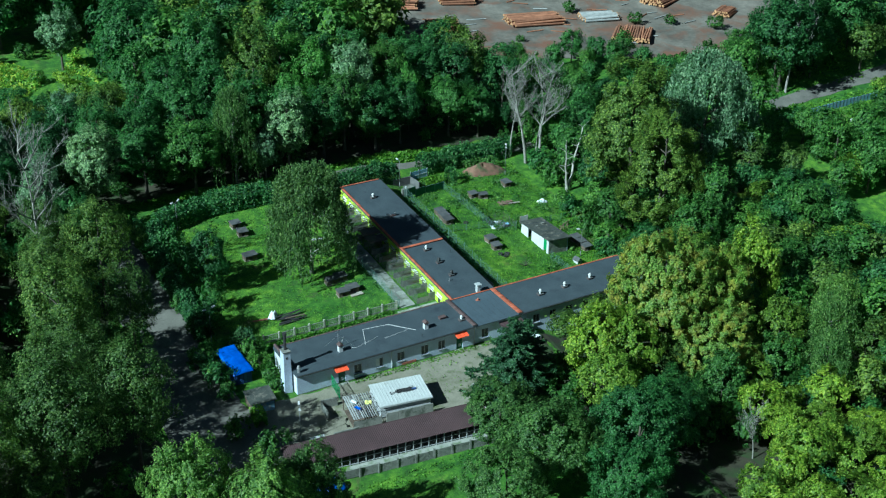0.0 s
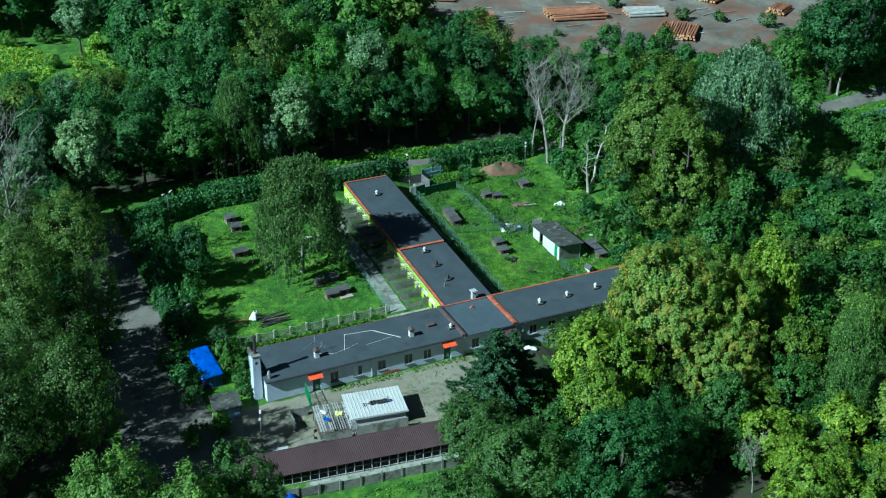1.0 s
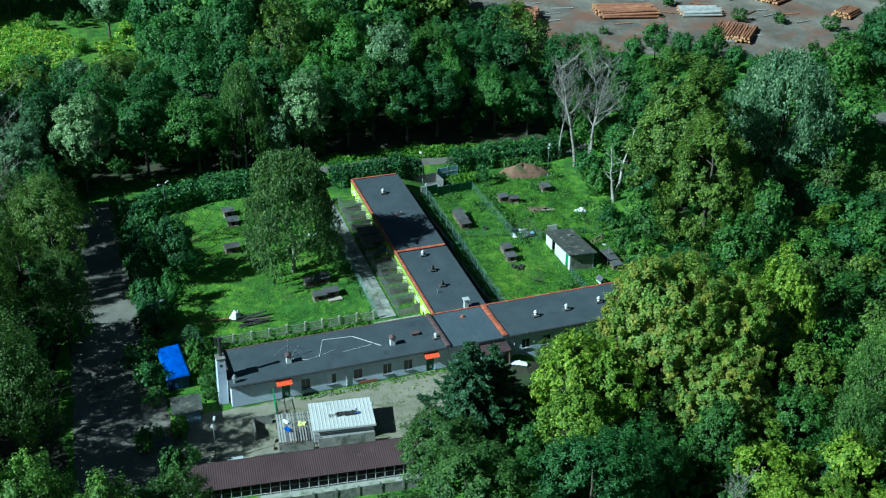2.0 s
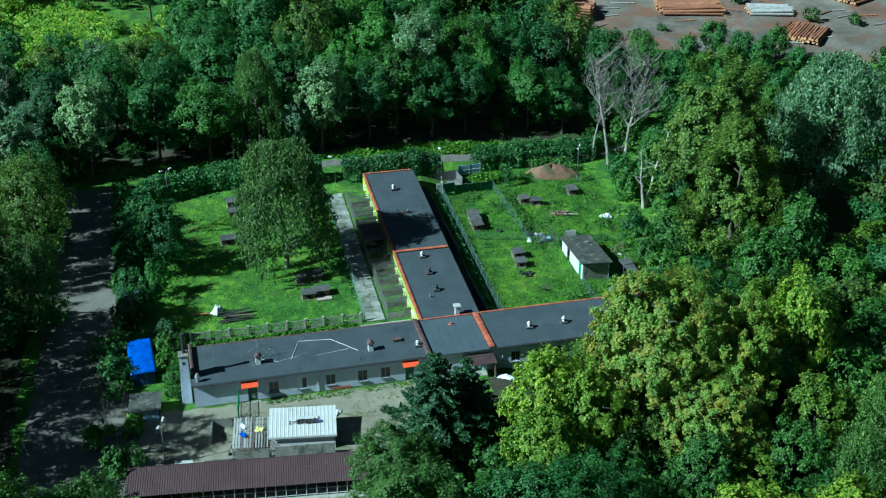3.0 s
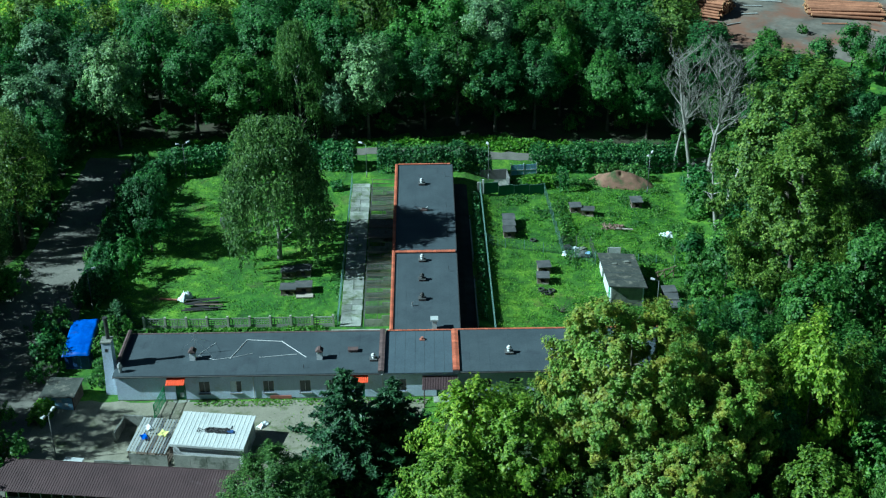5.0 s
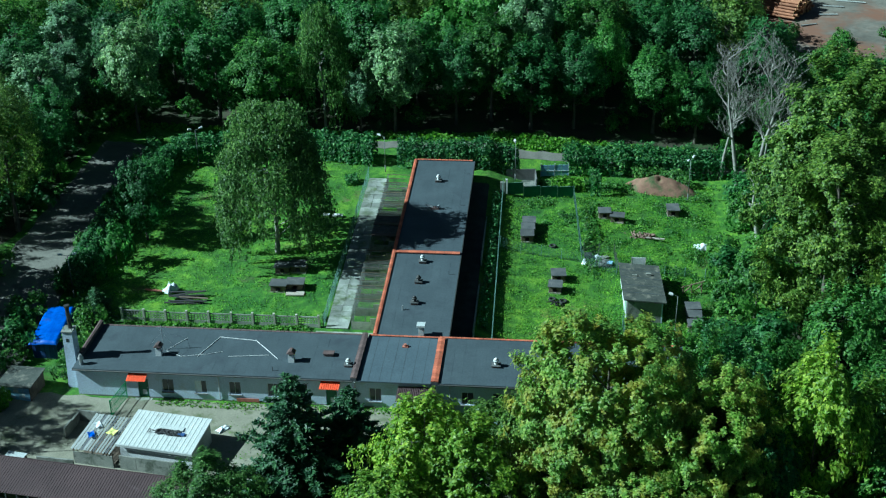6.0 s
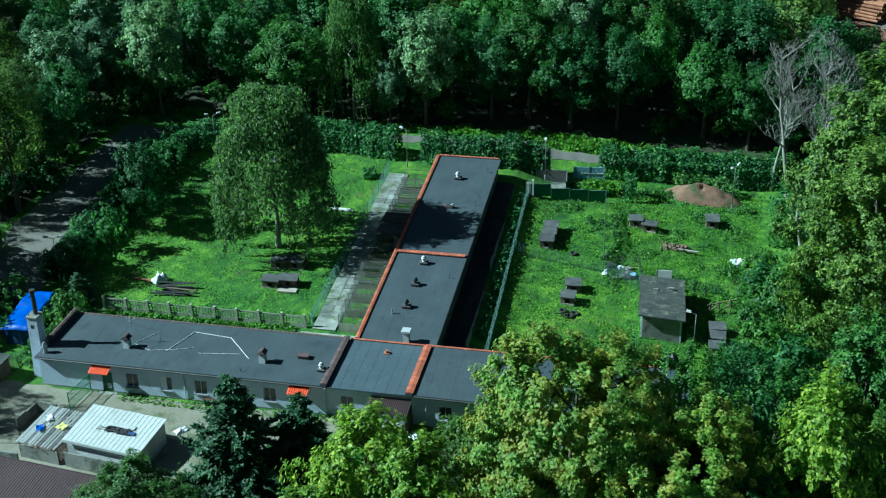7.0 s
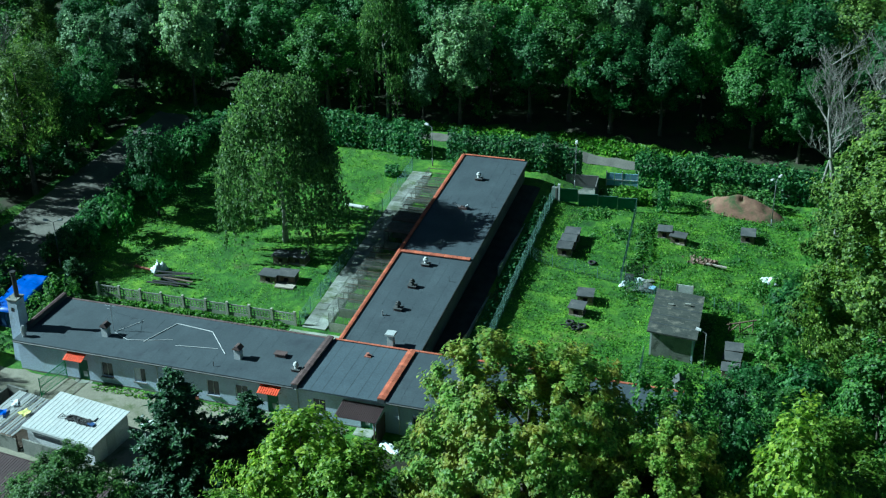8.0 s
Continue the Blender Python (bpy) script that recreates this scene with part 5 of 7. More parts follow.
for y in (-4.0, 4.2, 10.5, 18.0):
    tubes("aerial_rod", M["dark_metal"], kennel, ((6.3, y, kz(y) - 0.05), (6.3, y, kz(y) + 0.6), 0.015), ((6.3, y, kz(y) + 0.01), (6.9, y, kz(y) + 0.03), 0.012), seg=4)


# ---- wire mesh, fences, runs ----
def mesh_panel(length, high, gap=0.13, wire=0.012, rise=0.0):
    """Bars of a wire panel along x, with the top and bottom falling by rise."""
    bm = bmesh.new()
    n, m = max(2, round(length / gap)), max(2, round(high / gap))
    for k in range(n + 1):
        x = length * k / n
        z = rise * k / n
        bm_prism(bm, [(x - wire / 2, -wire / 2, z), (x + wire / 2, -wire / 2, z), (x, wire / 2, z)], [(x - wire / 2, -wire / 2, z + high), (x + wire / 2, -wire / 2, z + high), (x, wire / 2, z + high)])
    for k in range(m + 1):
        z = high * k / m
        bm_prism(bm, [(0, -wire / 2, z - wire / 2), (0, -wire / 2, z + wire / 2), (0, wire / 2, z)], [(length, -wire / 2, z - wire / 2 + rise), (length, -wire / 2, z + wire / 2 + rise), (length, wire / 2, z + rise)])
    return bm


def wire_fence(label, pts, high=1.6, step=2.5, mat="fence_green", group="", gap=0.16, wire=0.012, name="wire_fence", post=0.035, sink=0.0):
    ob = thing(name, label, "fence", pts[0][0], pts[0][1], land(*pts[0]), group=group)
    o = Vector((pts[0][0], pts[0][1], land(*pts[0])))
    for (ax, ay), (bx, by) in zip(pts, pts[1:]):
        ln = math.hypot(bx - ax, by - ay)
        n = max(1, round(ln / step))
        ang = math.degrees(math.atan2(by - ay, bx - ax))
        for k in range(n + 1):
            x, y = ax + (bx - ax) * k / n, ay + (by - ay) * k / n
            z = land(x, y) - sink
            p = Vector((x, y, z)) - o
            tubes("post", M[mat], ob, (p + Vector((0, 0, -0.3)), p + Vector((0, 0, high + 0.08)), post))
            if k < n:
                x2, y2 = ax + (bx - ax) * (k + 1) / n, ay + (by - ay) * (k + 1) / n
                pn = part("mesh_panel", mesh_panel(ln / n, high - 0.1, gap, wire, land(x2, y2) - sink - z), M[mat], ob)
                pn.matrix_basis = pose(p.x, p.y, p.z + 0.06, 0, 0, ang)
    return ob


wire_fence("green wire mesh fence along a concrete path", [(-5.75, -10.5), (-5.6, 20.5)], 1.5, 2.4)
wire_fence("tall green wire mesh fence beside a ditch", [(11.2, -14.6), (10.8, 19.2)], 1.9, 2.4, gap=0.2, wire=0.009)
wire_fence("green wire mesh fence across the dog meadow", [(11.1, 7.4), (20.2, 6.8)], 1.3, 2.5)
wire_fence("green wire mesh fence between two meadows", [(19.3, 21.0), (20.2, 6.8), (24.0, 5.2)], 1.5, 2.4)
wire_fence("low green wire fence behind the shelter", [(11.0, -13.4), (24.6, -13.0)], 1.2, 2.5)
wire_fence("green wire mesh fence below the shed", [(24.3, -4.6), (24.6, -13.0)], 1.5, 2.4)
wire_fence("low green wire fence beside the shed", [(29.3, 6.0), (36.0, 6.6)], 1.1, 2.4)


def dog_run():
    """Partitions, mesh fronts and slatted tops of the runs along the kennel's west wall."""
    for k, y in enumerate(BAYS[:-1]):
        if k in (0,):
            continue
        z = land(-1.4, y)
        run = thing("dog_run", "dog run with wire front and low concrete partition", "dog run", -2.9, y, z, group="runs along the kennel")
        boxes("partition", M["old_concrete"], run, (1.9, -0.06, -0.2, 2.88, 0.06, 1.35), label="stained grey partition wall")
        boxes("partition_low", M["old_concrete"], run, (0.05, -0.05, -0.2, 1.9, 0.05, 0.9))
        boxes("run_floor", M["run_floor"], run, (0.05, 0.05, -0.2, 2.85, 2.37, 0.06), label="stained concrete floor")
        rise = land(-1.4, y + 2.42) - z
        for q in ((0, 0), (0, 1.2), (1.45, 0)):
            tubes("post", M["run_wire"], run, ((q[0], q[1], -0.3), (q[0], q[1], 1.85), 0.035))
        fr = part("front_mesh", mesh_panel(2.42, 1.75, 0.13, 0.012, rise), M["run_wire"], run)
        fr.matrix_basis = pose(0, 0, 0.1, 0, 0, 90)
        sd = part("side_mesh", mesh_panel(1.85, 0.9, 0.13, 0.012), M["run_wire"], run)
        sd.matrix_basis = pose(0.02, 0, 0.92, 0, 0, 0)
        if k not in (1, 6, 7):
            for j in range(0, 5, 2):
                boxes("roof_slat", M["old_wood"], run, (-0.1, 0.06 + 0.48 * j, 1.85 + 0.04 * j, 2.85, 0.13 + 0.48 * j, 1.9 + 0.04 * j))
            tp = part("top_mesh", mesh_panel(2.8, 2.35, 0.16, 0.014), M["run_wire"], run)
            tp.matrix_basis = pose(0.02, 0.03, 1.84, 85, 0, 0)
        if k in (7, 8):
            boxes("roof_board", M["old_wood"], run, (-0.1, 0.1, 1.92, 2.85, 2.3, 1.97), label="dark boarded roof")


dog_run()

# concrete path of single slabs
path = thing("concrete_path", "path of worn concrete slabs between fences", "path", -4.2, -10.5, land(-4.2, -10.5), kind="structure")
bm = bmesh.new()
bm_box(bm, -0.56, -0.49, -0.1, 0.56, 0.49, 0.0)
bmesh.ops.bevel(bm, geom=list(bm.edges), offset=0.015, segments=1)
slab = mesh_of("paving_slab", bm, M["slab"])
for j in range(31):
    y = -10.2 + j
    for i, x in enumerate((-4.95, -3.81)):
        o = new("paving_slab", slab)
        o.parent = path
        o.location = Vector((x + RNG.normal(0, 0.02), y + RNG.normal(0, 0.02), land(x, y) + 0.15 + RNG.normal(0, 0.01))) - path.location
        o.rotation_euler = (0.09, RNG.normal(0, 0.006), RNG.normal(0, 0.008))
apron = boxes("pavement_apron", M["concrete"], None, (-6.4, -14.7, 0.4, -0.2, -11.2, 0.98))
tagged(apron, "concrete apron behind the shelter", "pavement", kind="structure")


# ---- concrete fence with openwork panels ----
def concrete_fence(label, a, b, step, high, openwork=True, mat="concrete", zoff=0.0):
    ob = thing("concrete_fence", label, "fence", a[0], a[1], land(*a), group="concrete fences")
    o = Vector((a[0], a[1], land(*a)))
    n = round(math.hypot(b[0] - a[0], b[1] - a[1]) / step)
    ang = math.atan2(b[1] - a[1], b[0] - a[0])
    ln = math.hypot(b[0] - a[0], b[1] - a[1]) / n
    for k in range(n + 1):
        x, y = a[0] + (b[0] - a[0]) * k / n, a[1] + (b[1] - a[1]) * k / n
        p = Vector((x, y, land(x, y) + zoff)) - o
        ps = boxes("post", M["post_concrete" if openwork else mat], ob, (-0.11, -0.11, -0.4, 0.11, 0.11, high + 0.22))
        ps.matrix_basis = pose(p.x, p.y, p.z, RNG.normal(0, 1.2), RNG.normal(0, 1.2), math.degrees(ang))
        if k == n:
            continue
        bm = bmesh.new()
        if openwork:
            bm_box(bm, 0.1, -0.03, 0.02, ln - 0.1, 0.03, 0.42)
            bm_box(bm, 0.1, -0.03, high - 0.14, ln - 0.1, 0.03, high)
            m = 7
            for j in range(m):
                u, v = 0.1 + (ln - 0.2) * j / m, 0.1 + (ln - 0.2) * (j + 1) / m
                w = (u + v) / 2
                bm_box(bm, u + 0.02, -0.025, 0.42, u + 0.09, 0.025, high - 0.14)
            for z in (0.42 + (high - 0.56) * 0.33, 0.42 + (high - 0.56) * 0.66):
                bm_box(bm, 0.1, -0.02, z - 0.03, ln - 0.1, 0.02, z + 0.03)
        else:
            for z in range(4):
                bm_box(bm, 0.1, -0.03, z * high / 4 + 0.012, ln - 0.1, 0.03, (z + 1) * high / 4 - 0.012)
        pn = part("panel", bm, M[mat], ob)
        pn.matrix_basis = pose(p.x, p.y, p.z, RNG.normal(0, 1.0), 0, math.degrees(ang))
    return ob


concrete_fence("weathered openwork concrete fence on the lawn edge", (-26.4, -10.6), (-6.2, -10.5), 2.25, 1.25)
concrete_fence("mossy grey concrete slab fence behind an aviary", (-33.8, -40.2), (-8.0, -42.7), 2.3, 1.2, False, "old_concrete")


# ---- dog houses ----
def dog_house(x, y, rz, wide=1.25, deep=0.95, high=0.75, felt="felt", pallet=False, label="small wooden dog house with grey felt roof"):
    ob = thing("dog_house", label, "dog house", x, y, land(x, y) + 0.04, rz, "dog houses")
    w, d = wide / 2, deep / 2
    for nm, c in (("back_wall", (-w, d - 0.04, 0.08, w, d, high)), ("side_wall", (-w, -d + 0.04, 0.08, -w + 0.04, d - 0.04, high)), ("side_wall", (w - 0.04, -d + 0.04, 0.08, w, d - 0.04, high))):
        boxes(nm, M["old_wood"], ob, c)
    boxes("front_wall", M["old_wood"], ob, (-w, -d, 0.08, -0.22, -d + 0.04, high), (0.22, -d, 0.08, w, -d + 0.04, high), (-0.22, -d, 0.55, 0.22, -d + 0.04, high))
    boxes("base", M["pale_wood"], ob, (-w - 0.03, -d - 0.03, -0.1, w + 0.03, d + 0.03, 0.08))
    bm = bmesh.new()
    bm_prism(bm, [(-w - 0.12, -d - 0.2, high - 0.02), (w + 0.12, -d - 0.2, high - 0.02), (w + 0.12, d + 0.1, high + 0.08), (-w - 0.12, d + 0.1, high + 0.08)], [(-w - 0.12, -d - 0.2, high + 0.05), (w + 0.12, -d - 0.2, high + 0.05), (w + 0.12, d + 0.1, high + 0.15), (-w - 0.12, d + 0.1, high + 0.15)])
    part("roof", bm, M[felt], ob, "grey felt lid")
    if pallet:
        boxes("board", M["pale_wood"], ob, (-w, -d - 1.0, -0.08, w + 0.2, -d - 0.25, 0.05), label="pale boards laid in front")
    return ob


for x, y, rz, w, d, pal in ((-11.9, -0.6, 3, 1.5, 1.1, False), (-10.2, -0.3, -2, 1.6, 1.2, False), (-11.6, -4.1, 0, 1.6, 1.1, False), (-9.9, -3.7, 2, 1.7, 1.1, True), (-18.7, 20.0, 5, 1.4, 1.2, False), (-18.6, 17.3, -4, 1.4, 1.3, False), (-20.1, 10.4, 6, 1.9, 1.2, False), (22.9, 17.3, 4, 1.3, 1.1, False), (24.4, 16.6, -8, 1.5, 0.9, False), (31.1, 19.8, 3, 1.3, 1.5, False), (17.6, 2.9, 5, 1.4, 1.3, False), (17.3, 0.6, -3, 1.3, 1.2, False), (31.8, -0.6, 4, 1.4, 1.1, False), (31.8, -2.1, -3, 1.4, 1.1, False), (31.8, -3.7, 2, 1.4, 1.1, False)):
    dog_house(x, y, rz, w, d, 0.8, pallet=pal)
for k in range(3):
    dog_house(14.1 - 0.06 * k, 13.2 - 1.5 * k, 3, 1.35, 1.2, 0.85, label="dog house in a row with dark felt roof")


# ---- the small shed on the meadow ----
def meadow_shed():
    x, y = 26.4, 0.5
    ob = thing("meadow_shed", "low white shed with patched felt roof and green door", "shed", x, y, land(x, y) + 0.45, 2)
    W_, D_, H_ = 1.9, 3.75, 1.65
    lift = 0.25
    boxes("wall_west", M["white_plaster"], ob, (-W_, -D_, -1.2, -W_ + 0.15, -D_ + 0.5, H_ + lift), (-W_, -D_ + 1.3, -1.2, -W_ + 0.15, 0.9, H_ + lift), (-W_, 1.9, -1.2, -W_ + 0.15, D_, H_ + lift), (-W_, -D_ + 0.5, 1.75, -W_ + 0.15, -D_ + 1.3, H_ + lift), (-W_, 0.9, 1.75, -W_ + 0.15, 1.9, H_ + lift))
    boxes("door", M["gate_green"], ob, (-W_ + 0.03, -D_ + 0.5, -0.2, -W_ + 0.09, -D_ + 1.3, 1.75), label="green door")
    boxes("wall_south", M["old_concrete"], ob, (-W_ + 0.15, -D_, -1.6, W_ - 0.15, -D_ + 0.15, H_), label="grey boarded gable")
    boxes("wall_north", M["plaster"], ob, (-W_ + 0.15, D_ - 0.15, -1.2, W_ - 0.15, D_, H_))
    boxes("wall_east", M["plaster"], ob, (W_ - 0.15, -D_, -1.8, W_, D_, H_ - 0.1))
    bm = bmesh.new()
    a, b = W_ + 0.3, D_ + 0.35
    bm_prism(bm, [(-a, -b, H_ + 0.22), (a, -b, H_ - 0.12), (a, b, H_ - 0.12), (-a, b, H_ + 0.22)], [(-a, -b, H_ + 0.36), (a, -b, H_ + 0.02), (a, b, H_ + 0.02), (-a, b, H_ + 0.36)])
    rf = part("roof", bm, M["shed_felt"], ob, "patched dark felt roof with moss")
    for k in range(1, 5):
        yy = -b + 2 * b * k / 5
        bm = bmesh.new()
        bm_prism(bm, [(-a + 0.02, yy, H_ + 0.33), (a - 0.02, yy, H_), (a - 0.02, yy + 0.08, H_), (-a + 0.02, yy + 0.08, H_ + 0.33)], [(-a + 0.02, yy, H_ + 0.372), (a - 0.02, yy, H_ + 0.035), (a - 0.02, yy + 0.08, H_ + 0.035), (-a + 0.02, yy + 0.08, H_ + 0.372)])
        part("felt_seam", bm, M["seam"], rf)
    for q in ((0.6, 1.6), (-0.9, 1.2)):
        boxes("roof_brick", M["old_concrete"], rf, (q[0], q[1], H_ + 0.1, q[0] + 0.5, q[1] + 0.25, H_ + 0.36))


meadow_shed()


# ---- street lamps ----
def street_lamp(x, y, high, heads, rz, label):
    ob = thing("street_lamp", label, "street lamp", x, y, land(x, y), rz, "street lamps")
    bm = bmesh.new()
    bm_tube(bm, (0, 0, -0.3), (0, 0, 0.9), 0.075, 0.075, 8), bm_tube(bm, (0, 0, 0.9), (0, 0, high), 0.05, 0.035, 8)
    part("pole", bm, M["lamp_post"], ob, smooth=True)
    for s in ((-1, 1) if heads == 2 else (1,)):
        arm = tubes("arm", M["lamp_post"], ob, ((0, 0, high - 0.05), (s * 0.55, 0, high + 0.16), 0.03))
        bm = bmesh.new()
        bm_prism(bm, [(s * 0.45, -0.12, high + 0.1), (s * 0.95, -0.15, high + 0.17), (s * 0.95, 0.15, high + 0.17), (s * 0.45, 0.12, high + 0.1)], [(s * 0.5, -0.08, high + 0.26), (s * 0.92, -0.1, high + 0.32), (s * 0.92, 0.1, high + 0.32), (s * 0.5, 0.08, high + 0.26)])
        part("lamp_head", bm, M["lamp_glass"], arm, "white lamp head")


street_lamp(-32.6, -7.4, 4.9, 2, 15, "grey street lamp with two white heads")
street_lamp(-30.3, -32.0, 5.0, 2, 70, "grey street lamp with two white heads")
street_lamp(-3.8, 22.2, 4.6, 1, 160, "grey street lamp with one white head")
street_lamp(33.2, 23.4, 5.4, 2, 60, "grey street lamp with two white heads")
street_lamp(12.1, 23.5, 4.8, 1, 100, "grey street lamp with one white head")
street_lamp(-27.2, 22.2, 4.8, 2, 30, "grey street lamp with two white heads")
street_lamp(29.6, -5.2, 4.7, 1, 170, "grey street lamp with one white head")


# ---- hedges ----
def hedge(label, pts, wide, high, group="hedges", mat="hedge_leaf", per=300, size=0.22):
    ob = thing("hedge", label, "hedge", pts[0][0], pts[0][1], land(*pts[0]), group=group)
    o = np.array([pts[0][0], pts[0][1], land(*pts[0])])
    P, N, bm = [], [], bmesh.new()
    for (ax, ay), (bx, by) in zip(pts, pts[1:]):
        ln = math.hypot(bx - ax, by - ay)
        ux, uy = (bx - ax) / ln, (by - ay) / ln
        n = int(ln * per * (high + wide) / 4)
        s, a = RNG.uniform(0, ln, n), RNG.uniform(-0.25, math.pi + 0.25, n)
        bulge = np.array([1 + 0.22 * noise.noise((q * 0.6, ax, ay)) + 0.12 * noise.noise((q * 2.3, ay, ax)) for q in s])
        r = RNG.uniform(0.72, 1.08, n) * bulge
        w, h = np.cos(a) * np.abs(np.cos(a)) ** -0.35 * wide / 2 * r, np.clip(np.sin(a), -0.1, 1) ** 1 * high * r
        h = np.where(np.sin(a) < 0.5, RNG.uniform(0.05, 0.8, n) * high, h)
        x, y = ax + ux * s - uy * w, ay + uy * s + ux * w
        z = np.array([land(i, j) for i, j in zip(x, y)]) + h
        P.append(np.stack([x, y, z], 1) - o)
        N.append(np.stack([-uy * np.cos(a), ux * np.cos(a), np.abs(np.sin(a)) + 0.3], 1) + 0.8 * unit(RNG.normal(size=(n, 3))))
        for q in np.arange(0.3, ln, 0.8):
            x, y = ax + ux * q, ay + uy * q
            b = Vector((x, y, land(x, y))) - Vector(o)
            bm_tube(bm, b + Vector((0, 0, -0.2)), b + Vector((RNG.normal(0, 0.2), RNG.normal(0, 0.2), high * 0.75)), 0.04, 0.015, 4, False)
    tagged(part("undergrowth", bm, M["bark"], ob), kind="stuff")
    P, N = np.concatenate(P), np.concatenate(N)
    f = new("foliage", leaf_sheet("foliage", P, N, size * RNG.uniform(0.7, 1.35, len(P)), M[mat], 1.3))
    f.parent = ob


hedge("tall clipped green hedge behind the kennel", [(-2.4, 24.2), (4.0, 24.0), (12.4, 25.2)], 2.2, 3.4)
hedge("tall green hedge along the lane", [(-30.5, 22.5), (-22, 25.4), (-12, 25.6), (-5.4, 24.6)], 2.4, 3.4)
hedge("tall green hedge behind an earth mound", [(18.0, 27.6), (28, 29.2), (38, 30.0)], 2.4, 3.3)
hedge("dark green hedge beside the road", [(-33.2, -7.5), (-33.0, 8), (-32.0, 18), (-30.5, 22.5)], 2.6, 2.6)
hedge("overgrown green shrubs beside the ditch", [(10.0, -9.0), (10.2, 4.0), (10.1, 18.0)], 0.9, 0.7, per=90)
hedge("rank green weeds behind the shelter", [(-26.0, -13.6), (-15, -13.2), (-7.2, -12.6)], 1.5, 0.6, mat="weed_tall", per=200)
hedge("weeds along an openwork fence", [(-26.0, -11.2), (-15, -11.2), (-7.2, -11.1)], 0.6, 0.45, mat="weed", per=150)
hedge("overgrown green shrubs by the gate", [(16.5, 22.9), (20.5, 23.6)], 1.8, 1.3, mat="weed")
hedge("tall dark conifer clump on the meadow", [(21.2, 23.0), (22.4, 23.2)], 2.2, 3.0)
hedge("rank weeds and nettles over the earth mound", [(26.4, 26.8), (30.0, 27.2), (33.6, 26.8)], 1.4, 2.0, mat="weed_tall", per=120)
hedge("rank weeds beside the small pen", [(15.3, 22.6), (18.8, 24.0)], 1.6, 0.9, mat="weed_tall")
hedge("low bush on the lawn", [(-8.2, 19.0), (-6.9, 19.4)], 1.6, 1.1)
hedge("overgrown weeds around the old fence", [(20.4, 9.0), (21.6, 12.0), (20.6, 18.5)], 1.6, 0.55, mat="weed_tall", per=90)


# ---- yard: white container hut ----
hut = thing("container_hut", "white hut with ribbed sheet roof and rubbish on it", "hut", -16.0, -30.4, land(-16, -30), -8.0)
boxes("wall_north", M["white_plaster"], hut, (-3.3, 1.95, -0.2, 3.3, 2.05, 2.3))
boxes("wall_south", M["white_plaster"], hut, (-3.3, -2.05, -0.2, 3.3, -1.95, 1.85))
for nm, x in (("wall_west", -3.3), ("wall_east", 3.2)):
    bm = bmesh.new()
    bm_prism(bm, [(x, -1.95, -0.2), (x + 0.1, -1.95, -0.2), (x + 0.1, 1.95, -0.2), (x, 1.95, -0.2)], [(x, -1.95, 1.85), (x + 0.1, -1.95, 1.85), (x + 0.1, 1.95, 2.28), (x, 1.95, 2.28)])
    part(nm, bm, M["white_plaster"], hut)
boxes("door", M["grey_paint"], hut, (3.306, -0.6, 0.0, 3.34, 0.4, 1.8), label="dull grey side door")
bm = bmesh.new()
corrugated(bm, -3.5, 3.5, -2.3, 2.25, 1.93, 2.4, 17, 0.02)
part("roof", bm, M["white_sheet"], hut, "white ribbed sheet roof")
boxes("fascia", M["white_sheet"], hut, (-3.5, -2.36, 1.7, 3.5, -2.31, 1.92))
rub = thing("roof_rubbish", "dark rag and a broken frame on the hut roof", "rubbish", -16.0, -30.6, land(-16, -30) + 2.2, -8.7)
bm = bmesh.new()
bmesh.ops.create_grid(bm, x_segments=18, y_segments=8, size=1.0)
for v in bm.verts:
    x, y = v.co.x, v.co.y
    v.co = Vector((0.45 + 1.15 * x + 0.2 * noise.noise((x * 3, y * 3, 1.0)), 0.34 * y + 0.18 * noise.noise((x * 4, y * 2, 5.0)), 0.1 + 0.14 * noise.noise((x * 5, y * 3, 2.0))))
bmesh.ops.solidify(bm, geom=list(bm.faces), thickness=0.03)
part("rag", bm, M["rubber"], rub)
boxes("blue_cloth", M["door_blue"], rub, (1.35, -0.2, 0.0, 1.95, 0.15, 0.1), label="folded blue cloth")
boxes("white_board", M["white_sheet"], rub, (-0.6, 0.35, 0.08, 1.6, 0.85, 0.13), label="loose white board")
tubes("broken_frame", M["dark_metal"], rub, ((-1.4, -0.4, 0.03), (-0.6, 0.1, 0.12), 0.03), ((-1.4, 0.2, 0.03), (-0.6, -0.2, 0.1), 0.03), ((-1.4, -0.4, 0.03), (-1.4, 0.2, 0.05), 0.03))

lean = thing("lean_to", "shaky lean-to with white corrugated sheets", "shed", -21.4, -30.5, land(-21.4, -30), -8.0)
for nm, x in (("post", -1.8), ("post", 0.0), ("post", 1.8)):
    for y in (-2.2, 2.1):
        boxes(nm, M["old_wood"], lean, (x - 0.05, y - 0.05, -0.3, x + 0.05, y + 0.05, 1.85 if y > 0 else 1.55))
for k in range(13):
    x = -1.85 + 0.29 * k
    wide = 0.2 if k < 5 else 0.14
    z = 1.9 + RNG.uniform(-0.03, 0.05)
    bm = bmesh.new()
    bm_prism(bm, [(x, 2.3, z + 0.05), (x + wide, 2.3, z), (x + wide, -2.5, z - 0.35), (x, -2.5, z - 0.3)], [(x, 2.3, z + 0.08), (x + wide, 2.3, z + 0.03), (x + wide, -2.5, z - 0.32), (x, -2.5, z - 0.27)])
    part("roof_strip", bm, M["white_sheet"] if k % 4 != 3 else M["zinc"], lean)
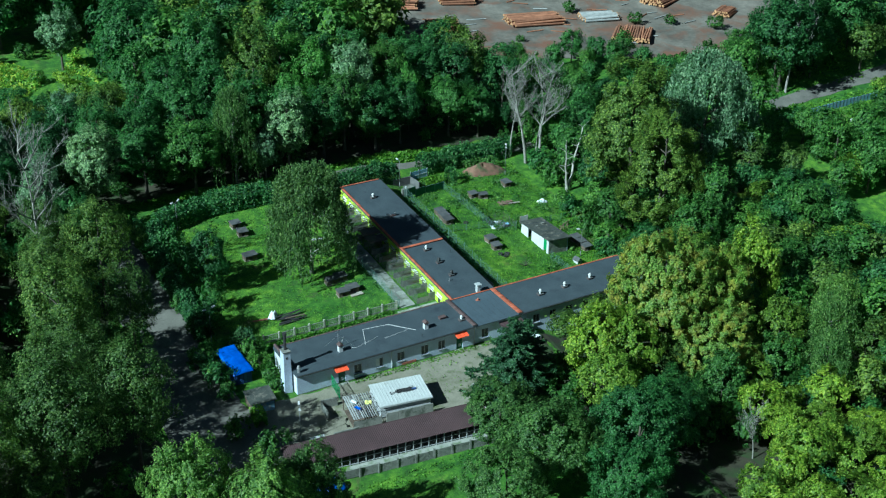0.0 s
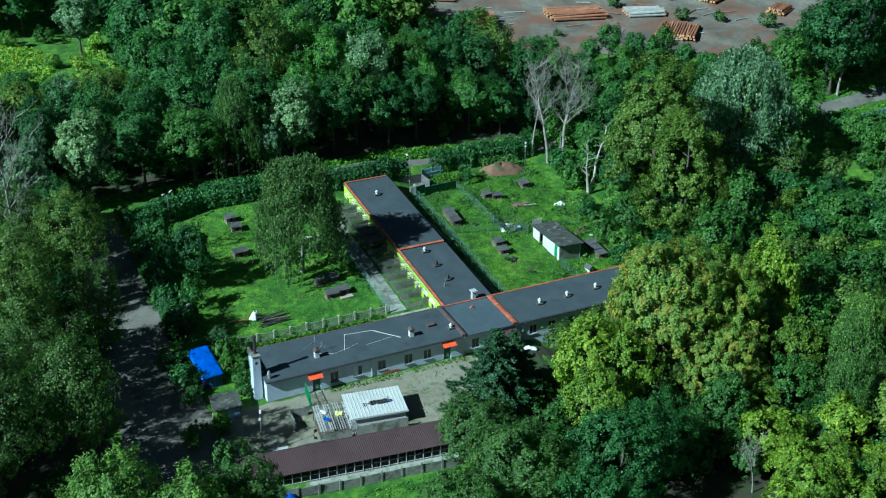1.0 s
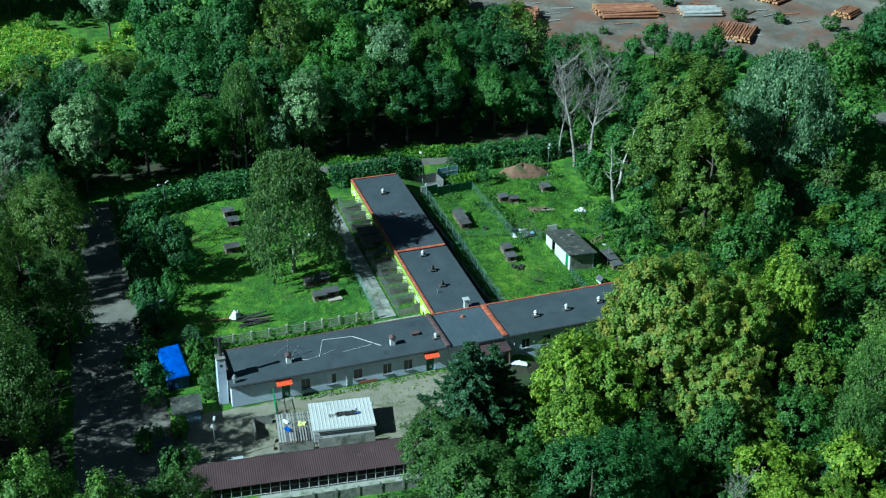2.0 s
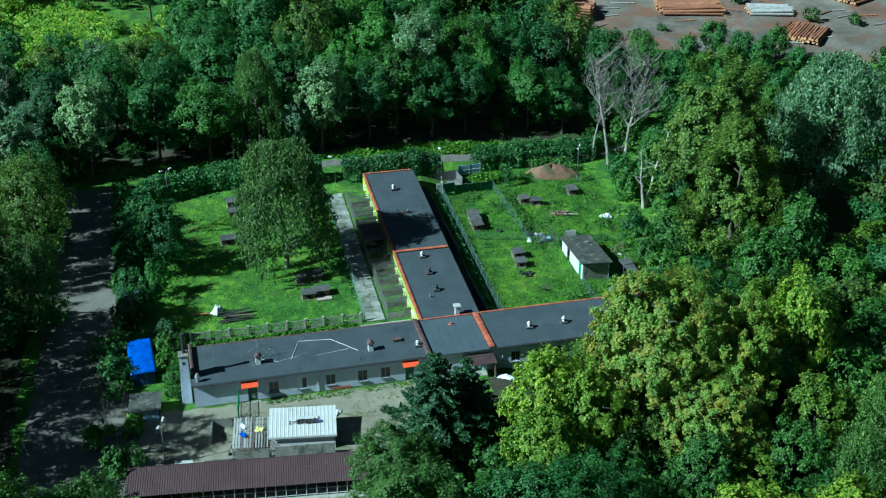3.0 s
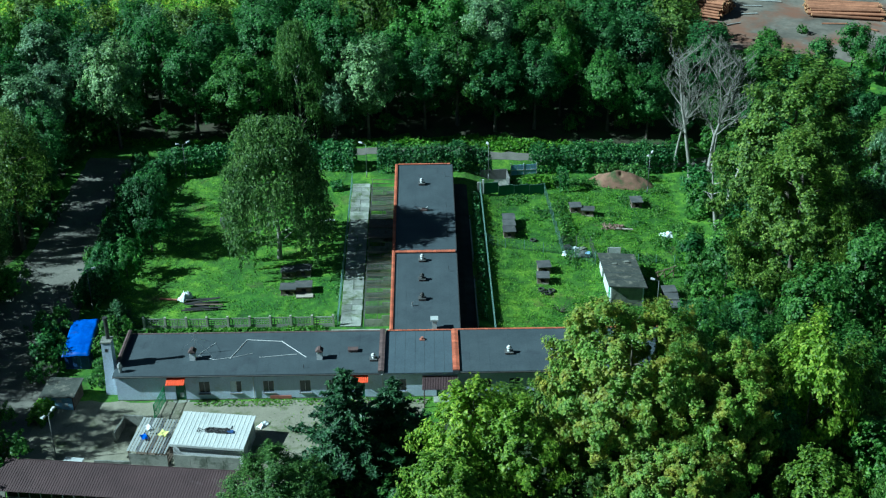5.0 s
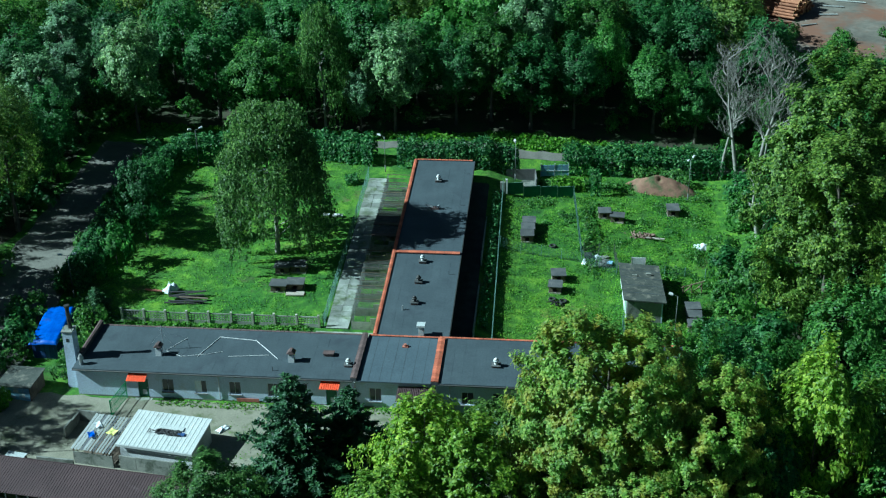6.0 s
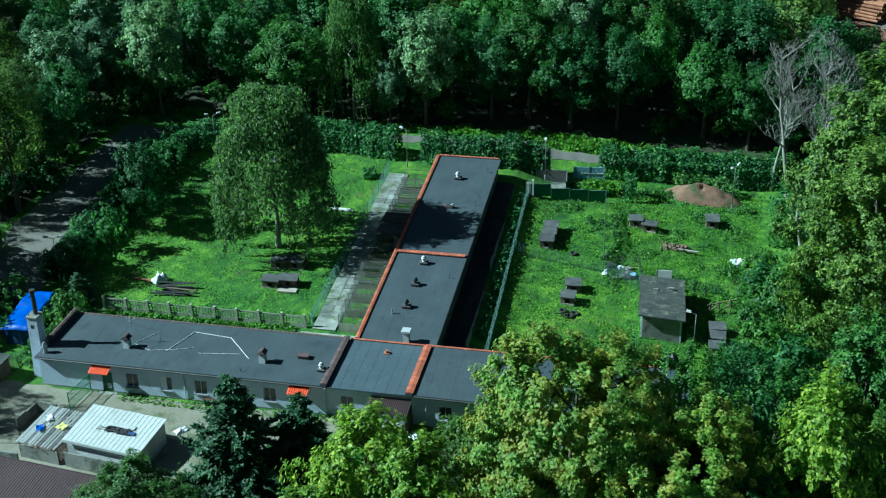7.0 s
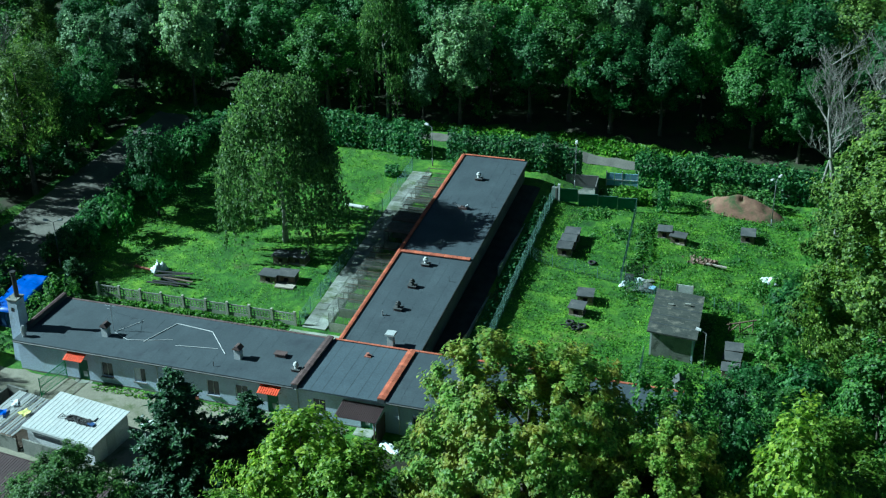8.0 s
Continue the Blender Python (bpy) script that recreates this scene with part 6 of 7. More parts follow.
for y in (-1.8, -0.8, 0.2, 1.2, 2.0):
    boxes("purlin", M["dark_metal"], lean, (-1.85, y - 0.03, 1.66 + 0.07 * y, 1.9, y + 0.03, 1.72 + 0.07 * y))
# Dark boards added below so the gaps between strips look shaded.
boxes("floor", M["old_wood"], lean, (-1.75, -2.1, -0.2, 1.75, 2.0, 0.12))
boxes("south_wall", M["old_concrete"], lean, (-1.8, -2.32, -0.3, 1.85, -2.26, 1.2))
for nm, lb, c, mt in (("yellow_sack", "crumpled pale yellow sack on the lean-to", (-20.6, -30.6), "yellow_cloth"), ("blue_sheet", "torn blue plastic sheet on the lean-to", (-22.3, -31.1), "blue_tarp"), ("white_sheet", "torn white plastic sheet on the lean-to", (-22.2, -29.7), "white_cloth")):
    ob = thing(nm, lb, "sheet", c[0], c[1], land(*c) + 1.9, RNG.uniform(0, 90))
    bm = bmesh.new()
    bmesh.ops.create_grid(bm, x_segments=6, y_segments=6, size=0.4 if nm[0] == "y" else 0.28)
    for v in bm.verts:
        v.co.z = 0.12 + 0.14 * noise.noise(v.co * 3.0 + Vector((c[0], 0, 0)))
        v.co.x *= 1.0 + 0.3 * noise.noise(v.co * 2)
    part("cloth", bm, M[mt], ob)
    ob.scale = (1, 1.6 if nm[0] != "y" else 1, 1)


def low_wall(label, a, b, high, mat, thick=0.18):
    ln, ang = math.hypot(b[0] - a[0], b[1] - a[1]), math.degrees(math.atan2(b[1] - a[1], b[0] - a[0]))
    ob = thing("low_wall", label, "wall", a[0], a[1], land(*a), ang, "low walls of the yard")
    n = max(1, round(ln / 1.5))
    for k in range(n):
        bm = bmesh.new()
        bm_box(bm, ln * k / n + 0.01, -thick / 2, -0.4, ln * (k + 1) / n - 0.01, thick / 2, high * (1 + 0.05 * RNG.normal()))
        part("slab", bm, M[mat], ob)


low_wall("stained concrete slab wall beside a lean-to", (-25.2, -26.6), (-23.1, -26.9), 1.2, "old_concrete")
low_wall("stained concrete slab wall beside a lean-to", (-25.2, -26.7), (-25.5, -29.4), 1.1, "old_concrete")
low_wall("stained concrete slab wall in the yard", (-26.5, -33.2), (-23.2, -33.4), 1.0, "old_concrete")
low_wall("mossy board wall in front of the hut", (-19.3, -33.0), (-13.2, -33.9), 1.5, "old_concrete", 0.12)
low_wall("pale stained wall along the ditch", (9.3, -11.5), (9.25, 2.0), 0.9, "concrete", 0.14)
low_wall("pale stained wall along the ditch", (9.25, 2.2), (9.2, 18.0), 0.9, "concrete", 0.14)
ob = thing("yard_box", "grey lidded box by a lamp post", "box", -28.5, -33.1, land(-28.5, -33), -8)
boxes("body", M["old_wood"], ob, (-0.8, -0.5, -0.05, 0.8, 0.5, 0.65))
boxes("lid", M["grey_paint"], ob, (-0.88, -0.58, 0.65, 0.88, 0.58, 0.74))
ob = thing("manhole", "round manhole in a concrete ring", "manhole", -5.4, -31.2, land(-5.4, -31.2) + 0.05)
bm = bmesh.new()
bm_tube(bm, (0, 0, -0.1), (0, 0, 0.07), 0.62, 0.6, 16)
part("ring", bm, M["concrete"], ob)
bm = bmesh.new()
bm_tube(bm, (0, 0, 0.07), (0, 0, 0.1), 0.34, 0.33, 16)
part("cover", bm, M["dark_metal"], ob)

# green gate leaf standing open
gate = thing("green_gate", "green metal gate leaf standing open", "gate", -22.0, -22.9, land(-22, -23), -97)
for x in (0.0, 3.2):
    tubes("gate_post", M["gate_green"], gate, ((x, 0, -0.2), (x, 0, 1.9), 0.05))
for z in (0.2, 1.0, 1.75):
    tubes("rail", M["gate_green"], gate, ((0, 0, z), (3.2, 0, z), 0.035))
for k in range(24):
    boxes("bar", M["gate_green"], gate, (0.1 + k * 0.128, -0.01, 0.2, 0.128 + k * 0.128, 0.01, 1.75))


# ---- yard: long brown aviary ----
av = thing("aviary", "long low aviary with brown sheet roof and wire front", "aviary", -20.8, -37.7, land(-20.4, -37.4), -6.5)
bm = bmesh.new()
corrugated(bm, -13.4, 12.4, -1.95, 1.85, 1.85, 2.4, 110, 0.03)
part("roof", bm, M["brown_sheet"], av, "brown ribbed sheet roof")
boxes("ridge_trim", M["brown_sheet"], av, (-13.4, 1.86, 2.2, 12.4, 1.92, 2.46))
boxes("end_trim", M["white_paint"], av, (12.405, -1.95, 1.82, 12.46, 1.85, 2.42), label="pale edge strip")
boxes("back_wall", M["old_wood"], av, (-12.0, 1.55, -0.4, 12.0, 1.65, 2.25))
boxes("end_wall", M["old_wood"], av, (-12.0, -1.5, -0.4, -11.9, 1.55, 1.9))
boxes("end_wall", M["old_wood"], av, (11.9, -1.5, -0.4, 12.0, 1.55, 1.9))
boxes("floor", M["old_concrete"], av, (-12.0, -1.6, -0.4, 12.0, 1.55, 0.05))
for k in range(25):
    x = -12.0 + k
    boxes("post", M["grey_paint"], av, (x - 0.04, -1.6, -0.3, x + 0.04, -1.52, 1.82))
    if k < 24:
        for z, thick in ((0.2, 0.06), (0.9, 0.06), (1.7, 0.08)):
            boxes("rail", M["grey_paint"], av, (x + 0.04, -1.59, z, x + 0.96, -1.53, z + thick))
        pn = part("wire_panel", mesh_panel(0.92, 1.5, 0.115, 0.008), M["dark_metal"], av)
        tagged(pn, kind="stuff")
        pn.matrix_basis = pose(x + 0.04, -1.56, 0.23)
    if k % 4 == 0:
        boxes("partition", M["old_wood"], av, (x + 0.045, -1.5, 0.05, x + 0.09, 1.5, 1.7))
walk_strip = boxes("pavement_strip", M["concrete"], None, (-12.0, -2.9, -0.3, 12.4, -1.65, 0.1))
walk_strip.matrix_basis = pose(-20.8, -37.7, land(-20.4, -37.4), 0, 0, -6.5)
tagged(walk_strip, "pale concrete strip along an aviary", "pavement", kind="structure")


# ---- blue covered hut, tarpaulins, clutter ----
def crumpled(name, label, x, y, z, sx, sy, high, mat, rz=0.0, seed=0.0, cat="tarpaulin"):
    ob = thing(name, label, cat, x, y, z, rz)
    bm = bmesh.new()
    bmesh.ops.create_grid(bm, x_segments=14, y_segments=14, size=1.0)
    for v in bm.verts:
        u = max(0.0, 1 - max(abs(v.co.x), abs(v.co.y)) ** 3)
        q = Vector((v.co.x * 1.7 + seed, v.co.y * 1.7, seed))
        v.co = Vector((v.co.x * sx * (1 + 0.25 * noise.noise(q)), v.co.y * sy * (1 + 0.25 * noise.noise(q + Vector((4, 2, 1)))), high * u * (0.6 + 0.6 * noise.noise(q * 1.3)) + high * 0.5 * u * abs(noise.noise(q * 2.6)) + 0.08 * noise.noise(q * 5) + 0.05))
    ext = bmesh.ops.extrude_face_region(bm, geom=list(bm.faces))
    for v in [g for g in ext["geom"] if isinstance(g, bmesh.types.BMVert)]:
        v.co.z += 0.03
    part("sheet", bm, M[mat], ob, smooth=True)
    return ob


bh = thing("blue_hut", "dark blue hut covered by a bright blue tarpaulin", "hut", -32.05, -14.6, land(-32, -16.2), 3)
bm = bmesh.new()
bm_prism(bm, [(-1.2, -2.75, -0.3), (1.2, -2.75, -0.3), (1.2, 2.75, -0.3), (-1.2, 2.75, -0.3)], [(-1.2, -2.75, 1.75), (1.2, -2.75, 1.75), (1.2, 2.75, 2.3), (-1.2, 2.75, 2.3)])
part("body", bm, M["navy"], bh)
for y in (-1.6, -0.8, 0.0, 0.8, 1.6):
    boxes("wall_batten", M["navy"], bh, (1.204, y - 0.05, -0.2, 1.25, y + 0.05, 1.9 + 0.12 * y))
for x in (-0.9, 0.0, 0.9):
    boxes("wall_batten", M["navy"], bh, (x - 0.05, -2.8, -0.2, x + 0.05, -2.754, 1.7))
boxes("hut_door", M["door_blue"], bh, (-0.42, -2.78, -0.1, 0.42, -2.753, 1.62), label="faded blue plank door")
bm = bmesh.new()
bmesh.ops.create_grid(bm, x_segments=18, y_segments=26, size=1.0)
for v in bm.verts:
    x, y = v.co.x * 1.42, v.co.y * 3.05
    fold = 0.05 * math.sin(y * 2.4 + 0.6 * math.sin(x * 1.3))
    v.co = Vector((x, y, 2.2 + 0.1 * y - 0.06 * abs(x) + fold + 0.06 * noise.noise((x * 1.2, y * 1.6, 1.0)) + 0.04 * noise.noise((x * 3, y * 3, 1.0)) - (0.22 if abs(x) > 1.3 or abs(y) > 2.88 else 0)))
bmesh.ops.solidify(bm, geom=list(bm.faces), thickness=0.03)
part("cover", bm, M["blue_tarp"], bh, "bright blue tarpaulin", True)
ps = thing("painted_shed", "low shed with pale blue painted front and grey roof", "shed", -31.9, -23.0, land(-31.9, -23.6), -4)
boxes("side_wall", M["old_wood"], ps, (-1.5, -1.4, -0.3, -1.42, 1.4, 1.5))
boxes("side_wall", M["old_wood"], ps, (1.42, -1.4, -0.3, 1.5, 1.4, 1.5))
boxes("back_wall", M["old_wood"], ps, (-1.42, 1.32, -0.3, 1.42, 1.4, 1.6))
front = boxes("front_wall", M["blue_paint"], ps, (-1.42, -1.4, -0.3, 1.42, -1.33, 1.5), label="pale blue front with white patches")
for x, z, w, h in ((-0.9, 0.5, 0.35, 0.5), (0.1, 0.8, 0.5, 0.28), (0.8, 0.3, 0.3, 0.45), (-0.2, 0.2, 0.3, 0.25)):
    boxes("paint_patch", M["white_paint"], front, (x - w / 2, -1.408, z, x + w / 2, -1.4005, z + h))
bm = bmesh.new()
bm_prism(bm, [(-1.7, -1.65, 1.5), (1.7, -1.65, 1.5), (1.7, 1.6, 1.65), (-1.7, 1.6, 1.65)], [(-1.7, -1.65, 1.58), (1.7, -1.65, 1.58), (1.7, 1.6, 1.73), (-1.7, 1.6, 1.73)])
part("roof", bm, M["shed_felt"], ps, "grey felt roof")
crumpled("blue_tarpaulin", "bright blue tarpaulin over a heap beside the aviary", -30.6, -41.6, land(-31, -41.6), 1.4, 1.2, 1.3, "blue_tarp", 20, 2.0)
crumpled("white_tarpaulin", "crumpled white tarpaulin on a board heap", -22.9, -5.3, land(-22.9, -5.3) + 0.2, 0.75, 0.5, 0.9, "white_cloth", 50, 1.0)
crumpled("white_tarpaulin", "crumpled white plastic sheet in the grass", 33.9, 12.5, land(33.9, 12.5), 0.9, 0.6, 0.6, "white_cloth", 10, 3.0)
crumpled("white_tarpaulin", "crumpled white plastic sheet near the fence", 21.8, 8.0, land(21.8, 8.0), 0.6, 0.35, 0.3, "white_cloth", 50, 7.0)
crumpled("white_tarpaulin", "small white plastic sheet by the hut", -11.9, -27.0, land(-11.9, -27.0), 0.6, 0.35, 0.3, "white_cloth", 50, 8.0)
crumpled("white_tarpaulin", "white sheets on the ground by the porch", 7.8, -24.6, land(7.8, -24.6), 1.1, 0.4, 0.35, "white_cloth", 150, 9.0)
crumpled("white_tarpaulin", "crumpled grey white sheet against the wire fence", 20.5, 6.8, land(20.5, 6.8), 0.6, 0.3, 0.3, "white_cloth", 75, 15.0)
crumpled("grey_sheet", "grey plastic sheet over junk by the fence", 22.6, 6.9, land(22.6, 6.9), 0.9, 0.7, 0.4, "plinth", 20, 17.0, "sheet")
wb = thing("white_board", "white painted board leaning behind a shed", "board", 26.4, 6.6, land(26.4, 6.6), 2)
boxes("panel", M["white_paint"], wb, (-0.75, -0.03, 0.0, 0.75, 0.03, 1.5))
boxes("frame_edge", M["pale_wood"], wb, (-0.8, -0.05, 0.0, -0.752, 0.05, 1.55), (0.752, -0.05, 0.0, 0.8, 0.05, 1.55))
bd = thing("board_heap", "heap of dark boards under a tarpaulin", "boards", -20.8, -6.6, land(-20.8, -6.6), 4)
for k in range(7):
    bm = bmesh.new()
    bm_box(bm, -2.0 + 0.15 * RNG.normal(), -0.12, 0.0, 2.0 + 0.15 * RNG.normal(), 0.12, 0.05)
    o = part("board", bm, M["old_wood"] if k % 4 == 3 else M["rubber"], bd)
    o.matrix_basis = pose(0.1 * RNG.normal(), -0.75 + 0.24 * k, 0.1 + 0.09 * k, RNG.normal(0, 4), RNG.normal(0, 3), RNG.normal(0, 6))
rb = thing("red_board", "long faded red board in the grass", "board", -24.6, -5.2, land(-24.6, -5.2) + 0.1, -8)
boxes("plank", M["brick_red"], rb, (-1.2, -0.14, 0.0, 1.2, 0.14, 0.08))
wp = thing("white_pipe", "white concrete pipe lying in the grass", "pipe", -8.6, 11.2, land(-8.6, 11.2) + 0.2, -5)
tubes("tube", M["white_paint"], wp, ((-1.3, 0, 0), (1.3, 0, 0), 0.2), seg=12)
fr = thing("brick_fireplace", "low red brick block behind the shelter", "bricks", -1.6, -14.2, land(-1.6, -14.2) + 0.55)
for j in range(3):
    for i in range(5):
        boxes("brick", M["brick_red"], fr, (-0.65 + 0.26 * i, -0.3, 0.14 * j, -0.65 + 0.26 * i + 0.245, 0.3, 0.14 * j + 0.13))


def tyre(x, y, r=0.32):
    ob = thing("tyre", "old black rubber tyre in the grass", "tyre", x, y, land(x, y) + 0.1, 0, "old tyres")
    bm = bmesh.new()
    n, m = 16, 8
    vs = [[bm.verts.new(((r + 0.11 * math.cos(b)) * math.cos(a), (r + 0.11 * math.cos(b)) * math.sin(a), 0.11 * math.sin(b))) for b in np.arange(m) * math.tau / m] for a in np.arange(n) * math.tau / n]
    for i in range(n):
        for j in range(m):
            bm.faces.new((vs[i][j], vs[(i + 1) % n][j], vs[(i + 1) % n][(j + 1) % m], vs[i][(j + 1) % m]))
    part("ring", bm, M["rubber"], ob, smooth=True)


for p in ((16.9, 9.4), (17.0, -1.2), (17.7, -1.9), (18.2, -1.3), (10.4, 8.4)):
    tyre(*p)
ob = thing("scrap_heap", "heap of dark scrap metal in the meadow", "scrap", 17.5, -1.7, land(17.5, -1.7))
for k in range(10):
    p = Vector((RNG.uniform(-0.7, 0.7), RNG.uniform(-0.6, 0.6), RNG.uniform(0.05, 0.5)))
    tubes("rod", M["dark_metal"], ob, (p, p + Vector((RNG.normal(0, 0.5), RNG.normal(0, 0.5), RNG.normal(0, 0.15))), 0.06))
ob = thing("dead_branch", "bare dead branch lying in the meadow", "branch", 18.8, -5.4, land(18.8, -5.4))
for k in range(9):
    a = k * 0.7
    tubes("twig", M["bark"], ob, ((0, 0, 0.05), (1.2 * math.cos(a) * RNG.uniform(0.5, 1.2), 0.9 * math.sin(a), RNG.uniform(0.5, 1.3)), 0.05, 0.012))
rub2 = thing("rubble_heap", "flat heap of red brick rubble in the grass", "rubble", 27.0, 13.9, land(27, 13.9))
for k in range(60):
    p = (RNG.normal(0, 0.8), RNG.normal(0, 0.4), RNG.uniform(0.02, 0.2))
    bm = bmesh.new()
    s = RNG.uniform(0.1, 0.24)
    bm_box(bm, -s, -s * 0.7, -s * 0.4, s, s * 0.7, s * 0.4)
    o = part("chunk", bm, M["rubble"], rub2)
    o.matrix_basis = pose(*p, *RNG.uniform(0, 60, 3))
for k in range(4):
    boxes("board", M["pale_wood"], rub2, (0.6 + 0.5 * k, -0.7 - 0.1 * k, 0.02, 1.2 + 0.5 * k, -0.45 - 0.1 * k, 0.14))


def mound():
    ob = thing("earth_mound", "heap of bare brown earth with tufts of weeds", "mound", 29.9, 25.6, land(29.9, 25.6))
    bm = bmesh.new()
    n, m = 40, 16
    rows = []
    for j in range(m + 1):
        t = j / m
        rows.append([])
        for i in range(n):
            a = i * math.tau / n
            r = t * (1 + 0.18 * noise.noise((math.cos(a) * 1.5, math.sin(a) * 1.5, 4.0)))
            h = (1 - t**1.6) * (1.9 + 0.25 * math.cos(2 * a)) + 0.3 * noise.noise((math.cos(a) * t * 3, math.sin(a) * t * 3, 1.0)) + 0.16 * noise.noise((math.cos(a) * t * 9, math.sin(a) * t * 6, 3.0))
            x, y = 4.6 * r * math.cos(a), 2.3 * r * math.sin(a)
            rows[j].append(bm.verts.new((x, y, h - 0.35 + land(29.9 + x, 25.6 + y) - land(29.9, 25.6))))
    for j in range(m):
        for i in range(n):
            bm.faces.new((rows[j][i], rows[j + 1][i], rows[j + 1][(i + 1) % n], rows[j][(i + 1) % n]))
    bmesh.ops.remove_doubles(bm, verts=rows[0], dist=0.01)
    part("soil", bm, M["earth"], ob, smooth=True)


mound()

# blue gate and the pen beside it
bg = thing("blue_gate", "pale blue boarded gate to the lane", "gate", 15.2, 25.4, land(15.2, 25.4), 6)
for k in range(4):
    pn = boxes("board_panel", M["blue_paint"], bg, (0.05 + 0.85 * k, -0.03, 0.1, 0.86 + 0.85 * k, 0.03, 1.55))
    boxes("brace", M["white_paint"], pn, (0.05 + 0.85 * k, -0.06, 0.75, 0.86 + 0.85 * k, -0.032, 0.83))
for x in (0.0, 1.72, 3.44):
    boxes("gate_post", M["grey_paint"], bg, (x - 0.05, -0.05, -0.3, x + 0.05, 0.05, 1.75))
pen = thing("small_pen", "small dark pen with concrete floor and boards", "pen", 12.9, 22.6, land(12.9, 22.6), 5)
boxes("floor", M["old_concrete"], pen, (-1.7, -1.4, -0.3, 1.7, 1.4, 0.12))
boxes("back_wall", M["plinth"], pen, (-1.8, 1.4, -0.2, 1.8, 1.5, 1.6))
boxes("side_wall", M["plinth"], pen, (1.7, -1.4, -0.2, 1.8, 1.4, 1.5))
boxes("step", M["old_concrete"], pen, (-1.4, -1.55, -0.2, 1.6, -1.42, 0.3))
pf = part("front_mesh", mesh_panel(3.4, 1.4, 0.13, 0.014), M["fence_green"], pen)
pf.matrix_basis = pose(-1.7, -1.42, 0.15)
ob = thing("white_post", "thick white gate post with a grey cabinet", "post", 11.2, 19.5, land(11.2, 19.5))
boxes("post", M["white_paint"], ob, (-0.12, -0.12, -0.3, 0.12, 0.12, 1.9))
boxes("cabinet", M["old_concrete"], ob, (-0.75, -0.15, -0.3, -0.2, 0.25, 1.5))

sf = thing("screen_fence", "dark green screened fence under a lane", "fence", 11.2, 19.5, land(11.2, 19.5), 11, "screen fences")
for k in range(4):
    z = land(11.2 + 2.04 * k, 19.5 + 0.4 * k) - land(11.2, 19.5)
    boxes("panel", M["door_green"], sf, (2.08 * k + 0.06, -0.02, z - 0.1, 2.08 * k + 2.02, 0.02, z + 1.35))
    boxes("post", M["fence_green"], sf, (2.08 * k - 0.04, -0.04, z - 0.4, 2.08 * k + 0.05, 0.04, z + 1.5))
    boxes("top_rail", M["fence_green"], sf, (2.08 * k + 0.06, -0.03, z + 1.355, 2.08 * k + 2.02, 0.03, z + 1.4))
# clutter round the shed
def small_house(x, y, rz):
    """A little dog house with a pitched roof."""
    ob = thing("dog_house", "small pitched dog house with a pale front", "dog house", x, y, land(x, y), rz, "dog houses")
    bm = bmesh.new()
    bm_prism(bm, [(-0.4, -0.5, -0.1), (0.4, -0.5, -0.1), (0.4, 0.5, -0.1), (-0.4, 0.5, -0.1)], [(-0.4, -0.5, 0.6), (0.4, -0.5, 0.6), (0.4, 0.5, 0.6), (-0.4, 0.5, 0.6)])
    part("body", bm, M["white_plaster"], ob)
    # Black plate on the solid front paints the shade of an opening.
    boxes("doorway_shade", M["rubber"], ob, (-0.18, -0.512, 0.02, 0.18, -0.503, 0.42))
    for s in (-1, 1):
        bm = bmesh.new()
        bm_prism(bm, [(0, -0.65, 1.0), (s * 0.58, -0.65, 0.52), (s * 0.58, 0.6, 0.52), (0, 0.6, 1.0)], [(0, -0.65, 1.06), (s * 0.6, -0.65, 0.57), (s * 0.6, 0.6, 0.57), (0, 0.6, 1.06)])
        part("roof_side", bm, M["felt"], ob)
    bm = bmesh.new()
    bm_prism(bm, [(-0.4, -0.5, 0.602), (0.4, -0.5, 0.602), (0.4, 0.5, 0.602), (-0.4, 0.5, 0.602)], [(-0.05, -0.5, 0.95), (0.05, -0.5, 0.95), (0.05, 0.5, 0.95), (-0.05, 0.5, 0.95)])
    part("gable", bm, M["old_wood"], ob)


small_house(27.8, -6.9, 10)
rl = thing("timber_frame", "leaning brown timber frame in the meadow", "frame", 31.0, 2.6, land(31.0, 2.6), 20)
for a, b in (((0, 0, -0.1), (0.1, 0, 1.1)), ((1.1, 0, -0.1), (1.0, 0.1, 1.2)), ((2.3, 0.1, -0.1), (2.2, 0, 1.3)), ((-0.2, 0, 0.9), (2.5, 0.05, 1.25)), ((0, 0, 0.1), (1.1, 0.05, 1.0)), ((1.1, 0, 0.1), (2.3, 0.05, 0.9))):
    tubes("beam", M["rubble"], rl, (a, b, 0.06), seg=4)
for x, y, w, d, h, mt, rz, lb in ((21.6, 6.4, 1.5, 0.9, 0.12, "zinc", 20, "grey metal sheet lying in the weeds"), (23.0, 6.9, 1.1, 0.8, 0.35, "blue_paint", -15, "pale blue crate in the weeds"), (22.4, 8.1, 1.8, 0.7, 0.1, "old_concrete", 35, "grey concrete slab lying in the weeds"), (20.9, 7.9, 0.8, 0.8, 0.5, "dark_metal", 5, "dark metal drum box in the weeds"), (26.8, 5.6, 1.6, 0.35, 0.9, "white_paint", 2, "long white box behind the shed")):
    ob = thing("scrap_sheet" if h < 0.2 else "crate", lb, "scrap", x, y, land(x, y), rz, "scrap by the shed")
    boxes("body", M[mt], ob, (-w / 2, -d / 2, -0.1, w / 2, d / 2, h))
    boxes("edge", M["dark_metal"], ob, (-w / 2 - 0.03, -d / 2 - 0.03, -0.1, w / 2 + 0.03, -d / 2 - 0.004, h + 0.03))
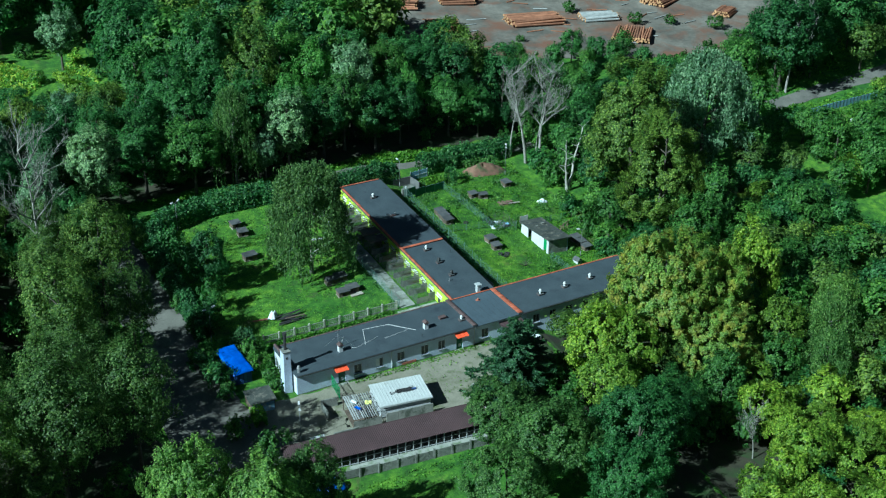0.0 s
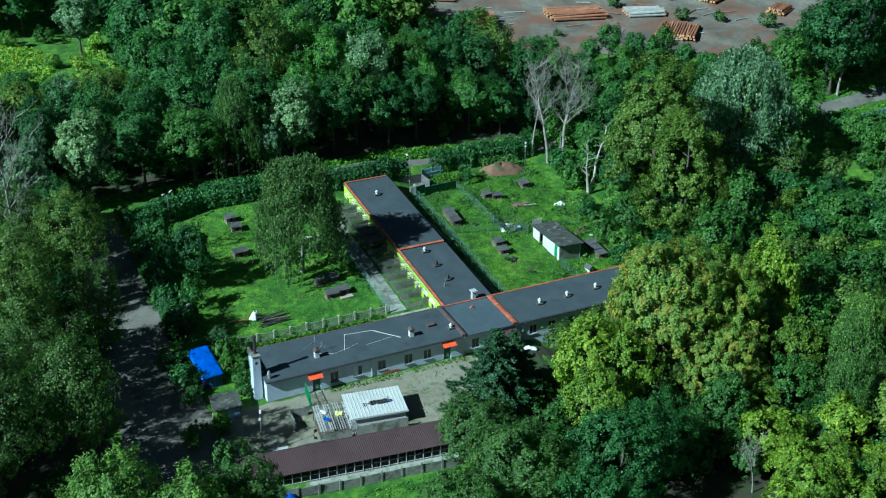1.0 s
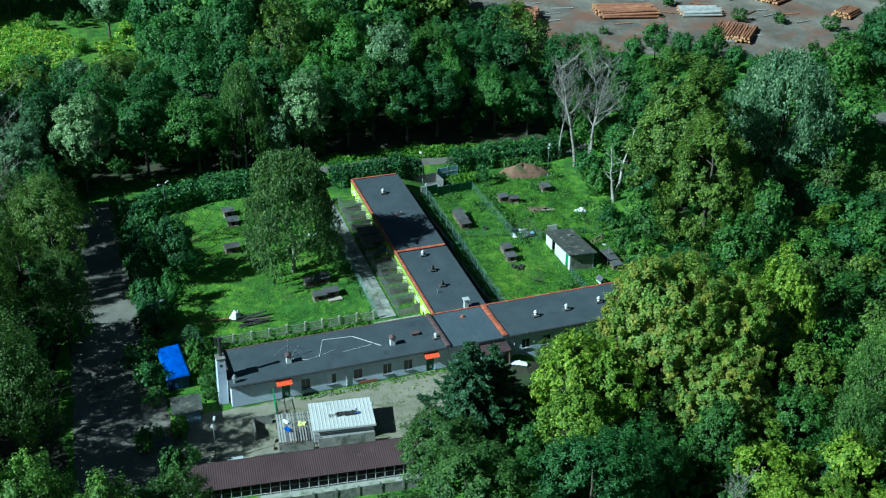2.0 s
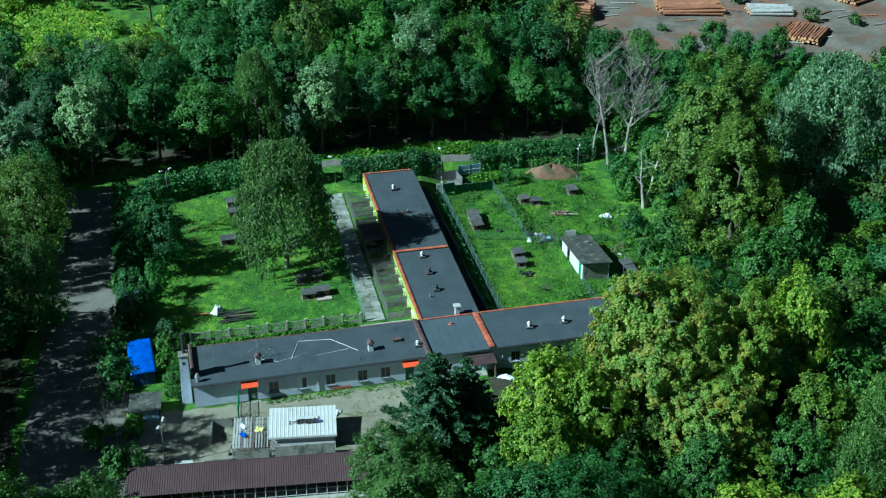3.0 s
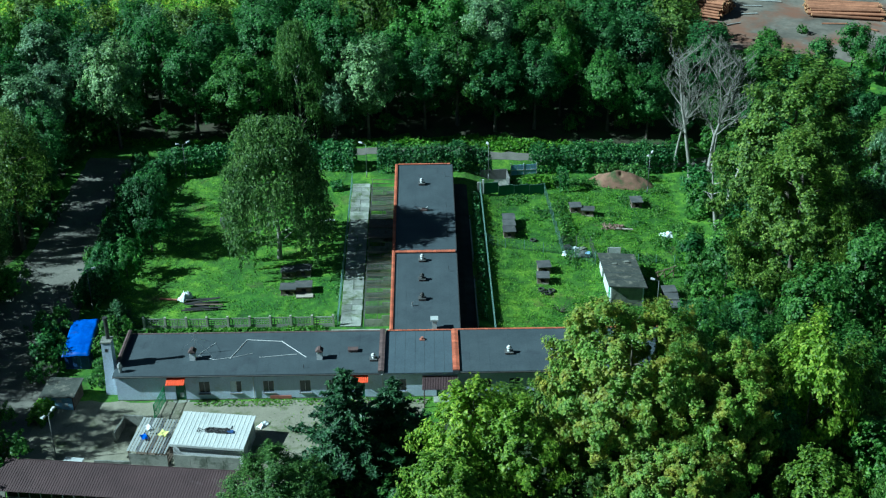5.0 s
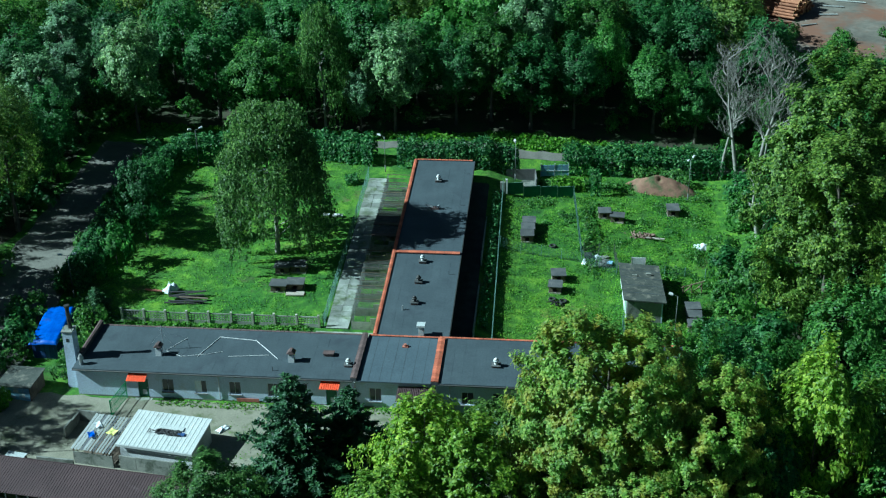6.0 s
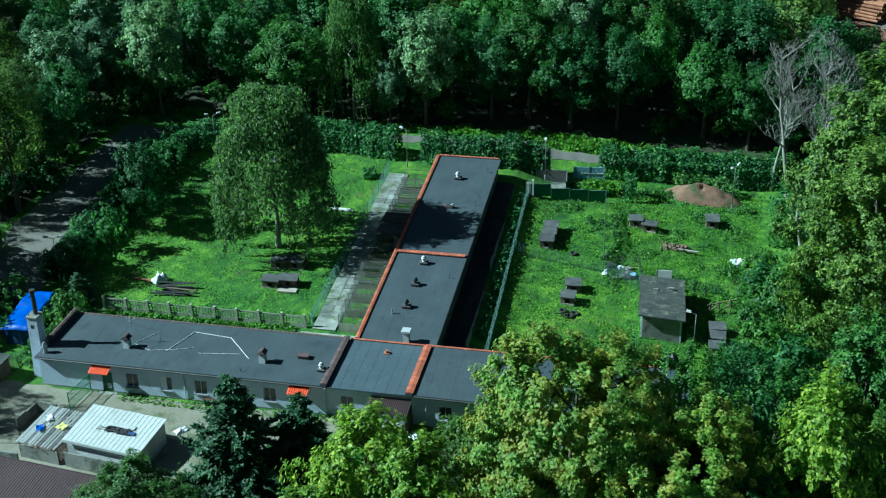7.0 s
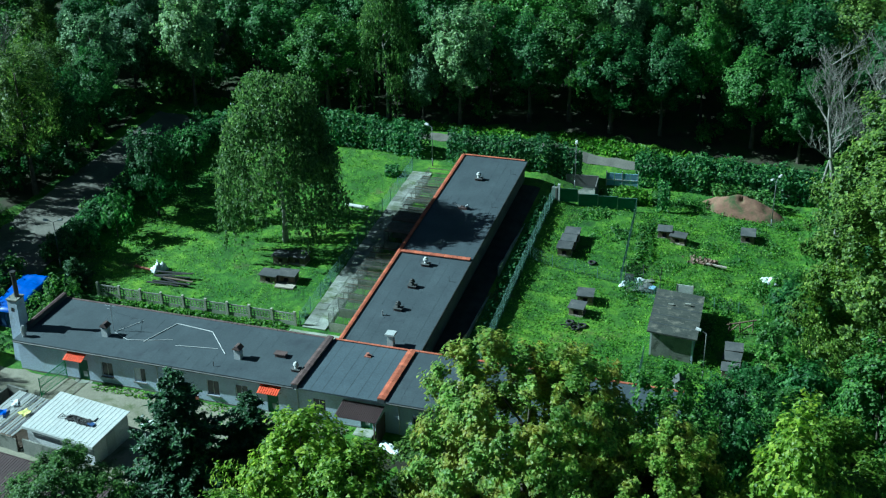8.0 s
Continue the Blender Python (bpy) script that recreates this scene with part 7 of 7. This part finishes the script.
wire_fence("sagging wire pen among weeds by the shed", [(20.4, 8.6), (23.8, 8.9), (24.1, 5.6)], 1.4, 1.7, "run_wire")
hedge("small dense conifer bush beside the building", [(-29.0, -11.6), (-28.6, -11.4)], 2.0, 3.4, mat="needle", per=700, size=0.16)
hedge("shrubs beside the open road", [(-33.5, -27.5), (-33.0, -24.5)], 1.6, 1.5, mat="weed")
hedge("rank weeds at the wall of the shed", [(29.4, -3.5), (29.4, 4.6)], 0.8, 0.5, mat="weed_tall")

# ---- timber yard ----
bm = bmesh.new()
bm_tube(bm, (-0.5, 0, 0), (0.5, 0, 0), 1.0, 0.92, 8, False)
LOG = mesh_of("log", bm, M["log_bark"], True)
LOG_GREY = LOG.copy()
LOG_GREY.materials.clear()
LOG_GREY.materials.append(M["log_grey"])
bm = bmesh.new()
bm_tube(bm, (-0.02, 0, 0), (0.0, 0, 0), 0.96, 1.0, 8)
LOG_END = mesh_of("cut_end", bm, M["log_end"])


def log_pile(x, y, rz, rows, layers, length, r, label, mesh=LOG):
    ob = thing("log_pile", label, "log pile", x, y, land(x, y) + 0.1, rz, "log piles")
    for j in range(layers):
        for i in range(rows - j):
            o = new("log", mesh)
            o.parent = ob
            ln = length * RNG.uniform(0.9, 1.05)
            rr = r * RNG.uniform(0.8, 1.1)
            m = pose(RNG.normal(0, 0.15), (i - (rows - j - 1) / 2) * 2 * r + RNG.normal(0, 0.03), r + j * 1.7 * r, 0, RNG.normal(0, 1.2), RNG.normal(0, 1.5))
            o.matrix_basis = m @ Matrix.Diagonal((ln, rr, rr, 1))
            for s in (-1, 1):
                e = new("cut_end", LOG_END)
                e.parent = o
                e.matrix_basis = Matrix.Translation((s * 0.5 + (0.01 if s > 0 else 0.01), 0, 0)) @ Matrix.Diagonal((1, 1.0 if s < 0 else 0.92, 1.0 if s < 0 else 0.92, 1))


log_pile(52.5, 81.0, -32, 16, 6, 7.0, 0.24, "stack of orange brown pine logs")
log_pile(75.5, 79.5, -12, 13, 3, 12.0, 0.27, "stack of orange brown pine logs")
log_pile(91, 75.8, -14, 10, 2, 8.5, 0.28, "stack of grey barkless logs", LOG_GREY)
log_pile(91.5, 63.5, 48, 16, 2, 9.0, 0.27, "flat stack of long pine logs")
log_pile(96, 92, 12, 12, 4, 9.0, 0.27, "stack of brown pine logs")
log_pile(112, 80, 25, 12, 4, 9.0, 0.27, "stack of brown pine logs")
log_pile(66, 98, -20, 12, 4, 8.0, 0.27, "stack of brown pine logs")
log_pile(52, 100, -30, 12, 4, 8.0, 0.27, "stack of brown pine logs")
log_pile(121, 67, 30, 9, 3, 6.0, 0.24, "stack of brown pine logs")
for k in range(44):
    x, y = RNG.uniform(50, 112), RNG.uniform(60, 98)
    if y < 74 - 0.4 * (x - 42):
        continue
    ob = thing("loose_log", "single log lying on grey earth", "log", x, y, land(x, y) + 0.25, RNG.uniform(-50, 30), "loose logs")
    o = new("log", LOG_GREY if k % 2 else LOG)
    o.parent = ob
    o.matrix_basis = Matrix.Diagonal((RNG.uniform(2, 5), 0.14, 0.14, 1))
for p in ((96.5, 69.6, 0.7), (86.5, 81.5, 0.7), (104, 66, 0.6), (52, 69, 0.6), (59, 67, 0.5), (112, 60, 0.8), (66, 70, 0.4)):
    plant(K["bush_a"], p[0], p[1], p[2], None, "bush", "bush", "bushes of the timber yard")

# ---- clearing to the north-east ----
nf = thing("board_fence", "blue grey board fence along a lane", "fence", 103.8, 20.9, land(103.8, 20.9), 3, "far fences")
for k in range(20):
    boxes("panel", M["blue_paint"], nf, (k * 1.05, -0.03, 0.0, k * 1.05 + 0.95, 0.03, 1.5))
    boxes("post", M["dark_metal"], nf, (k * 1.05 + 0.96, -0.06, -0.2, k * 1.05 + 1.04, 0.06, 1.6))
nf = thing("board_fence", "dark green fence at a clearing", "fence", 103.8, 20.7, land(103.8, 20.7), -103, "far fences")
for k in range(9):
    boxes("panel", M["fence_green"], nf, (k * 1.05, -0.03, 0.0, k * 1.05 + 0.95, 0.03, 1.0))
crumpled("white_heap", "white sheets over a heap in the clearing", 111.5, 9.2, land(111.5, 9.2), 1.8, 1.4, 1.6, "white_cloth", 0, 11.0)
crumpled("dark_heap", "dark covered heap in the clearing", 113.6, 12.6, land(113.6, 12.6), 1.6, 1.3, 1.5, "navy", 0, 12.0)
ob = thing("bee_box", "small white box on legs in a clearing", "box", 109.4, 13.9, land(109.4, 13.9))
boxes("body", M["white_paint"], ob, (-0.5, -0.4, 0.6, 0.5, 0.4, 1.4))
for s in (-0.4, 0.4):
    boxes("leg", M["old_wood"], ob, (s - 0.05, -0.35, -0.2, s + 0.05, 0.35, 0.6))
plant(K["bare_a"], 106.8, 30.6, 1.3, 20, "dead_tree", "dead tree", "dead trees")


# ---- weeds and grass ----
def scatter(name, label, regions, count, size, mat, low, high, keep, cat="weeds"):
    P = []
    for (x0, x1, y0, y1), share in regions:
        n = int(count * share)
        x, y = RNG.uniform(x0, x1, n), RNG.uniform(y0, y1, n)
        for a, b in zip(x, y):
            if keep(a, b):
                d = noise.noise((a * 0.5, b * 0.5, 7.0)) + 0.5 * noise.noise((a * 1.7, b * 1.7, 3.0))
                if d > RNG.uniform(-0.7, 0.5):
                    P.append((a, b, land(a, b) + RNG.uniform(low, high) * (0.6 + max(0.0, d))))
    P = np.array(P)
    N = unit(RNG.normal(size=P.shape) + np.array([0, 0, 0.7]))
    ob = new(name, leaf_sheet(name, P, N, size * RNG.uniform(0.5, 1.4, len(P)), M[mat], 1.2))
    return tagged(ob, label, cat, kind="stuff")


def open_grass(x, y):
    if -6.6 < x < 10.0 and -15 < y < 23:
        return -2.9 > x > -3.0
    return True


scatter("meadow_weeds", "rank green weeds and grass tufts", [((20.2, 36.5, -13, 27), 0.55), ((11.2, 20.2, -13, 21), 0.16), ((-31, -6, -10, 25), 0.3)], 95000, 0.1, "weed", 0.02, 0.26, open_grass)
scatter("tall_weeds", "tall pale weeds in tufts on the meadow", [((20.4, 37, 4, 27), 0.6), ((11.3, 20, 14, 21), 0.15), ((21, 36, -13, -5), 0.15), ((-6.4, -5.9, -10, 20), 0.05), ((-31, -26, -10, 20), 0.05)], 40000, 0.16, "weed_tall", 0.05, 0.5, lambda x, y: noise.noise((x * 0.35, y * 0.35, 11.0)) > 0.12)
scatter("yard_weeds", "green weeds along the wall and yard edges", [((-19, 4, -24.0, -22.9), 0.5), ((-34, -7, -44.5, -42.6), 0.35), ((-12, 3, -34, -24), 0.15)], 3600, 0.15, "weed", 0.03, 0.35, lambda x, y: True)
scatter("goldenrod_field", "yellow green field with goldenrod in bloom", [((-95, -22, 74, 103), 1.0)], 70000, 0.36, "goldenrod", 0.1, 0.9, lambda x, y: noise.noise((x * 0.05, y * 0.05, 2.0)) > -0.2, "field")
scatter("verge_grass", "long bright grass along the lane", [((8, 40, 31.0, 33.8), 0.5), ((-40, 8, 31, 33), 0.2), ((97, 130, 5, 26), 0.3), ((97, 130, 30, 44), 0.15)], 16000, 0.35, "weed", 0.05, 0.5, lambda x, y: True)
# This strip carries the kennel's cast shadow in its colour.
draped("pavement_ditch", [(7.05, -14.5), (9.2, -14.5), (9.1, 20), (7.05, 20)], M["gangway"], "dark concrete gangway beside the kennel, shadow painted in", "pavement", 4, 30, 0.1, 0.0)
